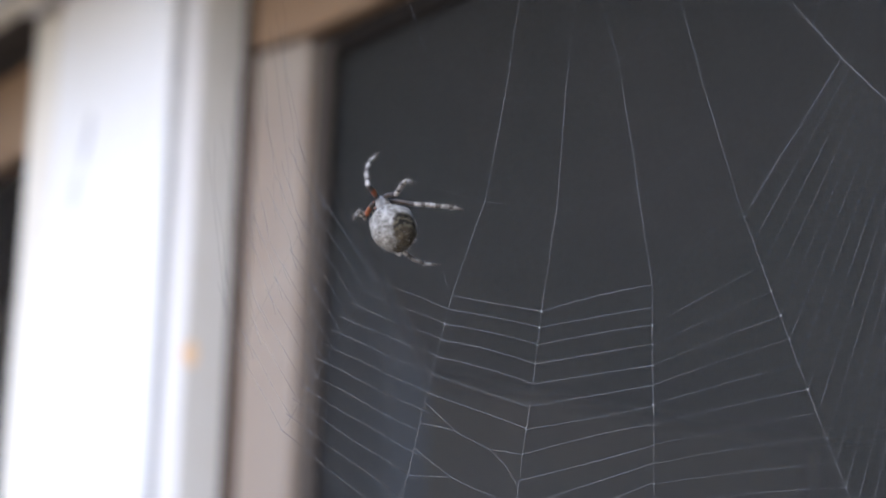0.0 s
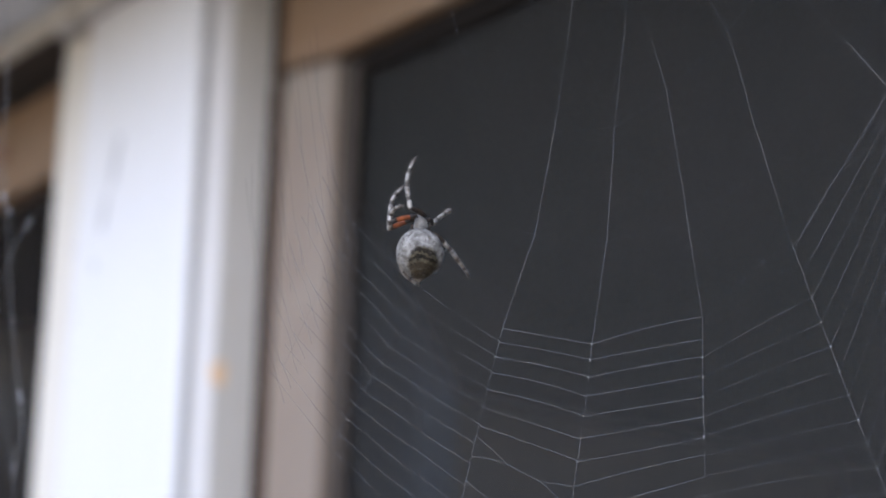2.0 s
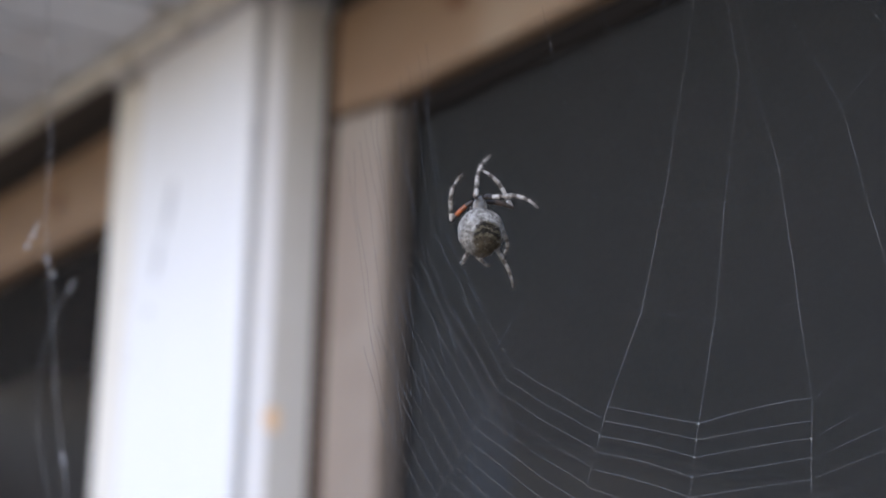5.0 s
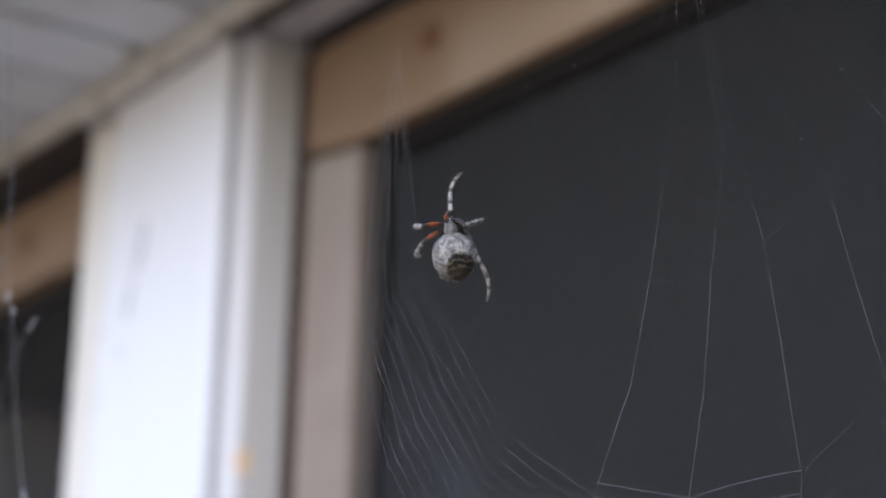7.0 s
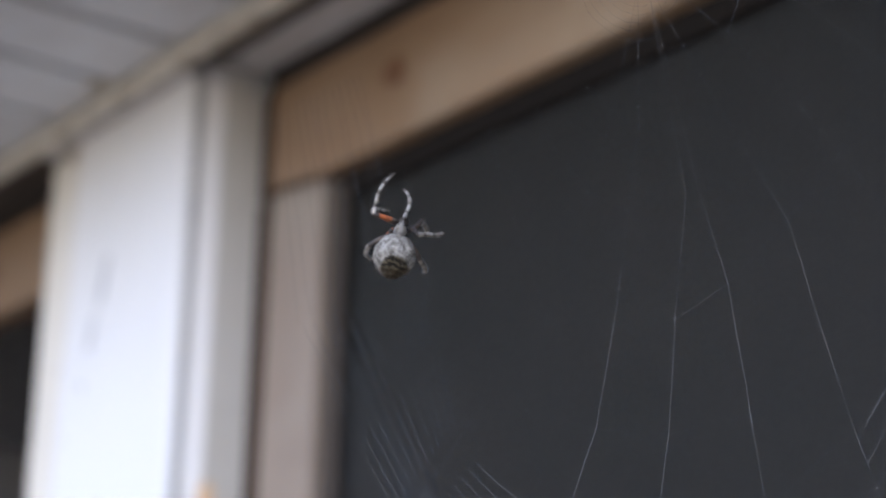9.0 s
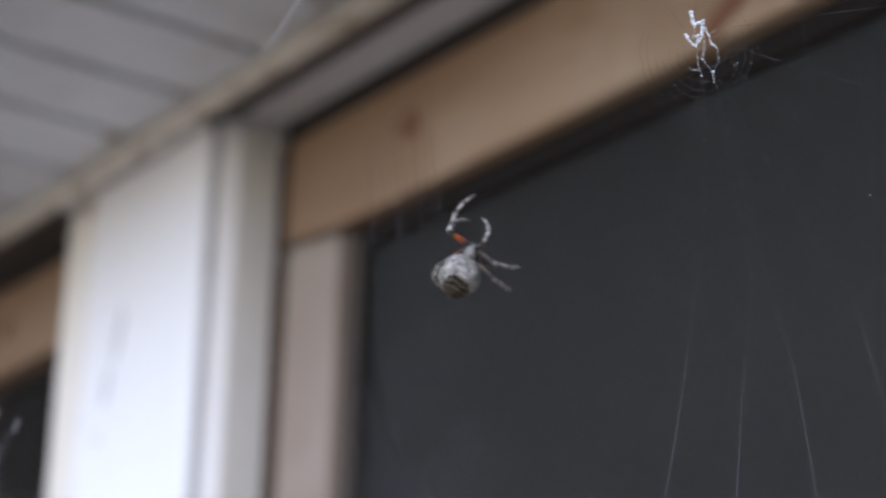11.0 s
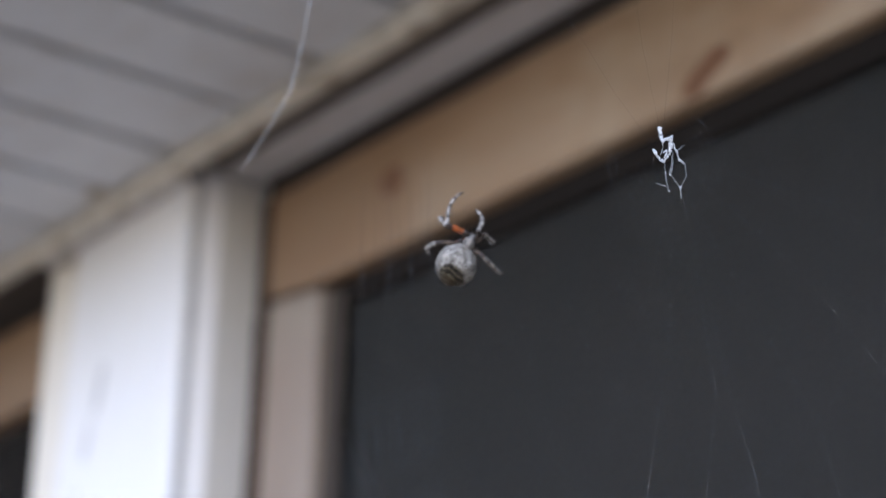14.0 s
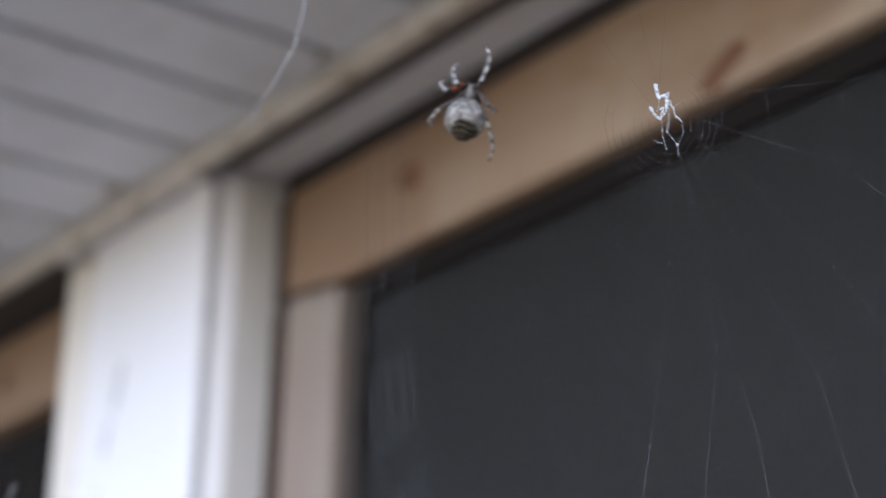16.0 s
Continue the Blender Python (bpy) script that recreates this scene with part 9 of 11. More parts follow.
    walk(spider, [
        (0, pose(-0.37666, 0.26467, 1.72551, -22.39, -13.84, 84.24)),
        (0.5, pose(-0.37821, 0.26389, 1.72555, -18.91, -7.73, 79.02)),
        (1, pose(-0.38068, 0.26231, 1.72461, -25.98, -15.07, 81.63)),
        (1.5, pose(-0.37852, 0.26619, 1.72578, -5.24, -6.02, 72.63)),
        (2, pose(-0.37974, 0.26631, 1.72499, 7.24, -0.16, 58.38)),
        (2.5, pose(-0.38173, 0.26214, 1.73096, -6.57, -16.07, 80.11)),
        (3, pose(-0.38295, 0.25957, 1.73558, -13.77, -3.51, 84.18)),
        (3.5, pose(-0.38269, 0.26241, 1.73347, -2.15, -0.22, 82.63)),
        (4, pose(-0.38374, 0.26145, 1.73536, -8.08, -4.09, 78.57)),
        (4.2, pose(-0.38151, 0.26507, 1.73590, -9.59, -3.91, 74.60)),
        (6.3, pose(-0.38756, 0.27229, 1.75067, 14.92, -1.73, 63.11)),
        (6.5, pose(-0.38981, 0.27320, 1.74831, 16.80, -5.24, 59.82)),
        (7, pose(-0.39169, 0.27696, 1.74973, 20.37, -12.07, 59.74)),
        (7.5, pose(-0.38661, 0.29123, 1.75009, 25.69, -2.26, 60.47)),
        (7.6, pose(-0.38540, 0.29392, 1.75090, 26.93, 0.64, 60.59)),
        (7.7, pose(-0.38241, 0.29958, 1.75099, 28.31, 4.26, 60.67)),
        (7.8, pose(-0.37963, 0.30602, 1.74916, 29.58, 7.84, 60.74)),
        (7.9, pose(-0.37777, 0.30963, 1.74997, 30.50, 10.58, 60.79)),
        (8, pose(-0.38068, 0.30935, 1.74564, 30.89, 11.67, 60.78)),
        (8.1, pose(-0.38427, 0.30370, 1.74901, 30.93, 11.66, 60.65)),
        (8.2, pose(-0.39236, 0.29249, 1.75113, 30.97, 11.66, 60.55)),
        (10.3, pose(-0.42296, 0.28437, 1.78552, 26.30, 7.15, 62.87)),
        (10.4, pose(-0.41851, 0.29083, 1.78537, 26.66, 7.27, 64.21)),
        (10.5, pose(-0.41669, 0.29608, 1.78129, 27.15, 8.06, 65.65)),
        (10.6, pose(-0.41752, 0.29424, 1.78290, 27.90, 10.39, 65.33)),
        (10.7, pose(-0.41881, 0.29221, 1.78379, 29.08, 14.33, 63.75)),
        (10.8, pose(-0.42003, 0.29099, 1.78351, 30.21, 18.77, 61.70)),
        (10.9, pose(-0.41796, 0.29468, 1.78272, 31.16, 22.47, 59.94)),
        (11, pose(-0.41552, 0.30112, 1.77842, 32.10, 24.05, 59.26)),
        (11.1, pose(-0.41013, 0.30816, 1.77982, 33.30, 23.35, 59.54)),
        (11.2, pose(-0.40731, 0.31353, 1.77817, 34.63, 21.52, 60.00)),
        (11.3, pose(-0.40322, 0.31864, 1.77979, 35.80, 19.16, 60.43)),
        (11.4, pose(-0.40270, 0.31780, 1.78287, 36.60, 16.88, 60.65)),
        (11.5, pose(-0.40760, 0.31087, 1.78338, 36.85, 15.34, 60.50)),
        (11.6, pose(-0.41019, 0.30416, 1.78871, 36.82, 14.52, 60.19)),
        (11.7, pose(-0.41201, 0.29964, 1.79229, 36.79, 13.89, 59.95)),
        (11.8, pose(-0.41016, 0.30120, 1.79442, 36.78, 13.29, 59.72)),
        (11.9, pose(-0.40758, 0.30446, 1.79552, 36.76, 12.57, 59.44)),
        (12, pose(-0.40668, 0.30684, 1.79428, 36.73, 11.58, 59.07)),
        (12.1, pose(-0.40625, 0.30527, 1.79815, 36.53, 9.47, 58.24)),
        (12.2, pose(-0.40841, 0.30153, 1.79966, 36.12, 6.12, 56.94)),
        (12.3, pose(-0.40742, 0.30214, 1.80134, 35.63, 2.52, 55.53)),
        (12.4, pose(-0.40432, 0.30636, 1.80200, 35.12, -0.36, 54.40)),
        (12.5, pose(-0.40168, 0.31291, 1.79799, 34.56, -1.54, 53.90)),
        (12.6, pose(-0.39945, 0.31723, 1.79659, 33.34, -1.41, 54.77)),
        (12.7, pose(-0.40061, 0.31499, 1.79798, 31.33, -1.02, 56.95)),
        (12.8, pose(-0.40718, 0.30503, 1.79964, 29.25, -0.43, 59.64)),
        (12.9, pose(-0.41545, 0.29103, 1.80397, 27.65, 0.18, 61.96)),
        (13, pose(-0.42278, 0.27983, 1.80603, 27.06, 0.45, 62.94)),
        (13.1, pose(-0.42241, 0.27913, 1.80839, 27.47, -0.28, 62.38)),
        (13.2, pose(-0.41860, 0.28844, 1.80265, 28.47, -1.97, 61.03)),
        (13.3, pose(-0.41416, 0.29720, 1.79915, 29.89, -3.89, 59.30)),
        (13.4, pose(-0.41116, 0.30256, 1.79778, 31.45, -5.32, 57.56)),
        (13.5, pose(-0.41311, 0.30170, 1.79547, 32.82, -5.57, 56.21)),
        (13.6, pose(-0.41503, 0.29631, 1.80011, 34.10, -2.22, 55.91)),
        (13.7, pose(-0.41727, 0.29233, 1.80191, 35.45, 5.25, 56.68)),
        (13.8, pose(-0.41630, 0.29485, 1.80062, 36.64, 14.61, 58.04)),
        (13.9, pose(-0.41277, 0.30053, 1.79989, 37.44, 23.62, 59.37)),
        (14, pose(-0.41259, 0.30336, 1.79650, 37.53, 30.00, 59.91)),
        (14.1, pose(-0.41319, 0.30174, 1.79816, 36.97, 34.42, 59.56)),
        (14.2, pose(-0.41609, 0.29714, 1.79952, 36.09, 38.70, 58.87)),
        (14.3, pose(-0.42190, 0.28648, 1.80395, 35.03, 42.34, 57.99)),
        (14.4, pose(-0.42824, 0.27549, 1.80771, 34.10, 44.87, 57.20)),
        (14.5, pose(-0.43079, 0.27101, 1.80961, 33.70, 45.81, 56.85)),
        (14.6, pose(-0.42830, 0.27449, 1.81001, 34.04, 43.15, 56.56)),
        (14.7, pose(-0.42326, 0.28169, 1.81015, 34.79, 36.77, 55.80)),
        (14.8, pose(-0.41876, 0.28857, 1.80967, 35.53, 29.14, 54.83)),
        (14.9, pose(-0.41550, 0.29340, 1.80966, 36.07, 22.74, 53.97)),
        (15, pose(-0.41446, 0.29416, 1.81116, 36.26, 20.04, 53.61)),
        (15.1, pose(-0.41572, 0.29246, 1.81158, 36.17, 20.75, 53.66)),
        (15.2, pose(-0.41791, 0.28771, 1.81465, 35.97, 22.42, 53.79)),
        (15.3, pose(-0.41866, 0.28159, 1.82266, 35.74, 24.42, 53.95)),
        (15.4, pose(-0.41615, 0.28429, 1.82433, 35.52, 26.10, 54.09)),
        (15.5, pose(-0.41033, 0.29335, 1.82341, 35.41, 26.80, 54.16)),
        (15.6, pose(-0.40124, 0.30461, 1.82601, 35.52, 25.69, 54.10)),
        (15.7, pose(-0.39501, 0.31347, 1.82629, 35.79, 22.87, 53.87)),
        (15.8, pose(-0.39474, 0.31423, 1.82632, 36.13, 19.05, 53.52)),
        (15.9, pose(-0.40011, 0.30428, 1.83043, 36.46, 14.98, 53.14)),
        (16, pose(-0.40633, 0.29478, 1.83209, 36.71, 11.40, 52.79)),
    ])
    walk(LEGS["L1"][0], [
        (0, pose(-0.00093, 0.00040, 0.00877, -112.40, 0.47, -131.08)),
        (0.5, pose(-0.00093, 0.00040, 0.00877, -66.30, 16.18, -134.04)),
        (1, pose(-0.00093, 0.00040, 0.00877, -34.68, 14.38, -118.60)),
        (1.5, pose(-0.00093, 0.00040, 0.00877, -82.92, 4.59, -166.75)),
        (2, pose(-0.00093, 0.00040, 0.00877, -71.21, 16.34, -166.56)),
        (2.5, pose(-0.00093, 0.00040, 0.00877, -70.32, 15.12, -164.92)),
        (3, pose(-0.00093, 0.00040, 0.00877, -78.84, 32.48, 177.12)),
        (3.5, pose(-0.00093, 0.00040, 0.00877, -65.06, 12.87, -150.96)),
        (4, pose(-0.00093, 0.00040, 0.00877, -57.53, 17.10, -137.29)),
        (5.25, pose(-0.00093, 0.00040, 0.00877, 19.09, 13.16, -99.88)),
        (6.5, pose(-0.00093, 0.00040, 0.00877, 84.94, -22.27, -91.96)),
        (7, pose(-0.00093, 0.00040, 0.00877, 81.80, -21.07, -84.90)),
        (7.25, pose(-0.00093, 0.00040, 0.00877, 142.69, -37.12, -106.94)),
        (7.5, pose(-0.00093, 0.00040, 0.00877, -152.72, -27.00, -134.00)),
        (7.75, pose(-0.00093, 0.00040, 0.00877, -102.63, -21.39, -159.58)),
        (8, pose(-0.00093, 0.00040, 0.00877, -60.76, -0.72, -171.99)),
        (9.25, pose(-0.00093, 0.00040, 0.00877, -66.73, -6.09, -175.48)),
        (10.5, pose(-0.00093, 0.00040, 0.00877, -72.45, -11.79, -178.44)),
        (11, pose(-0.00093, 0.00040, 0.00877, -63.87, -8.13, -161.93)),
        (11.5, pose(-0.00093, 0.00040, 0.00877, -62.81, -3.60, -170.69)),
        (12, pose(-0.00093, 0.00040, 0.00877, -34.56, 25.71, -160.29)),
        (12.5, pose(-0.00093, 0.00040, 0.00877, 7.56, 16.60, -125.66)),
        (13, pose(-0.00093, 0.00040, 0.00877, 59.19, 0.33, -90.53)),
        (13.25, pose(-0.00093, 0.00040, 0.00877, 92.10, -25.45, -89.19)),
        (13.5, pose(-0.00093, 0.00040, 0.00877, 136.49, -46.62, -107.76)),
        (13.667, pose(-0.00093, 0.00040, 0.00877, -147.44, -50.40, -151.76)),
        (13.833, pose(-0.00093, 0.00040, 0.00877, -92.91, -25.48, -170.96)),
        (14, pose(-0.00093, 0.00040, 0.00877, -52.19, 2.43, -162.94)),
        (14.5, pose(-0.00093, 0.00040, 0.00877, -61.79, -12.93, -147.51)),
        (15, pose(-0.00093, 0.00040, 0.00877, -90.08, -21.11, -140.79)),
        (15.5, pose(-0.00093, 0.00040, 0.00877, -115.85, -51.88, -174.28)),
        (15.667, pose(-0.00093, 0.00040, 0.00877, 157.55, -60.94, -122.91)),
        (15.833, pose(-0.00093, 0.00040, 0.00877, 96.55, -36.12, -99.34)),
        (16, pose(-0.00093, 0.00040, 0.00877, 57.36, -8.41, -108.60)),
    ])
    walk(LEGS["L1"][1], [
        (0, pose(0.00665, 0.00000, 0.00000, -167.77, -3.59, -117.09)),
        (0.5, pose(0.00665, 0.00000, 0.00000, -140.25, -31.69, -130.79)),
        (1, pose(0.00665, 0.00000, 0.00000, -92.31, -64.92, 178.52)),
        (1.5, pose(0.00665, 0.00000, 0.00000, -97.02, -12.02, -124.45)),
        (2, pose(0.00665, 0.00000, 0.00000, -106.63, 11.15, -129.39)),
        (2.5, pose(0.00665, 0.00000, 0.00000, -83.09, -27.34, -163.98)),
        (3, pose(0.00665, 0.00000, 0.00000, -77.69, -30.56, -173.38)),
        (3.5, pose(0.00665, 0.00000, 0.00000, -107.54, -29.71, -132.23)),
        (4, pose(0.00665, 0.00000, 0.00000, -106.06, -48.76, -140.86)),
        (5.25, pose(0.00665, 0.00000, 0.00000, -11.14, -45.31, 134.50)),
        (6.5, pose(0.00665, 0.00000, 0.00000, 24.35, 6.02, 113.43)),
        (7, pose(0.00665, 0.00000, 0.00000, 22.36, 20.59, 106.43)),
        (7.25, pose(0.00665, 0.00000, 0.00000, 26.08, 70.95, 74.31)),
        (7.5, pose(0.00665, 0.00000, 0.00000, -110.86, 55.00, -93.41)),
        (7.75, pose(0.00665, 0.00000, 0.00000, -90.17, 27.45, -95.85)),
        (8, pose(0.00665, 0.00000, 0.00000, -70.82, 2.12, -107.31)),
        (9.25, pose(0.00665, 0.00000, 0.00000, -68.21, -0.93, -100.85)),
        (10.5, pose(0.00665, 0.00000, 0.00000, -65.95, -4.25, -94.51)),
        (11, pose(0.00665, 0.00000, 0.00000, -81.34, -7.74, -98.70)),
        (11.5, pose(0.00665, 0.00000, 0.00000, -78.42, 13.07, -110.59)),
        (12, pose(0.00665, 0.00000, 0.00000, -58.61, -2.18, -121.34)),
        (12.5, pose(0.00665, 0.00000, 0.00000, -57.07, -0.54, -163.04)),
        (12.75, pose(0.00665, 0.00000, 0.00000, -28.26, -10.34, 168.29)),
        (13, pose(0.00665, 0.00000, 0.00000, 1.73, -4.55, 138.45)),
        (13.25, pose(0.00665, 0.00000, 0.00000, 25.62, 18.41, 120.99)),
        (13.5, pose(0.00665, 0.00000, 0.00000, 46.93, 46.20, 112.37)),
        (13.667, pose(0.00665, 0.00000, 0.00000, 9.11, 82.81, 48.31)),
        (13.833, pose(0.00665, 0.00000, 0.00000, -90.60, 53.46, -77.02)),
        (14, pose(0.00665, 0.00000, 0.00000, -80.04, 16.04, -98.63)),
        (14.5, pose(0.00665, 0.00000, 0.00000, -100.44, 31.84, -92.38)),
        (15, pose(0.00665, 0.00000, 0.00000, -103.53, 25.28, -79.83)),
        (15.25, pose(0.00665, 0.00000, 0.00000, -74.41, 55.14, -46.01)),
        (15.5, pose(0.00665, 0.00000, 0.00000, -7.57, 55.15, 25.00)),
        (15.667, pose(0.00665, 0.00000, 0.00000, 22.41, 25.09, 82.61)),
        (15.833, pose(0.00665, 0.00000, 0.00000, 16.75, -11.72, 119.27)),
        (16, pose(0.00665, 0.00000, 0.00000, -15.28, -35.05, 169.90)),
    ])
    walk(LEGS["R1"][0], [
        (0, pose(0.00093, 0.00040, 0.00877, 46.47, 29.27, -95.71)),
        (0.5, pose(0.00093, 0.00040, 0.00877, 9.75, 29.05, -110.71)),
        (1, pose(0.00093, 0.00040, 0.00877, 69.03, 21.58, -89.00)),
        (1.25, pose(0.00093, 0.00040, 0.00877, -3.92, 34.19, -121.82)),
        (1.5, pose(0.00093, 0.00040, 0.00877, -70.28, 10.92, -145.01)),
        (2, pose(0.00093, 0.00040, 0.00877, -73.45, -6.46, -124.14)),
        (2.5, pose(0.00093, 0.00040, 0.00877, -36.33, 20.71, -132.45)),
        (3, pose(0.00093, 0.00040, 0.00877, -73.19, 23.26, -164.05)),
        (3.167, pose(0.00093, 0.00040, 0.00877, -171.00, 62.15, 109.73)),
        (3.333, pose(0.00093, 0.00040, 0.00877, 103.86, 36.32, 48.69)),
        (3.417, pose(0.00093, 0.00040, 0.00877, 62.68, 40.87, -36.28)),
        (3.5, pose(0.00093, 0.00040, 0.00877, 48.94, 11.03, -101.09)),
        (3.583, pose(0.00093, 0.00040, 0.00877, 39.58, 22.73, -44.55)),
        (3.667, pose(0.00093, 0.00040, 0.00877, 45.89, 36.41, 17.88)),
        (3.833, pose(0.00093, 0.00040, 0.00877, -21.60, 47.56, -55.96)),
        (3.917, pose(0.00093, 0.00040, 0.00877, 7.83, 31.11, -73.35)),
        (4, pose(0.00093, 0.00040, 0.00877, 38.08, 23.57, -95.65)),
        (5.25, pose(0.00093, 0.00040, 0.00877, 9.20, 17.97, -80.13)),
        (6.5, pose(0.00093, 0.00040, 0.00877, -19.87, 20.14, -63.84)),
        (7, pose(0.00093, 0.00040, 0.00877, -38.88, 12.25, -76.26)),
        (7.5, pose(0.00093, 0.00040, 0.00877, -74.52, -14.05, -97.21)),
        (8, pose(0.00093, 0.00040, 0.00877, -85.69, -24.00, -92.92)),
        (9.25, pose(0.00093, 0.00040, 0.00877, -77.90, -17.17, -100.14)),
        (10.5, pose(0.00093, 0.00040, 0.00877, -71.27, -9.54, -106.16)),
        (11, pose(0.00093, 0.00040, 0.00877, -100.18, -27.79, -76.11)),
        (11.5, pose(0.00093, 0.00040, 0.00877, -97.09, -40.61, -102.81)),
        (12, pose(0.00093, 0.00040, 0.00877, -86.10, -22.59, -85.50)),
        (12.5, pose(0.00093, 0.00040, 0.00877, -68.36, -12.03, -77.64)),
        (12.667, pose(0.00093, 0.00040, 0.00877, -41.99, 36.30, -45.51)),
        (12.833, pose(0.00093, 0.00040, 0.00877, 30.61, 43.58, 31.03)),
        (13, pose(0.00093, 0.00040, 0.00877, 65.82, -0.75, 71.24)),
        (13.167, pose(0.00093, 0.00040, 0.00877, 79.28, -49.50, 74.03)),
        (13.333, pose(0.00093, 0.00040, 0.00877, -136.28, -78.65, -58.82)),
        (13.5, pose(0.00093, 0.00040, 0.00877, -102.47, -30.73, -80.10)),
        (14, pose(0.00093, 0.00040, 0.00877, -97.27, -31.93, -89.52)),
        (14.5, pose(0.00093, 0.00040, 0.00877, -91.35, -23.61, -75.92)),
        (15, pose(0.00093, 0.00040, 0.00877, -127.03, -38.63, -71.37)),
        (15.5, pose(0.00093, 0.00040, 0.00877, 167.11, -78.26, -37.76)),
        (15.75, pose(0.00093, 0.00040, 0.00877, -124.26, -53.44, -78.46)),
        (16, pose(0.00093, 0.00040, 0.00877, -98.77, -25.44, -70.95)),
    ])
    walk(LEGS["R1"][1], [
        (0, pose(0.00665, 0.00000, 0.00000, -55.51, -10.58, 0.55)),
        (0.5, pose(0.00665, 0.00000, 0.00000, -19.13, -10.16, 23.87)),
        (1, pose(0.00665, 0.00000, 0.00000, -75.09, 1.55, -4.83)),
        (1.125, pose(0.00665, 0.00000, 0.00000, -41.42, -47.90, -73.21)),
        (1.25, pose(0.00665, 0.00000, 0.00000, 22.58, -20.74, -166.51)),
        (1.375, pose(0.00665, 0.00000, 0.00000, -57.85, -25.50, -145.28)),
        (1.5, pose(0.00665, 0.00000, 0.00000, -132.48, -7.42, -136.14)),
        (2, pose(0.00665, 0.00000, 0.00000, -150.96, -19.30, -87.27)),
        (2.5, pose(0.00665, 0.00000, 0.00000, -102.70, -23.11, -172.85)),
        (2.75, pose(0.00665, 0.00000, 0.00000, -88.96, -72.77, -174.44)),
        (3, pose(0.00665, 0.00000, 0.00000, 81.42, -56.81, 25.77)),
        (3.083, pose(0.00665, 0.00000, 0.00000, 19.59, -16.82, 97.25)),
        (3.167, pose(0.00665, 0.00000, 0.00000, 14.87, 43.72, 125.67)),
        (3.333, pose(0.00665, 0.00000, 0.00000, 8.27, 21.38, 71.06)),
        (3.5, pose(0.00665, 0.00000, 0.00000, -43.38, 3.27, -0.66)),
        (3.583, pose(0.00665, 0.00000, 0.00000, -4.52, 12.15, 35.76)),
        (3.667, pose(0.00665, 0.00000, 0.00000, 31.91, -3.57, 69.59)),
        (3.833, pose(0.00665, 0.00000, 0.00000, 33.76, -14.93, 115.82)),
        (3.917, pose(0.00665, 0.00000, 0.00000, 1.43, 9.82, 61.05)),
        (4, pose(0.00665, 0.00000, 0.00000, -36.58, -4.53, 2.93)),
        (5.25, pose(0.00665, 0.00000, 0.00000, 7.91, 26.05, 60.03)),
        (6.5, pose(0.00665, 0.00000, 0.00000, 56.71, 1.65, 120.76)),
        (7, pose(0.00665, 0.00000, 0.00000, 47.20, -18.75, 139.44)),
        (7.25, pose(0.00665, 0.00000, 0.00000, 18.15, -26.74, -172.88)),
        (7.5, pose(0.00665, 0.00000, 0.00000, -7.43, -12.51, -127.88)),
        (8, pose(0.00665, 0.00000, 0.00000, -15.68, 11.60, -128.73)),
        (9.25, pose(0.00665, 0.00000, 0.00000, -6.41, 5.85, -132.60)),
        (10.5, pose(0.00665, 0.00000, 0.00000, 3.18, 0.80, -137.32)),
        (11, pose(0.00665, 0.00000, 0.00000, -29.58, 12.29, -135.96)),
        (11.5, pose(0.00665, 0.00000, 0.00000, -13.32, 11.15, -126.81)),
        (12, pose(0.00665, 0.00000, 0.00000, -13.27, 4.94, -141.81)),
        (12.5, pose(0.00665, 0.00000, 0.00000, -15.79, -27.64, -131.53)),
        (12.667, pose(0.00665, 0.00000, 0.00000, -18.14, -8.73, -79.73)),
        (12.833, pose(0.00665, 0.00000, 0.00000, -4.83, 4.93, -29.12)),
        (13, pose(0.00665, 0.00000, 0.00000, 14.16, 2.94, 23.25)),
        (13.167, pose(0.00665, 0.00000, 0.00000, -0.26, 12.94, -29.86)),
        (13.333, pose(0.00665, 0.00000, 0.00000, -17.01, 7.30, -83.93)),
        (13.5, pose(0.00665, 0.00000, 0.00000, -22.57, -9.21, -134.94)),
        (14, pose(0.00665, 0.00000, 0.00000, -20.35, 26.11, -141.39)),
        (14.5, pose(0.00665, 0.00000, 0.00000, -37.22, 32.88, -145.59)),
        (15, pose(0.00665, 0.00000, 0.00000, -50.65, 45.33, -106.60)),
        (15.5, pose(0.00665, 0.00000, 0.00000, -0.38, 55.37, -54.04)),
        (15.75, pose(0.00665, 0.00000, 0.00000, -31.02, 31.01, -93.57)),
        (16, pose(0.00665, 0.00000, 0.00000, -38.89, -0.66, -113.53)),
    ])
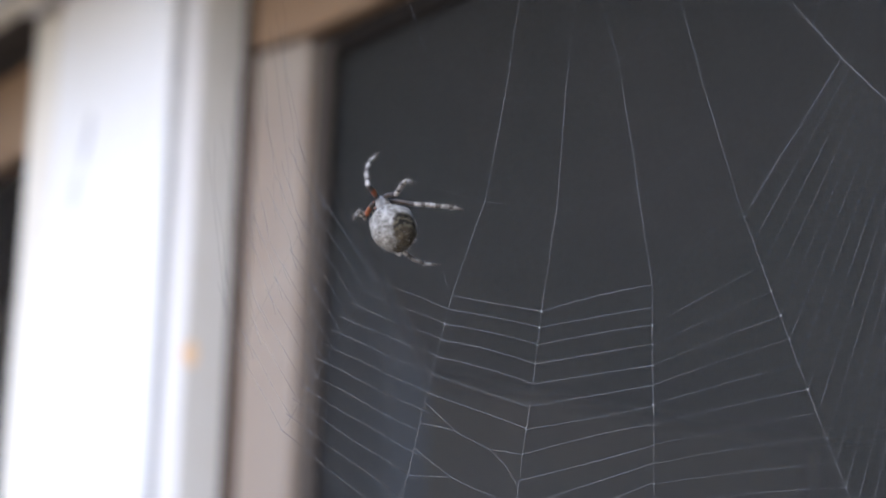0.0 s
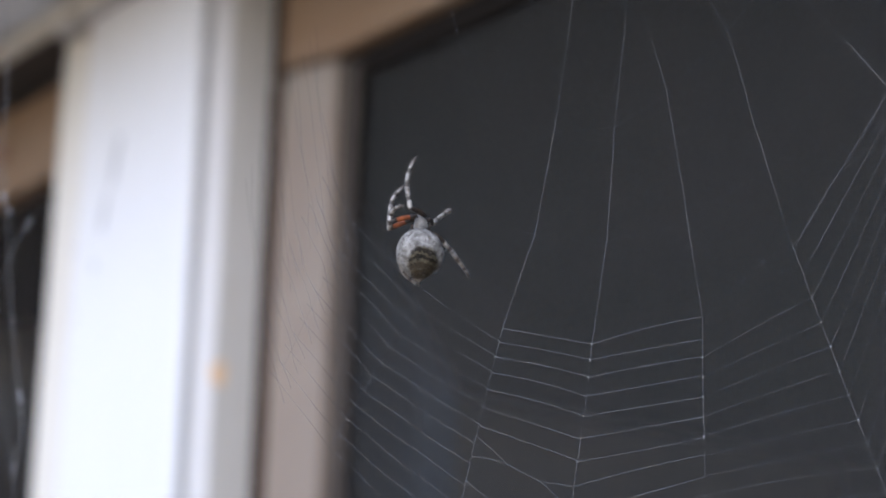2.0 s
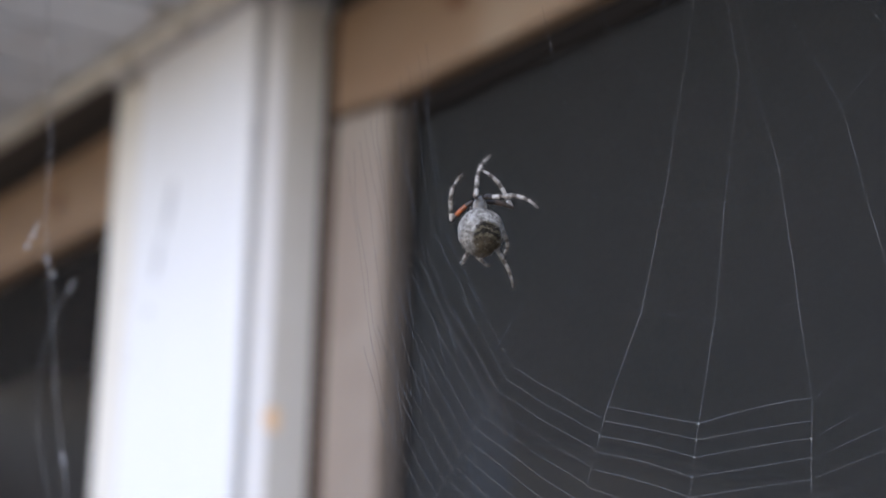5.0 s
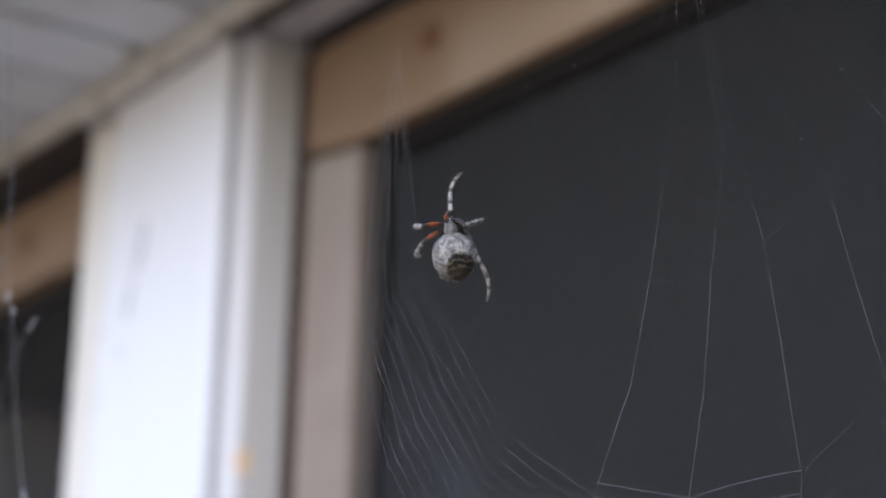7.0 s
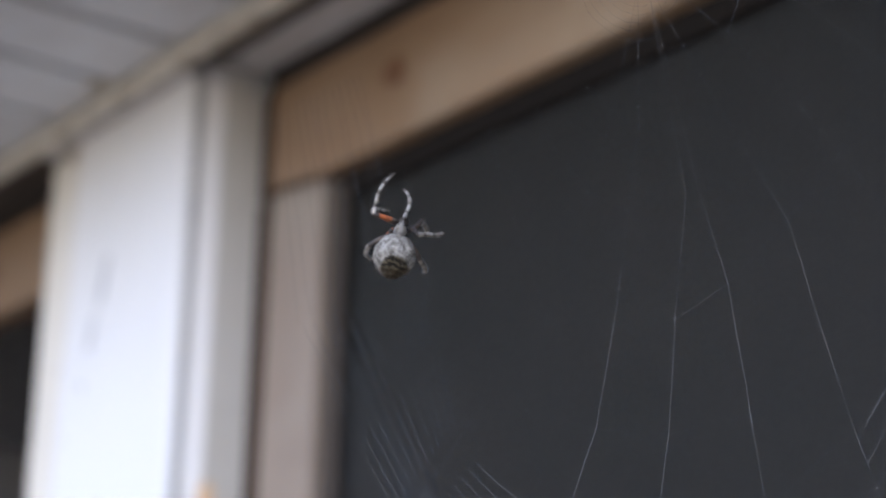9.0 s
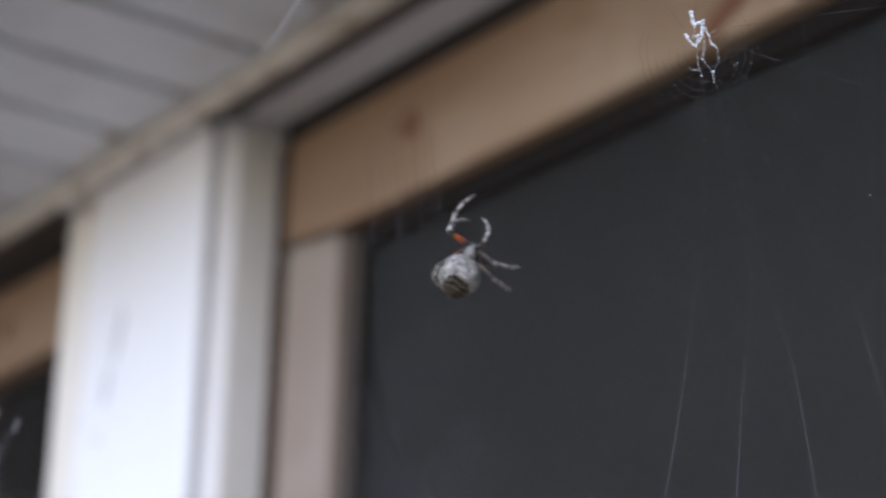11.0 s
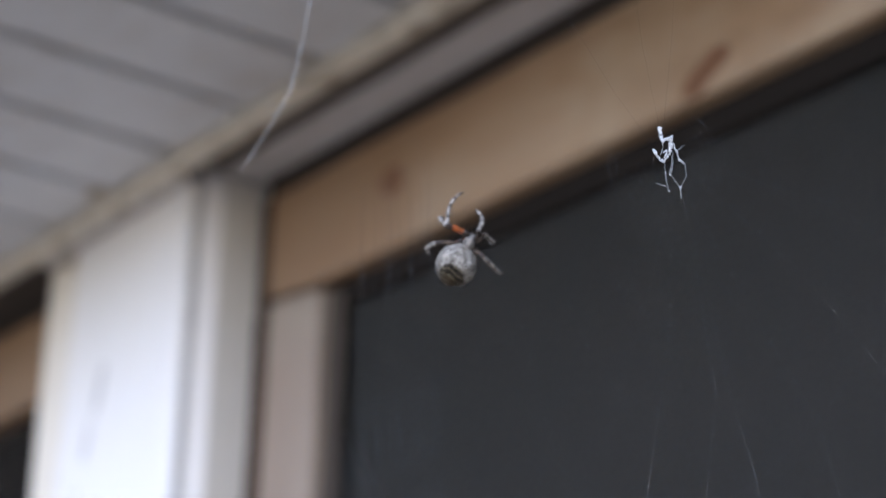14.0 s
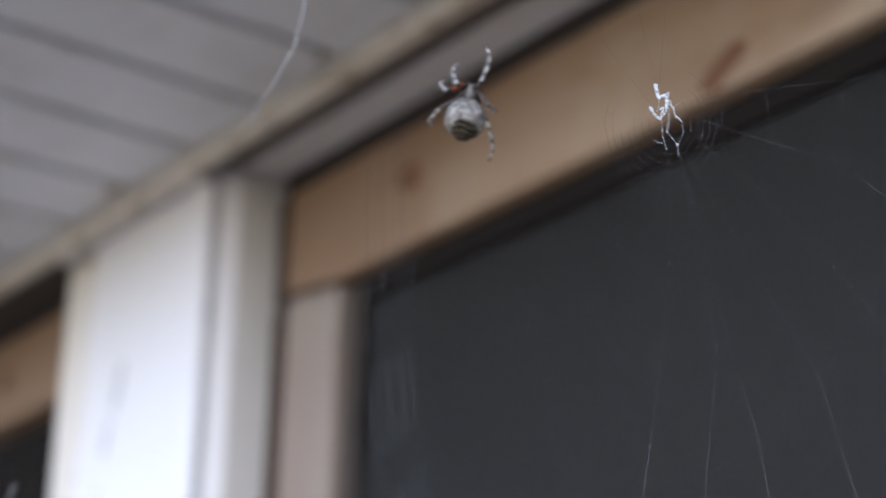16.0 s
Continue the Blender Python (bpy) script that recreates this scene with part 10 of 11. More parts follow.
    walk(LEGS["L2"][0], [
        (0, pose(-0.00160, 0.00066, 0.00798, -103.00, -0.60, 84.50)),
        (0.5, pose(-0.00160, 0.00066, 0.00798, -103.67, 6.48, 116.87)),
        (1, pose(-0.00160, 0.00066, 0.00798, -57.22, -20.37, 80.35)),
        (1.5, pose(-0.00160, 0.00066, 0.00798, -97.58, 12.06, 114.57)),
        (2, pose(-0.00160, 0.00066, 0.00798, -83.40, 16.66, 147.75)),
        (2.5, pose(-0.00160, 0.00066, 0.00798, -101.67, 23.39, 114.65)),
        (3, pose(-0.00160, 0.00066, 0.00798, -116.54, 11.06, 89.49)),
        (3.5, pose(-0.00160, 0.00066, 0.00798, -87.85, 3.37, 86.24)),
        (4, pose(-0.00160, 0.00066, 0.00798, -102.22, 7.30, 98.60)),
        (5.25, pose(-0.00160, 0.00066, 0.00798, -55.83, 37.63, 161.03)),
        (6.5, pose(-0.00160, 0.00066, 0.00798, -7.07, 9.91, -134.48)),
        (7, pose(-0.00160, 0.00066, 0.00798, -38.52, -3.44, -145.40)),
        (7.5, pose(-0.00160, 0.00066, 0.00798, -77.75, -18.93, -141.30)),
        (8, pose(-0.00160, 0.00066, 0.00798, -72.15, -11.95, -173.77)),
        (9.25, pose(-0.00160, 0.00066, 0.00798, -76.98, -16.53, -175.66)),
        (10.5, pose(-0.00160, 0.00066, 0.00798, -81.79, -21.24, -177.19)),
        (11, pose(-0.00160, 0.00066, 0.00798, -79.84, -18.70, -148.08)),
        (11.25, pose(-0.00160, 0.00066, 0.00798, -27.03, -4.67, -138.50)),
        (11.5, pose(-0.00160, 0.00066, 0.00798, 26.48, -3.80, -121.62)),
        (12, pose(-0.00160, 0.00066, 0.00798, -23.61, 17.35, -147.06)),
        (12.5, pose(-0.00160, 0.00066, 0.00798, -28.31, 34.95, -156.97)),
        (13, pose(-0.00160, 0.00066, 0.00798, -0.93, -7.12, -130.84)),
        (13.25, pose(-0.00160, 0.00066, 0.00798, -58.80, -13.94, -138.95)),
        (13.5, pose(-0.00160, 0.00066, 0.00798, -118.75, -24.28, -137.15)),
        (13.75, pose(-0.00160, 0.00066, 0.00798, -77.81, -16.07, -144.21)),
        (14, pose(-0.00160, 0.00066, 0.00798, -39.35, -5.53, -144.08)),
        (14.5, pose(-0.00160, 0.00066, 0.00798, -54.51, -9.64, -148.11)),
        (14.75, pose(-0.00160, 0.00066, 0.00798, 4.71, 1.21, -127.36)),
        (15, pose(-0.00160, 0.00066, 0.00798, 63.72, -11.19, -107.47)),
        (15.25, pose(-0.00160, 0.00066, 0.00798, 14.90, 4.92, -124.75)),
        (15.5, pose(-0.00160, 0.00066, 0.00798, -36.29, 1.89, -148.16)),
        (16, pose(-0.00160, 0.00066, 0.00798, 9.15, 5.33, -126.26)),
    ])
    walk(LEGS["L2"][1], [
        (0, pose(0.00665, 0.00000, 0.00000, -113.81, -43.77, 160.57)),
        (0.167, pose(0.00665, 0.00000, 0.00000, -8.92, -61.39, 55.46)),
        (0.333, pose(0.00665, 0.00000, 0.00000, 26.55, -8.71, 19.73)),
        (0.5, pose(0.00665, 0.00000, 0.00000, 35.00, 49.59, 10.55)),
        (0.667, pose(0.00665, 0.00000, 0.00000, 25.02, 4.44, 37.72)),
        (0.833, pose(0.00665, 0.00000, 0.00000, -7.70, -29.09, 77.31)),
        (1, pose(0.00665, 0.00000, 0.00000, -59.85, -26.09, 134.95)),
        (1.5, pose(0.00665, 0.00000, 0.00000, -6.16, -38.20, 160.96)),
        (2, pose(0.00665, 0.00000, 0.00000, -51.55, -42.61, -177.57)),
        (2.5, pose(0.00665, 0.00000, 0.00000, -0.21, -51.93, 131.14)),
        (3, pose(0.00665, 0.00000, 0.00000, -18.43, -48.34, 151.32)),
        (3.5, pose(0.00665, 0.00000, 0.00000, -81.93, -16.58, 164.19)),
        (4, pose(0.00665, 0.00000, 0.00000, 2.38, -39.34, 142.41)),
        (5.25, pose(0.00665, 0.00000, 0.00000, -54.33, -28.95, -157.90)),
        (6.5, pose(0.00665, 0.00000, 0.00000, -80.30, 11.14, -127.70)),
        (7, pose(0.00665, 0.00000, 0.00000, -113.63, 27.30, -136.85)),
        (7.5, pose(0.00665, 0.00000, 0.00000, 177.61, 32.58, -171.53)),
        (8, pose(0.00665, 0.00000, 0.00000, 177.17, 58.64, -169.98)),
        (9.25, pose(0.00665, 0.00000, 0.00000, -142.72, 57.29, -139.73)),
        (10.5, pose(0.00665, 0.00000, 0.00000, -112.53, 46.92, -119.74)),
        (11, pose(0.00665, 0.00000, 0.00000, -141.25, 37.75, -137.65)),
        (11.25, pose(0.00665, 0.00000, 0.00000, -98.17, -3.79, -135.85)),
        (11.5, pose(0.00665, 0.00000, 0.00000, -45.11, -33.63, -166.93)),
        (12, pose(0.00665, 0.00000, 0.00000, -80.43, 17.34, -142.64)),
        (12.5, pose(0.00665, 0.00000, 0.00000, -55.26, 32.51, -102.69)),
        (13, pose(0.00665, 0.00000, 0.00000, -91.21, -0.36, -132.89)),
        (13.25, pose(0.00665, 0.00000, 0.00000, -139.32, 43.56, -141.35)),
        (13.5, pose(0.00665, 0.00000, 0.00000, 124.43, 50.27, 151.85)),
        (13.75, pose(0.00665, 0.00000, 0.00000, -166.13, 62.42, -157.31)),
        (14, pose(0.00665, 0.00000, 0.00000, -110.07, 42.05, -120.39)),
        (14.5, pose(0.00665, 0.00000, 0.00000, -121.23, 49.49, -124.02)),
        (14.667, pose(0.00665, 0.00000, 0.00000, -94.18, 11.53, -126.18)),
        (14.833, pose(0.00665, 0.00000, 0.00000, -64.22, -21.24, -145.76)),
        (15, pose(0.00665, 0.00000, 0.00000, -16.20, -34.65, 173.62)),
        (15.25, pose(0.00665, 0.00000, 0.00000, -66.72, -17.37, -136.64)),
        (15.5, pose(0.00665, 0.00000, 0.00000, -92.59, 23.47, -112.04)),
        (16, pose(0.00665, 0.00000, 0.00000, -73.33, -4.36, -134.80)),
    ])
    walk(LEGS["R2"][0], [
        (0, pose(0.00160, 0.00066, 0.00798, 84.19, 36.14, -45.77)),
        (0.125, pose(0.00160, 0.00066, 0.00798, 63.82, 28.90, -20.35)),
        (0.25, pose(0.00160, 0.00066, 0.00798, 42.47, 29.90, 5.55)),
        (0.375, pose(0.00160, 0.00066, 0.00798, 100.10, 34.89, 32.93)),
        (0.5, pose(0.00160, 0.00066, 0.00798, 151.73, 18.74, 52.30)),
        (1, pose(0.00160, 0.00066, 0.00798, 144.01, 20.64, 43.81)),
        (1.083, pose(0.00160, 0.00066, 0.00798, 101.02, 40.10, 38.77)),
        (1.167, pose(0.00160, 0.00066, 0.00798, 42.77, 49.24, 13.68)),
        (1.333, pose(0.00160, 0.00066, 0.00798, -30.27, 49.42, -65.46)),
        (1.417, pose(0.00160, 0.00066, 0.00798, 26.32, 30.18, 16.62)),
        (1.5, pose(0.00160, 0.00066, 0.00798, 30.21, -15.93, 60.70)),
        (2, pose(0.00160, 0.00066, 0.00798, 24.17, -1.14, 78.40)),
        (2.25, pose(0.00160, 0.00066, 0.00798, 63.30, -1.13, 49.63)),
        (2.5, pose(0.00160, 0.00066, 0.00798, 98.69, 16.55, 26.62)),
        (3, pose(0.00160, 0.00066, 0.00798, 39.98, -30.48, 40.47)),
        (3.5, pose(0.00160, 0.00066, 0.00798, 38.24, -22.14, 42.84)),
        (4, pose(0.00160, 0.00066, 0.00798, 48.98, -28.82, 38.39)),
        (5.25, pose(0.00160, 0.00066, 0.00798, 37.00, 11.36, 2.07)),
        (6.5, pose(0.00160, 0.00066, 0.00798, -2.56, 32.02, -51.58)),
        (6.75, pose(0.00160, 0.00066, 0.00798, 44.19, 45.03, 16.20)),
        (7, pose(0.00160, 0.00066, 0.00798, 76.81, 18.10, 71.55)),
        (7.167, pose(0.00160, 0.00066, 0.00798, 40.05, 44.01, 26.75)),
        (7.333, pose(0.00160, 0.00066, 0.00798, -10.91, 33.92, -31.59)),
        (7.5, pose(0.00160, 0.00066, 0.00798, -32.68, -0.72, -63.03)),
        (8, pose(0.00160, 0.00066, 0.00798, -34.10, -1.37, -63.36)),
        (9.25, pose(0.00160, 0.00066, 0.00798, -37.91, 1.84, -68.31)),
        (10.5, pose(0.00160, 0.00066, 0.00798, -42.00, 4.71, -73.48)),
        (11, pose(0.00160, 0.00066, 0.00798, 13.01, 0.65, -44.22)),
        (11.167, pose(0.00160, 0.00066, 0.00798, -34.21, -2.78, -66.00)),
        (11.333, pose(0.00160, 0.00066, 0.00798, -79.15, -20.89, -78.90)),
        (11.5, pose(0.00160, 0.00066, 0.00798, -129.80, -42.42, -73.24)),
        (11.667, pose(0.00160, 0.00066, 0.00798, -84.01, -6.16, -87.59)),
        (11.833, pose(0.00160, 0.00066, 0.00798, -41.15, 29.15, -71.84)),
        (12, pose(0.00160, 0.00066, 0.00798, 24.30, 37.48, -26.49)),
        (12.5, pose(0.00160, 0.00066, 0.00798, 14.88, 49.37, -34.31)),
        (13, pose(0.00160, 0.00066, 0.00798, -17.06, 30.79, -64.00)),
        (13.25, pose(0.00160, 0.00066, 0.00798, -55.95, 4.47, -74.47)),
        (13.5, pose(0.00160, 0.00066, 0.00798, -92.90, -22.45, -66.26)),
        (14, pose(0.00160, 0.00066, 0.00798, -116.90, -39.39, -79.58)),
        (14.167, pose(0.00160, 0.00066, 0.00798, -74.54, -15.66, -81.96)),
        (14.333, pose(0.00160, 0.00066, 0.00798, -34.78, 3.71, -67.97)),
        (14.5, pose(0.00160, 0.00066, 0.00798, 9.06, 8.84, -44.56)),
        (14.75, pose(0.00160, 0.00066, 0.00798, 40.03, 44.26, 11.57)),
        (15, pose(0.00160, 0.00066, 0.00798, 94.85, 31.11, 88.28)),
        (15.25, pose(0.00160, 0.00066, 0.00798, 48.76, 47.46, 19.59)),
        (15.5, pose(0.00160, 0.00066, 0.00798, 13.40, 21.41, -39.62)),
        (16, pose(0.00160, 0.00066, 0.00798, -1.99, 20.04, -50.79)),
    ])
    walk(LEGS["R2"][1], [
        (0, pose(0.00665, 0.00000, 0.00000, 20.70, 37.91, 20.43)),
        (0.5, pose(0.00665, 0.00000, 0.00000, 40.96, 28.16, 0.86)),
        (1, pose(0.00665, 0.00000, 0.00000, 57.82, 35.75, 0.55)),
        (1.083, pose(0.00665, 0.00000, 0.00000, 16.51, 23.73, -40.65)),
        (1.167, pose(0.00665, 0.00000, 0.00000, -7.52, -5.57, -64.52)),
        (1.333, pose(0.00665, 0.00000, 0.00000, -1.91, -28.98, -118.32)),
        (1.417, pose(0.00665, 0.00000, 0.00000, -13.60, -31.02, -62.93)),
        (1.5, pose(0.00665, 0.00000, 0.00000, -22.10, -23.95, -9.47)),
        (2, pose(0.00665, 0.00000, 0.00000, 19.37, -25.65, -4.07)),
        (2.25, pose(0.00665, 0.00000, 0.00000, -31.94, -22.40, 14.79)),
        (2.5, pose(0.00665, 0.00000, 0.00000, -77.91, -7.32, 24.05)),
        (2.583, pose(0.00665, 0.00000, 0.00000, -39.83, 18.23, 67.78)),
        (2.667, pose(0.00665, 0.00000, 0.00000, 5.26, 6.50, 117.88)),
        (2.75, pose(0.00665, 0.00000, 0.00000, 30.76, -31.88, 151.73)),
        (2.875, pose(0.00665, 0.00000, 0.00000, 27.27, -12.52, 75.52)),
        (3, pose(0.00665, 0.00000, 0.00000, 7.33, -10.58, 2.01)),
        (3.167, pose(0.00665, 0.00000, 0.00000, -12.66, 14.07, -48.69)),
        (3.333, pose(0.00665, 0.00000, 0.00000, -45.09, 12.00, -106.26)),
        (3.5, pose(0.00665, 0.00000, 0.00000, -62.05, -14.80, -155.90)),
        (4, pose(0.00665, 0.00000, 0.00000, -64.48, -20.17, -155.20)),
        (4.833, pose(0.00665, 0.00000, 0.00000, -13.01, -29.40, 146.92)),
        (5.667, pose(0.00665, 0.00000, 0.00000, 23.48, 2.47, 102.83)),
        (6.5, pose(0.00665, 0.00000, 0.00000, 34.53, 48.77, 73.08)),
        (6.75, pose(0.00665, 0.00000, 0.00000, 13.44, 32.59, 23.34)),
        (7, pose(0.00665, 0.00000, 0.00000, 12.53, 10.00, -12.77)),
        (7.167, pose(0.00665, 0.00000, 0.00000, 40.39, 15.27, 37.27)),
        (7.333, pose(0.00665, 0.00000, 0.00000, 62.41, -1.79, 83.74)),
        (7.5, pose(0.00665, 0.00000, 0.00000, 66.31, -29.20, 126.48)),
        (8, pose(0.00665, 0.00000, 0.00000, 58.98, -28.11, 140.95)),
        (9.25, pose(0.00665, 0.00000, 0.00000, 59.06, -28.73, 128.12)),
        (10.5, pose(0.00665, 0.00000, 0.00000, 59.30, -29.32, 115.22)),
        (11, pose(0.00665, 0.00000, 0.00000, 86.78, 13.60, 104.14)),
        (11.167, pose(0.00665, 0.00000, 0.00000, 50.26, -15.38, 136.15)),
        (11.333, pose(0.00665, 0.00000, 0.00000, 2.25, -14.45, -179.36)),
        (11.5, pose(0.00665, 0.00000, 0.00000, -33.43, 15.57, -148.32)),
        (11.667, pose(0.00665, 0.00000, 0.00000, -45.14, 43.87, -103.13)),
        (11.833, pose(0.00665, 0.00000, 0.00000, -8.62, 66.63, -21.02)),
        (12, pose(0.00665, 0.00000, 0.00000, 34.40, 46.57, 67.12)),
        (12.5, pose(0.00665, 0.00000, 0.00000, 39.84, 36.00, 100.53)),
        (13, pose(0.00665, 0.00000, 0.00000, 44.75, 13.20, 100.13)),
        (13.25, pose(0.00665, 0.00000, 0.00000, 36.32, -17.78, 135.83)),
        (13.5, pose(0.00665, 0.00000, 0.00000, 5.98, -35.27, -174.84)),
        (14, pose(0.00665, 0.00000, 0.00000, -18.69, -6.33, -155.24)),
        (14.167, pose(0.00665, 0.00000, 0.00000, 16.63, -19.97, 167.03)),
        (14.333, pose(0.00665, 0.00000, 0.00000, 52.96, -8.62, 128.34)),
        (14.5, pose(0.00665, 0.00000, 0.00000, 76.51, 20.08, 101.42)),
        (14.75, pose(0.00665, 0.00000, 0.00000, 37.24, 29.54, 39.81)),
        (15, pose(0.00665, 0.00000, 0.00000, 9.40, 3.99, -13.10)),
        (15.25, pose(0.00665, 0.00000, 0.00000, 24.47, 39.53, 36.15)),
        (15.5, pose(0.00665, 0.00000, 0.00000, 75.59, 42.64, 114.41)),
        (16, pose(0.00665, 0.00000, 0.00000, 76.18, 32.30, 132.36)),
    ])
    walk(LEGS["L3"][0], [
        (0, pose(-0.00186, 0.00093, 0.00665, 148.96, 13.60, 50.35)),
        (0.125, pose(-0.00186, 0.00093, 0.00665, -170.20, 41.18, 59.88)),
        (0.25, pose(-0.00186, 0.00093, 0.00665, -104.60, 51.32, 99.50)),
        (0.5, pose(-0.00186, 0.00093, 0.00665, -115.90, 23.24, 114.80)),
        (1, pose(-0.00186, 0.00093, 0.00665, -112.04, -2.79, 82.64)),
        (1.25, pose(-0.00186, 0.00093, 0.00665, -80.09, 37.43, 114.33)),
        (1.375, pose(-0.00186, 0.00093, 0.00665, -133.22, 42.03, 89.93)),
        (1.5, pose(-0.00186, 0.00093, 0.00665, 178.11, 30.22, 70.98)),
        (2, pose(-0.00186, 0.00093, 0.00665, -169.02, 48.06, 91.64)),
        (2.5, pose(-0.00186, 0.00093, 0.00665, 163.51, 32.50, 59.57)),
        (3, pose(-0.00186, 0.00093, 0.00665, 173.47, 18.44, 58.18)),
        (3.5, pose(-0.00186, 0.00093, 0.00665, -174.54, 35.10, 64.99)),
        (4, pose(-0.00186, 0.00093, 0.00665, 177.90, 24.94, 66.25)),
        (5.25, pose(-0.00186, 0.00093, 0.00665, 70.85, 86.72, -51.95)),
        (6.5, pose(-0.00186, 0.00093, 0.00665, 13.66, 22.19, -120.47)),
        (7, pose(-0.00186, 0.00093, 0.00665, -29.17, 18.00, -151.85)),
        (7.25, pose(-0.00186, 0.00093, 0.00665, -55.06, 42.66, 160.35)),
        (7.5, pose(-0.00186, 0.00093, 0.00665, -98.23, 37.64, 97.46)),
        (8, pose(-0.00186, 0.00093, 0.00665, -97.73, 41.65, 103.13)),
        (9.25, pose(-0.00186, 0.00093, 0.00665, -98.01, 38.59, 98.81)),
        (10.5, pose(-0.00186, 0.00093, 0.00665, -98.00, 35.52, 94.67)),
        (11, pose(-0.00186, 0.00093, 0.00665, -92.43, 41.31, 110.18)),
        (11.5, pose(-0.00186, 0.00093, 0.00665, -98.14, 45.47, 106.57)),
        (12, pose(-0.00186, 0.00093, 0.00665, -98.14, 45.47, 106.57)),
        (12.5, pose(-0.00186, 0.00093, 0.00665, -97.08, 43.53, 106.01)),
        (12.75, pose(-0.00186, 0.00093, 0.00665, -14.52, 57.94, -162.62)),
        (13, pose(-0.00186, 0.00093, 0.00665, 20.41, 14.50, -117.45)),
        (13.25, pose(-0.00186, 0.00093, 0.00665, -15.63, 59.49, -165.14)),
        (13.5, pose(-0.00186, 0.00093, 0.00665, -99.66, 41.76, 100.74)),
        (14, pose(-0.00186, 0.00093, 0.00665, -92.52, 45.01, 113.58)),
        (14.5, pose(-0.00186, 0.00093, 0.00665, -85.87, 44.37, 122.59)),
        (15, pose(-0.00186, 0.00093, 0.00665, -90.78, 44.85, 115.87)),
        (15.5, pose(-0.00186, 0.00093, 0.00665, -89.09, 44.69, 118.14)),
        (16, pose(-0.00186, 0.00093, 0.00665, -92.52, 45.01, 113.58)),
    ])
    walk(LEGS["L3"][1], [
        (0, pose(0.00665, 0.00000, 0.00000, 53.33, 19.66, 1.61)),
        (0.25, pose(0.00665, 0.00000, 0.00000, -10.86, 42.96, -7.54)),
        (0.5, pose(0.00665, 0.00000, 0.00000, 51.00, 62.76, 4.50)),
        (1, pose(0.00665, 0.00000, 0.00000, 47.27, 19.59, 14.58)),
        (1.25, pose(0.00665, 0.00000, 0.00000, -23.21, 46.62, 0.07)),
        (1.5, pose(0.00665, 0.00000, 0.00000, 10.33, 25.28, 3.51)),
        (2, pose(0.00665, 0.00000, 0.00000, -5.78, 34.24, 4.23)),
        (2.5, pose(0.00665, 0.00000, 0.00000, 32.28, 24.01, 2.68)),
        (3, pose(0.00665, 0.00000, 0.00000, 16.96, 21.24, 3.17)),
        (3.5, pose(0.00665, 0.00000, 0.00000, -1.28, 30.45, 4.16)),
        (4, pose(0.00665, 0.00000, 0.00000, 10.30, 23.64, 3.75)),
        (5.25, pose(0.00665, 0.00000, 0.00000, -40.64, 45.71, -71.91)),
        (6.5, pose(0.00665, 0.00000, 0.00000, -78.40, 12.13, -136.30)),
        (7, pose(0.00665, 0.00000, 0.00000, -115.06, 53.56, -128.12)),
        (7.25, pose(0.00665, 0.00000, 0.00000, -35.17, 54.44, -33.42)),
        (7.5, pose(0.00665, 0.00000, 0.00000, -13.91, 13.34, 5.81)),
        (8, pose(0.00665, 0.00000, 0.00000, -10.10, 14.00, 5.79)),
        (9.25, pose(0.00665, 0.00000, 0.00000, -13.12, 13.51, 5.78)),
        (10.5, pose(0.00665, 0.00000, 0.00000, -16.14, 13.02, 5.79)),
        (11, pose(0.00665, 0.00000, 0.00000, -10.11, 15.16, 5.10)),
        (11.5, pose(0.00665, 0.00000, 0.00000, -6.82, 14.23, 5.96)),
        (12, pose(0.00665, 0.00000, 0.00000, -6.82, 14.23, 5.96)),
        (12.5, pose(0.00665, 0.00000, 0.00000, -8.45, 14.32, 5.77)),
        (12.667, pose(0.00665, 0.00000, 0.00000, -31.01, 34.49, -44.18)),
        (12.833, pose(0.00665, 0.00000, 0.00000, -64.35, 29.25, -102.55)),
        (13, pose(0.00665, 0.00000, 0.00000, -78.44, 3.89, -147.07)),
        (13.167, pose(0.00665, 0.00000, 0.00000, -64.40, 28.69, -102.05)),
        (13.333, pose(0.00665, 0.00000, 0.00000, -31.88, 33.53, -43.92)),
        (13.5, pose(0.00665, 0.00000, 0.00000, -10.03, 13.56, 6.01)),
        (14, pose(0.00665, 0.00000, 0.00000, -7.02, 15.32, 5.31)),
        (14.5, pose(0.00665, 0.00000, 0.00000, -6.96, 16.43, 4.39)),
        (15, pose(0.00665, 0.00000, 0.00000, -7.03, 15.64, 5.08)),
        (15.5, pose(0.00665, 0.00000, 0.00000, -7.02, 15.92, 4.85)),
        (16, pose(0.00665, 0.00000, 0.00000, -7.02, 15.32, 5.31)),
    ])
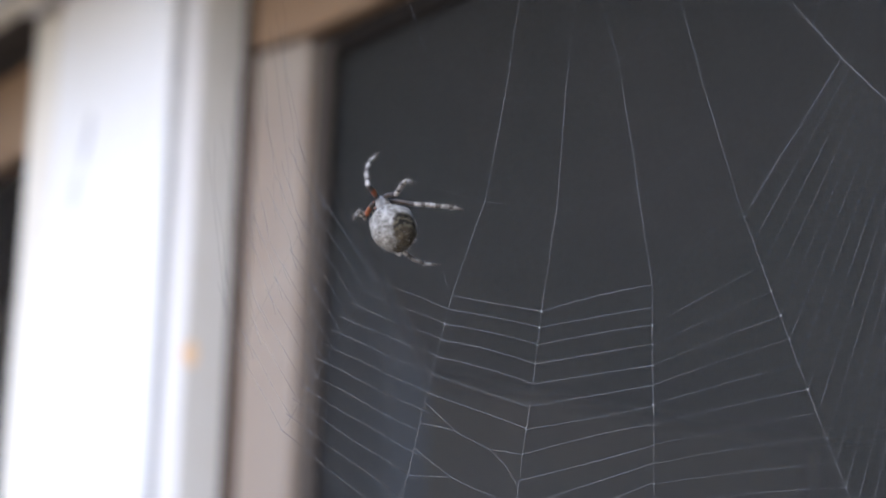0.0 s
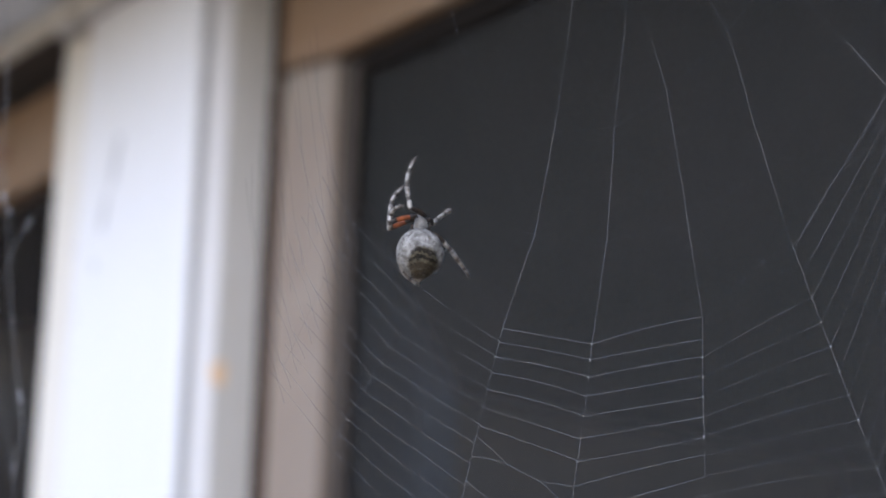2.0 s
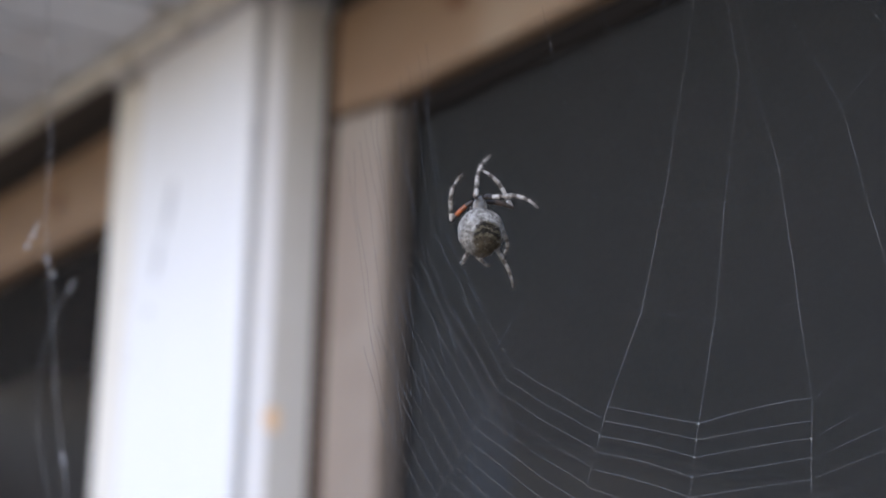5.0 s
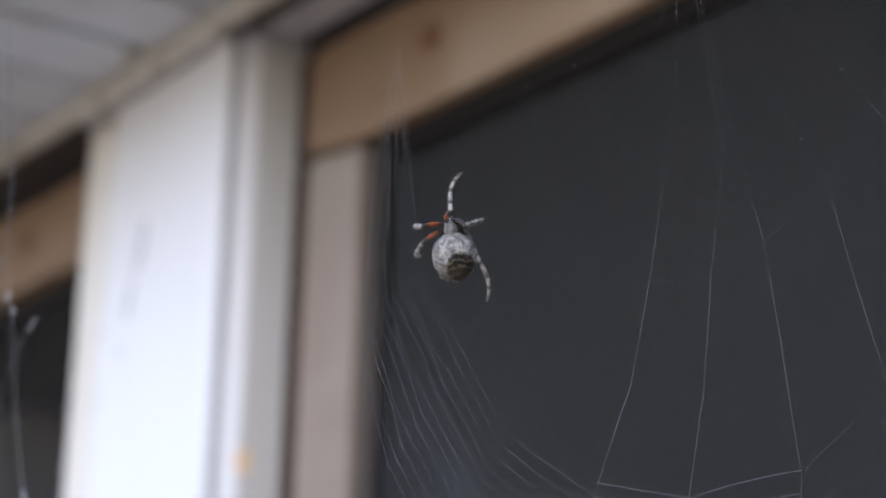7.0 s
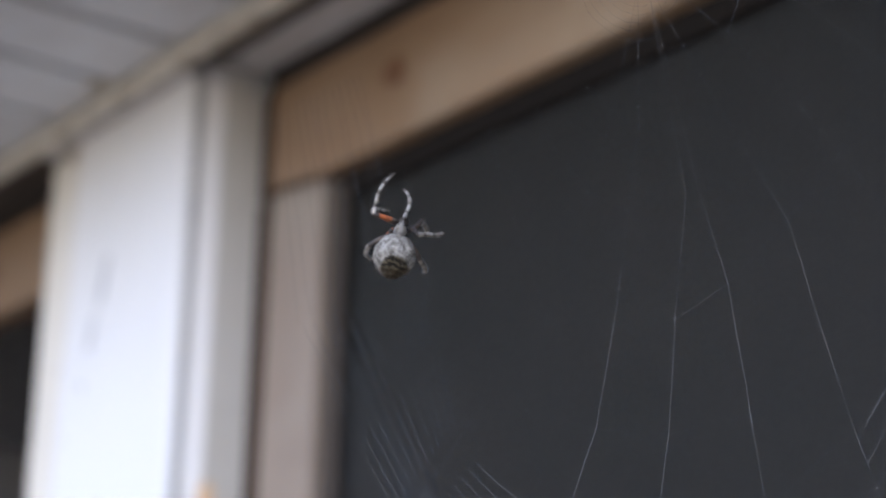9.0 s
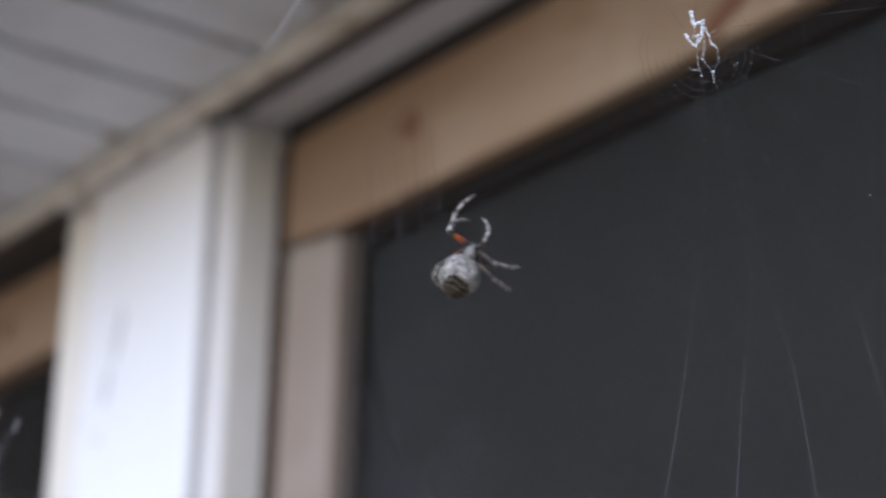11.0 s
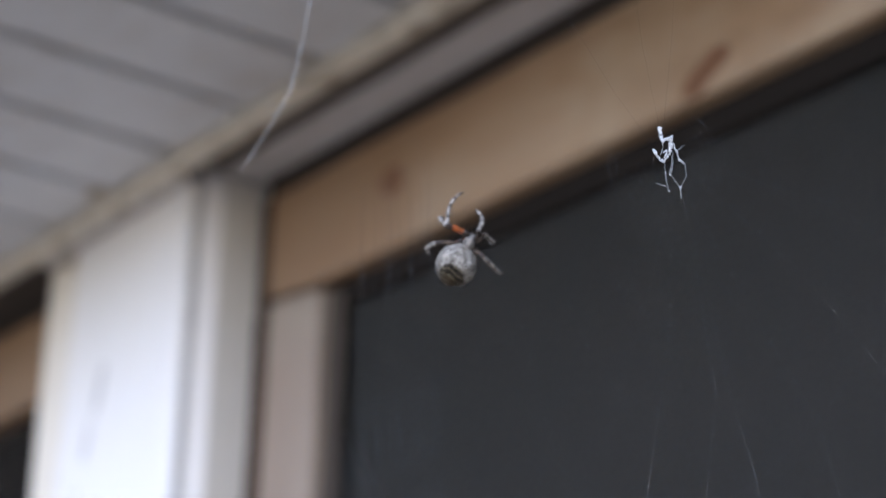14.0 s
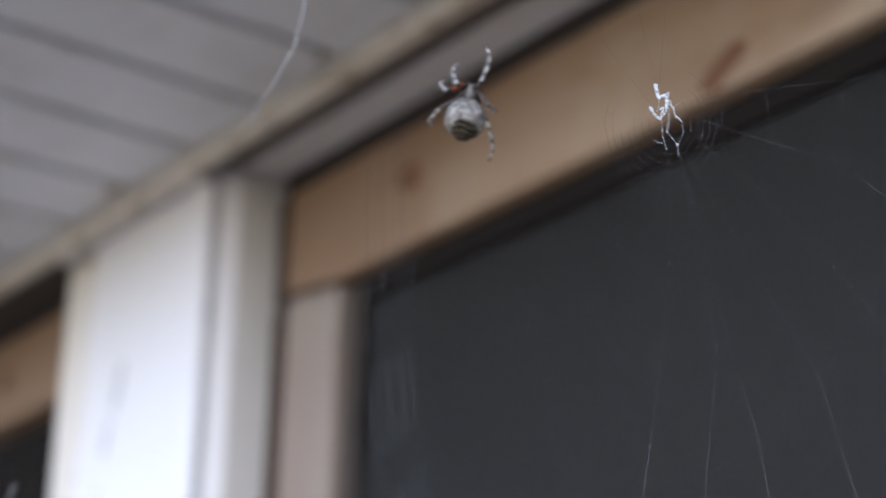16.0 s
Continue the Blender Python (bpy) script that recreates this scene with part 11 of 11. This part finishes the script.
    walk(LEGS["R3"][0], [
        (0, pose(0.00186, 0.00093, 0.00665, 142.23, 22.71, 41.16)),
        (0.5, pose(0.00186, 0.00093, 0.00665, 108.08, 7.27, 24.49)),
        (1, pose(0.00186, 0.00093, 0.00665, 110.21, 12.59, 11.00)),
        (1.5, pose(0.00186, 0.00093, 0.00665, 160.58, 30.92, 62.66)),
        (2, pose(0.00186, 0.00093, 0.00665, 176.84, 45.19, 83.54)),
        (2.125, pose(0.00186, 0.00093, 0.00665, 128.20, 66.68, 68.50)),
        (2.25, pose(0.00186, 0.00093, 0.00665, 37.10, 66.00, 9.11)),
        (2.5, pose(0.00186, 0.00093, 0.00665, 101.32, 19.64, 24.98)),
        (2.75, pose(0.00186, 0.00093, 0.00665, 22.40, 57.78, -18.32)),
        (2.875, pose(0.00186, 0.00093, 0.00665, 64.90, 27.85, 16.31)),
        (3, pose(0.00186, 0.00093, 0.00665, 83.83, -9.98, 23.47)),
        (3.5, pose(0.00186, 0.00093, 0.00665, 78.10, -3.13, 29.11)),
        (3.75, pose(0.00186, 0.00093, 0.00665, 42.59, 56.82, 2.63)),
        (4, pose(0.00186, 0.00093, 0.00665, 124.15, 22.31, 37.59)),
        (5.25, pose(0.00186, 0.00093, 0.00665, 103.62, 22.85, 54.17)),
        (6.5, pose(0.00186, 0.00093, 0.00665, 83.58, 28.69, 69.91)),
        (7, pose(0.00186, 0.00093, 0.00665, 85.11, 32.98, 66.97)),
        (7.5, pose(0.00186, 0.00093, 0.00665, 88.70, 37.19, 68.45)),
        (8, pose(0.00186, 0.00093, 0.00665, 94.13, 41.42, 72.15)),
        (8.833, pose(0.00186, 0.00093, 0.00665, 92.37, -12.96, 63.51)),
        (9.667, pose(0.00186, 0.00093, 0.00665, 105.85, -66.61, 45.67)),
        (10.5, pose(0.00186, 0.00093, 0.00665, -110.94, -55.92, -101.11)),
        (10.667, pose(0.00186, 0.00093, 0.00665, 105.35, -66.56, 48.59)),
        (10.833, pose(0.00186, 0.00093, 0.00665, 94.12, -12.54, 67.16)),
        (11, pose(0.00186, 0.00093, 0.00665, 99.66, 41.76, 79.26)),
        (11.5, pose(0.00186, 0.00093, 0.00665, 98.14, 45.47, 73.43)),
        (12, pose(0.00186, 0.00093, 0.00665, 98.14, 45.47, 73.43)),
        (12.5, pose(0.00186, 0.00093, 0.00665, 97.08, 43.53, 73.99)),
        (12.75, pose(0.00186, 0.00093, 0.00665, 36.01, 60.49, 0.53)),
        (13, pose(0.00186, 0.00093, 0.00665, -6.40, 32.26, -54.89)),
        (13.25, pose(0.00186, 0.00093, 0.00665, 36.25, 58.22, 0.96)),
        (13.5, pose(0.00186, 0.00093, 0.00665, 92.43, 41.31, 69.82)),
        (14, pose(0.00186, 0.00093, 0.00665, 104.50, 45.91, 80.64)),
        (14.25, pose(0.00186, 0.00093, 0.00665, 42.84, 54.28, 5.59)),
        (14.5, pose(0.00186, 0.00093, 0.00665, 10.90, 23.28, -41.21)),
        (14.75, pose(0.00186, 0.00093, 0.00665, 43.26, 55.18, 6.09)),
        (15, pose(0.00186, 0.00093, 0.00665, 106.82, 46.06, 83.09)),
        (15.5, pose(0.00186, 0.00093, 0.00665, 109.25, 46.20, 85.56)),
        (16, pose(0.00186, 0.00093, 0.00665, 104.50, 45.91, 80.64)),
    ])
    walk(LEGS["R3"][1], [
        (0, pose(0.00665, 0.00000, 0.00000, 55.56, 36.74, 0.40)),
        (0.25, pose(0.00665, 0.00000, 0.00000, -2.85, 31.69, -23.04)),
        (0.5, pose(0.00665, 0.00000, 0.00000, -51.10, 13.18, -31.19)),
        (1, pose(0.00665, 0.00000, 0.00000, -31.25, 42.95, -39.22)),
        (1.5, pose(0.00665, 0.00000, 0.00000, 21.43, 30.12, -0.95)),
        (2, pose(0.00665, 0.00000, 0.00000, -1.11, 32.49, -1.59)),
        (2.25, pose(0.00665, 0.00000, 0.00000, 57.89, 1.16, 58.18)),
        (2.375, pose(0.00665, 0.00000, 0.00000, -10.79, 11.86, 41.79)),
        (2.5, pose(0.00665, 0.00000, 0.00000, -79.32, 0.48, 25.88)),
        (2.625, pose(0.00665, 0.00000, 0.00000, -13.37, 13.63, 42.57)),
        (2.75, pose(0.00665, 0.00000, 0.00000, 53.36, 3.58, 61.39)),
        (2.875, pose(0.00665, 0.00000, 0.00000, 38.29, -8.51, 17.82)),
        (3, pose(0.00665, 0.00000, 0.00000, 35.47, -27.61, -25.51)),
        (3.5, pose(0.00665, 0.00000, 0.00000, 32.28, -31.09, -20.41)),
        (3.625, pose(0.00665, 0.00000, 0.00000, 20.96, -5.46, 12.83)),
        (3.75, pose(0.00665, 0.00000, 0.00000, 25.17, 21.98, 43.04)),
        (4, pose(0.00665, 0.00000, 0.00000, -38.93, 19.82, -6.19)),
        (5.25, pose(0.00665, 0.00000, 0.00000, -9.29, 18.33, -4.18)),
        (6.5, pose(0.00665, 0.00000, 0.00000, 19.99, 16.10, -3.22)),
        (7, pose(0.00665, 0.00000, 0.00000, 16.30, 16.17, -3.56)),
        (7.5, pose(0.00665, 0.00000, 0.00000, 13.26, 15.68, -4.37)),
        (8, pose(0.00665, 0.00000, 0.00000, 10.14, 14.80, -5.34)),
        (9.25, pose(0.00665, 0.00000, 0.00000, 3.58, 16.79, -72.31)),
        (10.5, pose(0.00665, 0.00000, 0.00000, -0.89, 11.78, -138.59)),
        (10.75, pose(0.00665, 0.00000, 0.00000, 3.96, 16.13, -72.49)),
        (11, pose(0.00665, 0.00000, 0.00000, 10.03, 13.56, -6.01)),
        (11.5, pose(0.00665, 0.00000, 0.00000, 6.82, 14.23, -5.96)),
        (12, pose(0.00665, 0.00000, 0.00000, 6.82, 14.23, -5.96)),
        (12.5, pose(0.00665, 0.00000, 0.00000, 8.45, 14.32, -5.77)),
        (12.75, pose(0.00665, 0.00000, 0.00000, 22.40, 35.86, 32.92)),
        (13, pose(0.00665, 0.00000, 0.00000, 53.65, 41.94, 85.51)),
        (13.25, pose(0.00665, 0.00000, 0.00000, 23.59, 35.93, 33.57)),
        (13.5, pose(0.00665, 0.00000, 0.00000, 10.11, 15.16, -5.10)),
        (14, pose(0.00665, 0.00000, 0.00000, 6.26, 12.92, -6.54)),
        (14.25, pose(0.00665, 0.00000, 0.00000, 26.60, 50.01, 33.96)),
        (14.5, pose(0.00665, 0.00000, 0.00000, 93.49, 51.91, 117.50)),
        (14.75, pose(0.00665, 0.00000, 0.00000, 26.20, 49.87, 33.64)),
        (15, pose(0.00665, 0.00000, 0.00000, 5.96, 12.44, -6.72)),
        (15.5, pose(0.00665, 0.00000, 0.00000, 5.59, 11.92, -6.89)),
        (16, pose(0.00665, 0.00000, 0.00000, 6.26, 12.92, -6.54)),
    ])
    walk(LEGS["L4"][0], [
        (0, pose(-0.00160, 0.00106, 0.00532, 153.42, 21.00, 48.92)),
        (0.5, pose(-0.00160, 0.00106, 0.00532, 158.62, 19.07, 55.74)),
        (0.75, pose(-0.00160, 0.00106, 0.00532, -143.93, 60.79, 61.44)),
        (1, pose(-0.00160, 0.00106, 0.00532, 149.92, 14.16, 51.11)),
        (1.25, pose(-0.00160, 0.00106, 0.00532, -174.42, 39.89, 74.61)),
        (1.5, pose(-0.00160, 0.00106, 0.00532, -119.69, 42.97, 118.87)),
        (2, pose(-0.00160, 0.00106, 0.00532, -115.06, 55.05, 136.97)),
        (2.5, pose(-0.00160, 0.00106, 0.00532, -178.84, 61.82, 67.81)),
        (3, pose(-0.00160, 0.00106, 0.00532, 163.61, 25.13, 52.47)),
        (3.25, pose(-0.00160, 0.00106, 0.00532, -138.99, 66.34, 67.67)),
        (3.5, pose(-0.00160, 0.00106, 0.00532, 168.66, 40.27, 55.37)),
        (4, pose(-0.00160, 0.00106, 0.00532, 165.65, 31.20, 59.54)),
        (5.25, pose(-0.00160, 0.00106, 0.00532, -141.40, 37.45, 78.64)),
        (6.5, pose(-0.00160, 0.00106, 0.00532, -89.75, 28.69, 95.99)),
        (6.75, pose(-0.00160, 0.00106, 0.00532, -81.21, 58.13, 127.33)),
        (7, pose(-0.00160, 0.00106, 0.00532, -13.56, 69.48, -145.12)),
        (7.5, pose(-0.00160, 0.00106, 0.00532, -38.83, 34.08, -168.22)),
        (8, pose(-0.00160, 0.00106, 0.00532, -31.39, 35.55, -160.36)),
        (9.25, pose(-0.00160, 0.00106, 0.00532, -36.08, 35.89, -165.73)),
        (10.5, pose(-0.00160, 0.00106, 0.00532, -40.79, 35.88, -171.13)),
        (11, pose(-0.00160, 0.00106, 0.00532, -19.74, 43.03, -149.91)),
        (11.5, pose(-0.00160, 0.00106, 0.00532, 1.49, 34.29, -129.30)),
        (12, pose(-0.00160, 0.00106, 0.00532, -19.20, 42.79, -149.33)),
        (12.5, pose(-0.00160, 0.00106, 0.00532, -2.82, 57.60, -133.55)),
        (12.75, pose(-0.00160, 0.00106, 0.00532, -71.19, 63.57, 140.53)),
        (13, pose(-0.00160, 0.00106, 0.00532, -98.28, 35.66, 94.49)),
        (13.25, pose(-0.00160, 0.00106, 0.00532, -49.40, 34.54, 167.51)),
        (13.5, pose(-0.00160, 0.00106, 0.00532, -30.74, -0.97, -143.07)),
        (14, pose(-0.00160, 0.00106, 0.00532, -31.52, 22.34, -155.83)),
        (14.5, pose(-0.00160, 0.00106, 0.00532, -10.32, 36.80, -139.98)),
        (15, pose(-0.00160, 0.00106, 0.00532, -12.88, 41.00, -142.85)),
        (15.5, pose(-0.00160, 0.00106, 0.00532, -0.42, 50.44, -131.03)),
        (16, pose(-0.00160, 0.00106, 0.00532, -24.61, 30.21, -152.00)),
    ])
    walk(LEGS["L4"][1], [
        (0, pose(0.00665, 0.00000, 0.00000, 48.09, 31.23, 3.40)),
        (0.5, pose(0.00665, 0.00000, 0.00000, 35.26, 29.94, 2.84)),
        (0.75, pose(0.00665, 0.00000, 0.00000, -3.40, 1.03, 9.08)),
        (1, pose(0.00665, 0.00000, 0.00000, 54.55, 28.73, 3.34)),
        (1.25, pose(0.00665, 0.00000, 0.00000, 27.65, 38.89, 15.42)),
        (1.5, pose(0.00665, 0.00000, 0.00000, 84.23, 54.14, 35.29)),
        (2, pose(0.00665, 0.00000, 0.00000, 87.84, 47.33, 44.08)),
        (2.25, pose(0.00665, 0.00000, 0.00000, -16.24, 35.55, -8.36)),
        (2.5, pose(0.00665, 0.00000, 0.00000, -81.91, -4.06, -0.97)),
        (2.75, pose(0.00665, 0.00000, 0.00000, -31.36, 15.04, -8.99)),
        (3, pose(0.00665, 0.00000, 0.00000, 24.69, 32.92, 2.44)),
        (3.25, pose(0.00665, 0.00000, 0.00000, 3.62, 32.08, 13.47)),
        (3.5, pose(0.00665, 0.00000, 0.00000, 9.91, 39.50, 1.98)),
        (4, pose(0.00665, 0.00000, 0.00000, 19.39, 34.60, 2.43)),
        (5.25, pose(0.00665, 0.00000, 0.00000, -2.57, 23.45, 6.35)),
        (6.5, pose(0.00665, 0.00000, 0.00000, -23.93, 14.34, 14.06)),
        (6.75, pose(0.00665, 0.00000, 0.00000, -10.37, 40.71, -16.59)),
        (7, pose(0.00665, 0.00000, 0.00000, -22.56, 68.87, -63.99)),
        (7.5, pose(0.00665, 0.00000, 0.00000, -69.21, 64.23, -82.28)),
        (8, pose(0.00665, 0.00000, 0.00000, -108.67, 78.06, -121.20)),
        (9.25, pose(0.00665, 0.00000, 0.00000, -84.02, 68.49, -99.64)),
        (10.5, pose(0.00665, 0.00000, 0.00000, -73.99, 57.65, -92.82)),
        (11, pose(0.00665, 0.00000, 0.00000, -66.41, 74.51, -88.87)),
        (11.5, pose(0.00665, 0.00000, 0.00000, -44.44, 65.70, -73.09)),
        (12, pose(0.00665, 0.00000, 0.00000, -21.72, 71.95, -39.89)),
        (12.5, pose(0.00665, 0.00000, 0.00000, -17.06, 64.01, -50.98)),
        (12.75, pose(0.00665, 0.00000, 0.00000, -7.13, 37.47, -11.99)),
        (13, pose(0.00665, 0.00000, 0.00000, -17.01, 11.75, 14.86)),
        (13.25, pose(0.00665, 0.00000, 0.00000, -30.81, 61.09, -17.47)),
        (13.5, pose(0.00665, 0.00000, 0.00000, -142.49, 57.10, -144.12)),
        (14, pose(0.00665, 0.00000, 0.00000, -87.15, 67.92, -95.13)),
        (14.5, pose(0.00665, 0.00000, 0.00000, -58.30, 60.23, -83.93)),
        (15, pose(0.00665, 0.00000, 0.00000, -56.36, 45.08, -85.57)),
        (15.5, pose(0.00665, 0.00000, 0.00000, -33.43, 36.94, -69.10)),
        (16, pose(0.00665, 0.00000, 0.00000, -57.42, 62.91, -70.89)),
    ])
    walk(LEGS["R4"][0], [
        (0, pose(0.00160, 0.00106, 0.00532, -155.70, 45.62, 81.29)),
        (0.5, pose(0.00160, 0.00106, 0.00532, -148.48, 42.38, 90.90)),
        (1, pose(0.00160, 0.00106, 0.00532, -164.67, 43.57, 77.26)),
        (1.25, pose(0.00160, 0.00106, 0.00532, 138.05, 32.57, 48.13)),
        (1.5, pose(0.00160, 0.00106, 0.00532, 96.51, 8.20, 40.97)),
        (2, pose(0.00160, 0.00106, 0.00532, 82.95, 11.90, 51.02)),
        (2.25, pose(0.00160, 0.00106, 0.00532, 34.87, 41.07, -2.45)),
        (2.375, pose(0.00160, 0.00106, 0.00532, 99.06, 56.21, 25.96)),
        (2.5, pose(0.00160, 0.00106, 0.00532, 167.54, 44.57, 59.14)),
        (2.583, pose(0.00160, 0.00106, 0.00532, 109.64, 60.96, 40.96)),
        (2.667, pose(0.00160, 0.00106, 0.00532, 33.68, 56.99, 3.16)),
        (2.833, pose(0.00160, 0.00106, 0.00532, -39.04, 45.60, -73.36)),
        (2.917, pose(0.00160, 0.00106, 0.00532, 36.69, 85.23, -39.79)),
        (3, pose(0.00160, 0.00106, 0.00532, 172.77, 50.13, 54.81)),
        (3.5, pose(0.00160, 0.00106, 0.00532, 172.68, 32.97, 58.58)),
        (3.625, pose(0.00160, 0.00106, 0.00532, 92.74, 83.55, 15.95)),
        (3.75, pose(0.00160, 0.00106, 0.00532, -33.28, 37.83, -73.61)),
        (3.875, pose(0.00160, 0.00106, 0.00532, 21.57, 78.45, -54.25)),
        (4, pose(0.00160, 0.00106, 0.00532, 161.36, 53.12, 51.99)),
        (5.25, pose(0.00160, 0.00106, 0.00532, 131.83, 70.21, 54.18)),
        (6.5, pose(0.00160, 0.00106, 0.00532, 41.51, 81.13, -6.00)),
        (7, pose(0.00160, 0.00106, 0.00532, 17.30, 54.55, -31.35)),
        (7.5, pose(0.00160, 0.00106, 0.00532, 17.32, 49.24, -31.79)),
        (8, pose(0.00160, 0.00106, 0.00532, 10.96, 27.68, -40.54)),
        (9.25, pose(0.00160, 0.00106, 0.00532, 45.02, 46.67, 9.64)),
        (10.5, pose(0.00160, 0.00106, 0.00532, 86.21, 35.20, 66.36)),
        (10.75, pose(0.00160, 0.00106, 0.00532, 62.36, 30.93, 24.46)),
        (11, pose(0.00160, 0.00106, 0.00532, 48.17, 15.23, -9.93)),
        (11.5, pose(0.00160, 0.00106, 0.00532, 23.39, -2.02, -40.83)),
        (12, pose(0.00160, 0.00106, 0.00532, 28.49, 32.77, -23.46)),
        (12.5, pose(0.00160, 0.00106, 0.00532, 28.62, 52.96, -19.29)),
        (13, pose(0.00160, 0.00106, 0.00532, -69.14, 72.27, -124.06)),
        (13.25, pose(0.00160, 0.00106, 0.00532, 9.12, 49.93, -47.42)),
        (13.5, pose(0.00160, 0.00106, 0.00532, 24.00, 12.11, -34.60)),
        (14, pose(0.00160, 0.00106, 0.00532, -30.10, -14.20, -53.50)),
        (14.167, pose(0.00160, 0.00106, 0.00532, -19.42, 30.90, -43.25)),
        (14.333, pose(0.00160, 0.00106, 0.00532, 28.81, 67.80, 4.70)),
        (14.5, pose(0.00160, 0.00106, 0.00532, 115.24, 46.84, 90.87)),
        (14.75, pose(0.00160, 0.00106, 0.00532, 48.63, 56.27, 10.53)),
        (15, pose(0.00160, 0.00106, 0.00532, 16.66, 22.90, -36.79)),
        (15.5, pose(0.00160, 0.00106, 0.00532, 14.24, 54.10, -34.61)),
        (16, pose(0.00160, 0.00106, 0.00532, 15.77, 36.91, -34.93)),
    ])
    walk(LEGS["R4"][1], [
        (0, pose(0.00665, 0.00000, 0.00000, 73.71, 0.83, 56.46)),
        (0.25, pose(0.00665, 0.00000, 0.00000, 13.90, 5.60, 56.96)),
        (0.5, pose(0.00665, 0.00000, 0.00000, 40.34, 54.55, 49.35)),
        (1, pose(0.00665, 0.00000, 0.00000, 82.81, -3.52, 41.97)),
        (1.25, pose(0.00665, 0.00000, 0.00000, 17.31, 9.95, 6.21)),
        (1.5, pose(0.00665, 0.00000, 0.00000, -44.37, -16.82, -21.18)),
        (1.75, pose(0.00665, 0.00000, 0.00000, 0.26, -8.26, -25.22)),
        (2, pose(0.00665, 0.00000, 0.00000, 43.80, 0.63, -22.10)),
        (2.25, pose(0.00665, 0.00000, 0.00000, 30.51, 31.06, 29.56)),
        (2.5, pose(0.00665, 0.00000, 0.00000, 25.63, 40.88, 1.47)),
        (2.667, pose(0.00665, 0.00000, 0.00000, -21.17, -15.48, -25.12)),
        (2.833, pose(0.00665, 0.00000, 0.00000, -67.09, -54.10, -11.18)),
        (2.917, pose(0.00665, 0.00000, 0.00000, -20.08, 2.63, -17.95)),
        (3, pose(0.00665, 0.00000, 0.00000, 43.16, 42.58, 27.77)),
        (3.5, pose(0.00665, 0.00000, 0.00000, 5.92, 32.02, 0.30)),
        (3.583, pose(0.00665, 0.00000, 0.00000, 50.84, 18.61, 37.97)),
        (3.667, pose(0.00665, 0.00000, 0.00000, 80.13, -12.47, 57.11)),
        (3.833, pose(0.00665, 0.00000, 0.00000, 32.38, 7.16, 31.46)),
        (4, pose(0.00665, 0.00000, 0.00000, -5.44, -5.42, 23.30)),
        (5.25, pose(0.00665, 0.00000, 0.00000, -12.48, -2.04, 11.87)),
        (6.5, pose(0.00665, 0.00000, 0.00000, -20.04, -0.14, 0.12)),
        (7, pose(0.00665, 0.00000, 0.00000, -15.16, 36.49, 2.04)),
        (7.5, pose(0.00665, 0.00000, 0.00000, 52.76, 58.85, 84.90)),
        (8, pose(0.00665, 0.00000, 0.00000, 83.84, 37.11, 113.80)),
        (9.25, pose(0.00665, 0.00000, 0.00000, 38.22, 44.59, 41.47)),
        (10.5, pose(0.00665, 0.00000, 0.00000, 13.43, 16.68, -13.21)),
        (11, pose(0.00665, 0.00000, 0.00000, 63.69, 55.17, 59.21)),
        (11.5, pose(0.00665, 0.00000, 0.00000, 94.51, 62.68, 93.49)),
        (12, pose(0.00665, 0.00000, 0.00000, 19.16, 61.87, 28.20)),
        (12.5, pose(0.00665, 0.00000, 0.00000, -17.95, -0.00, 0.00)),
        (13, pose(0.00665, 0.00000, 0.00000, -16.79, 3.79, 44.69)),
        (13.25, pose(0.00665, 0.00000, 0.00000, 23.93, 42.43, 55.93)),
        (13.5, pose(0.00665, 0.00000, 0.00000, 105.61, 52.93, 115.02)),
        (14, pose(0.00665, 0.00000, 0.00000, 98.22, -13.04, 121.21)),
        (14.167, pose(0.00665, 0.00000, 0.00000, 78.83, 20.06, 84.60)),
        (14.333, pose(0.00665, 0.00000, 0.00000, 37.85, 29.84, 31.27)),
        (14.5, pose(0.00665, 0.00000, 0.00000, 5.29, 6.94, -14.84)),
        (14.75, pose(0.00665, 0.00000, 0.00000, 9.83, 42.70, 8.95)),
        (15, pose(0.00665, 0.00000, 0.00000, 59.23, 67.62, 72.99)),
        (15.5, pose(0.00665, 0.00000, 0.00000, 1.42, 36.44, 24.05)),
        (16, pose(0.00665, 0.00000, 0.00000, -5.62, 56.42, 9.90)),
    ])


motions()
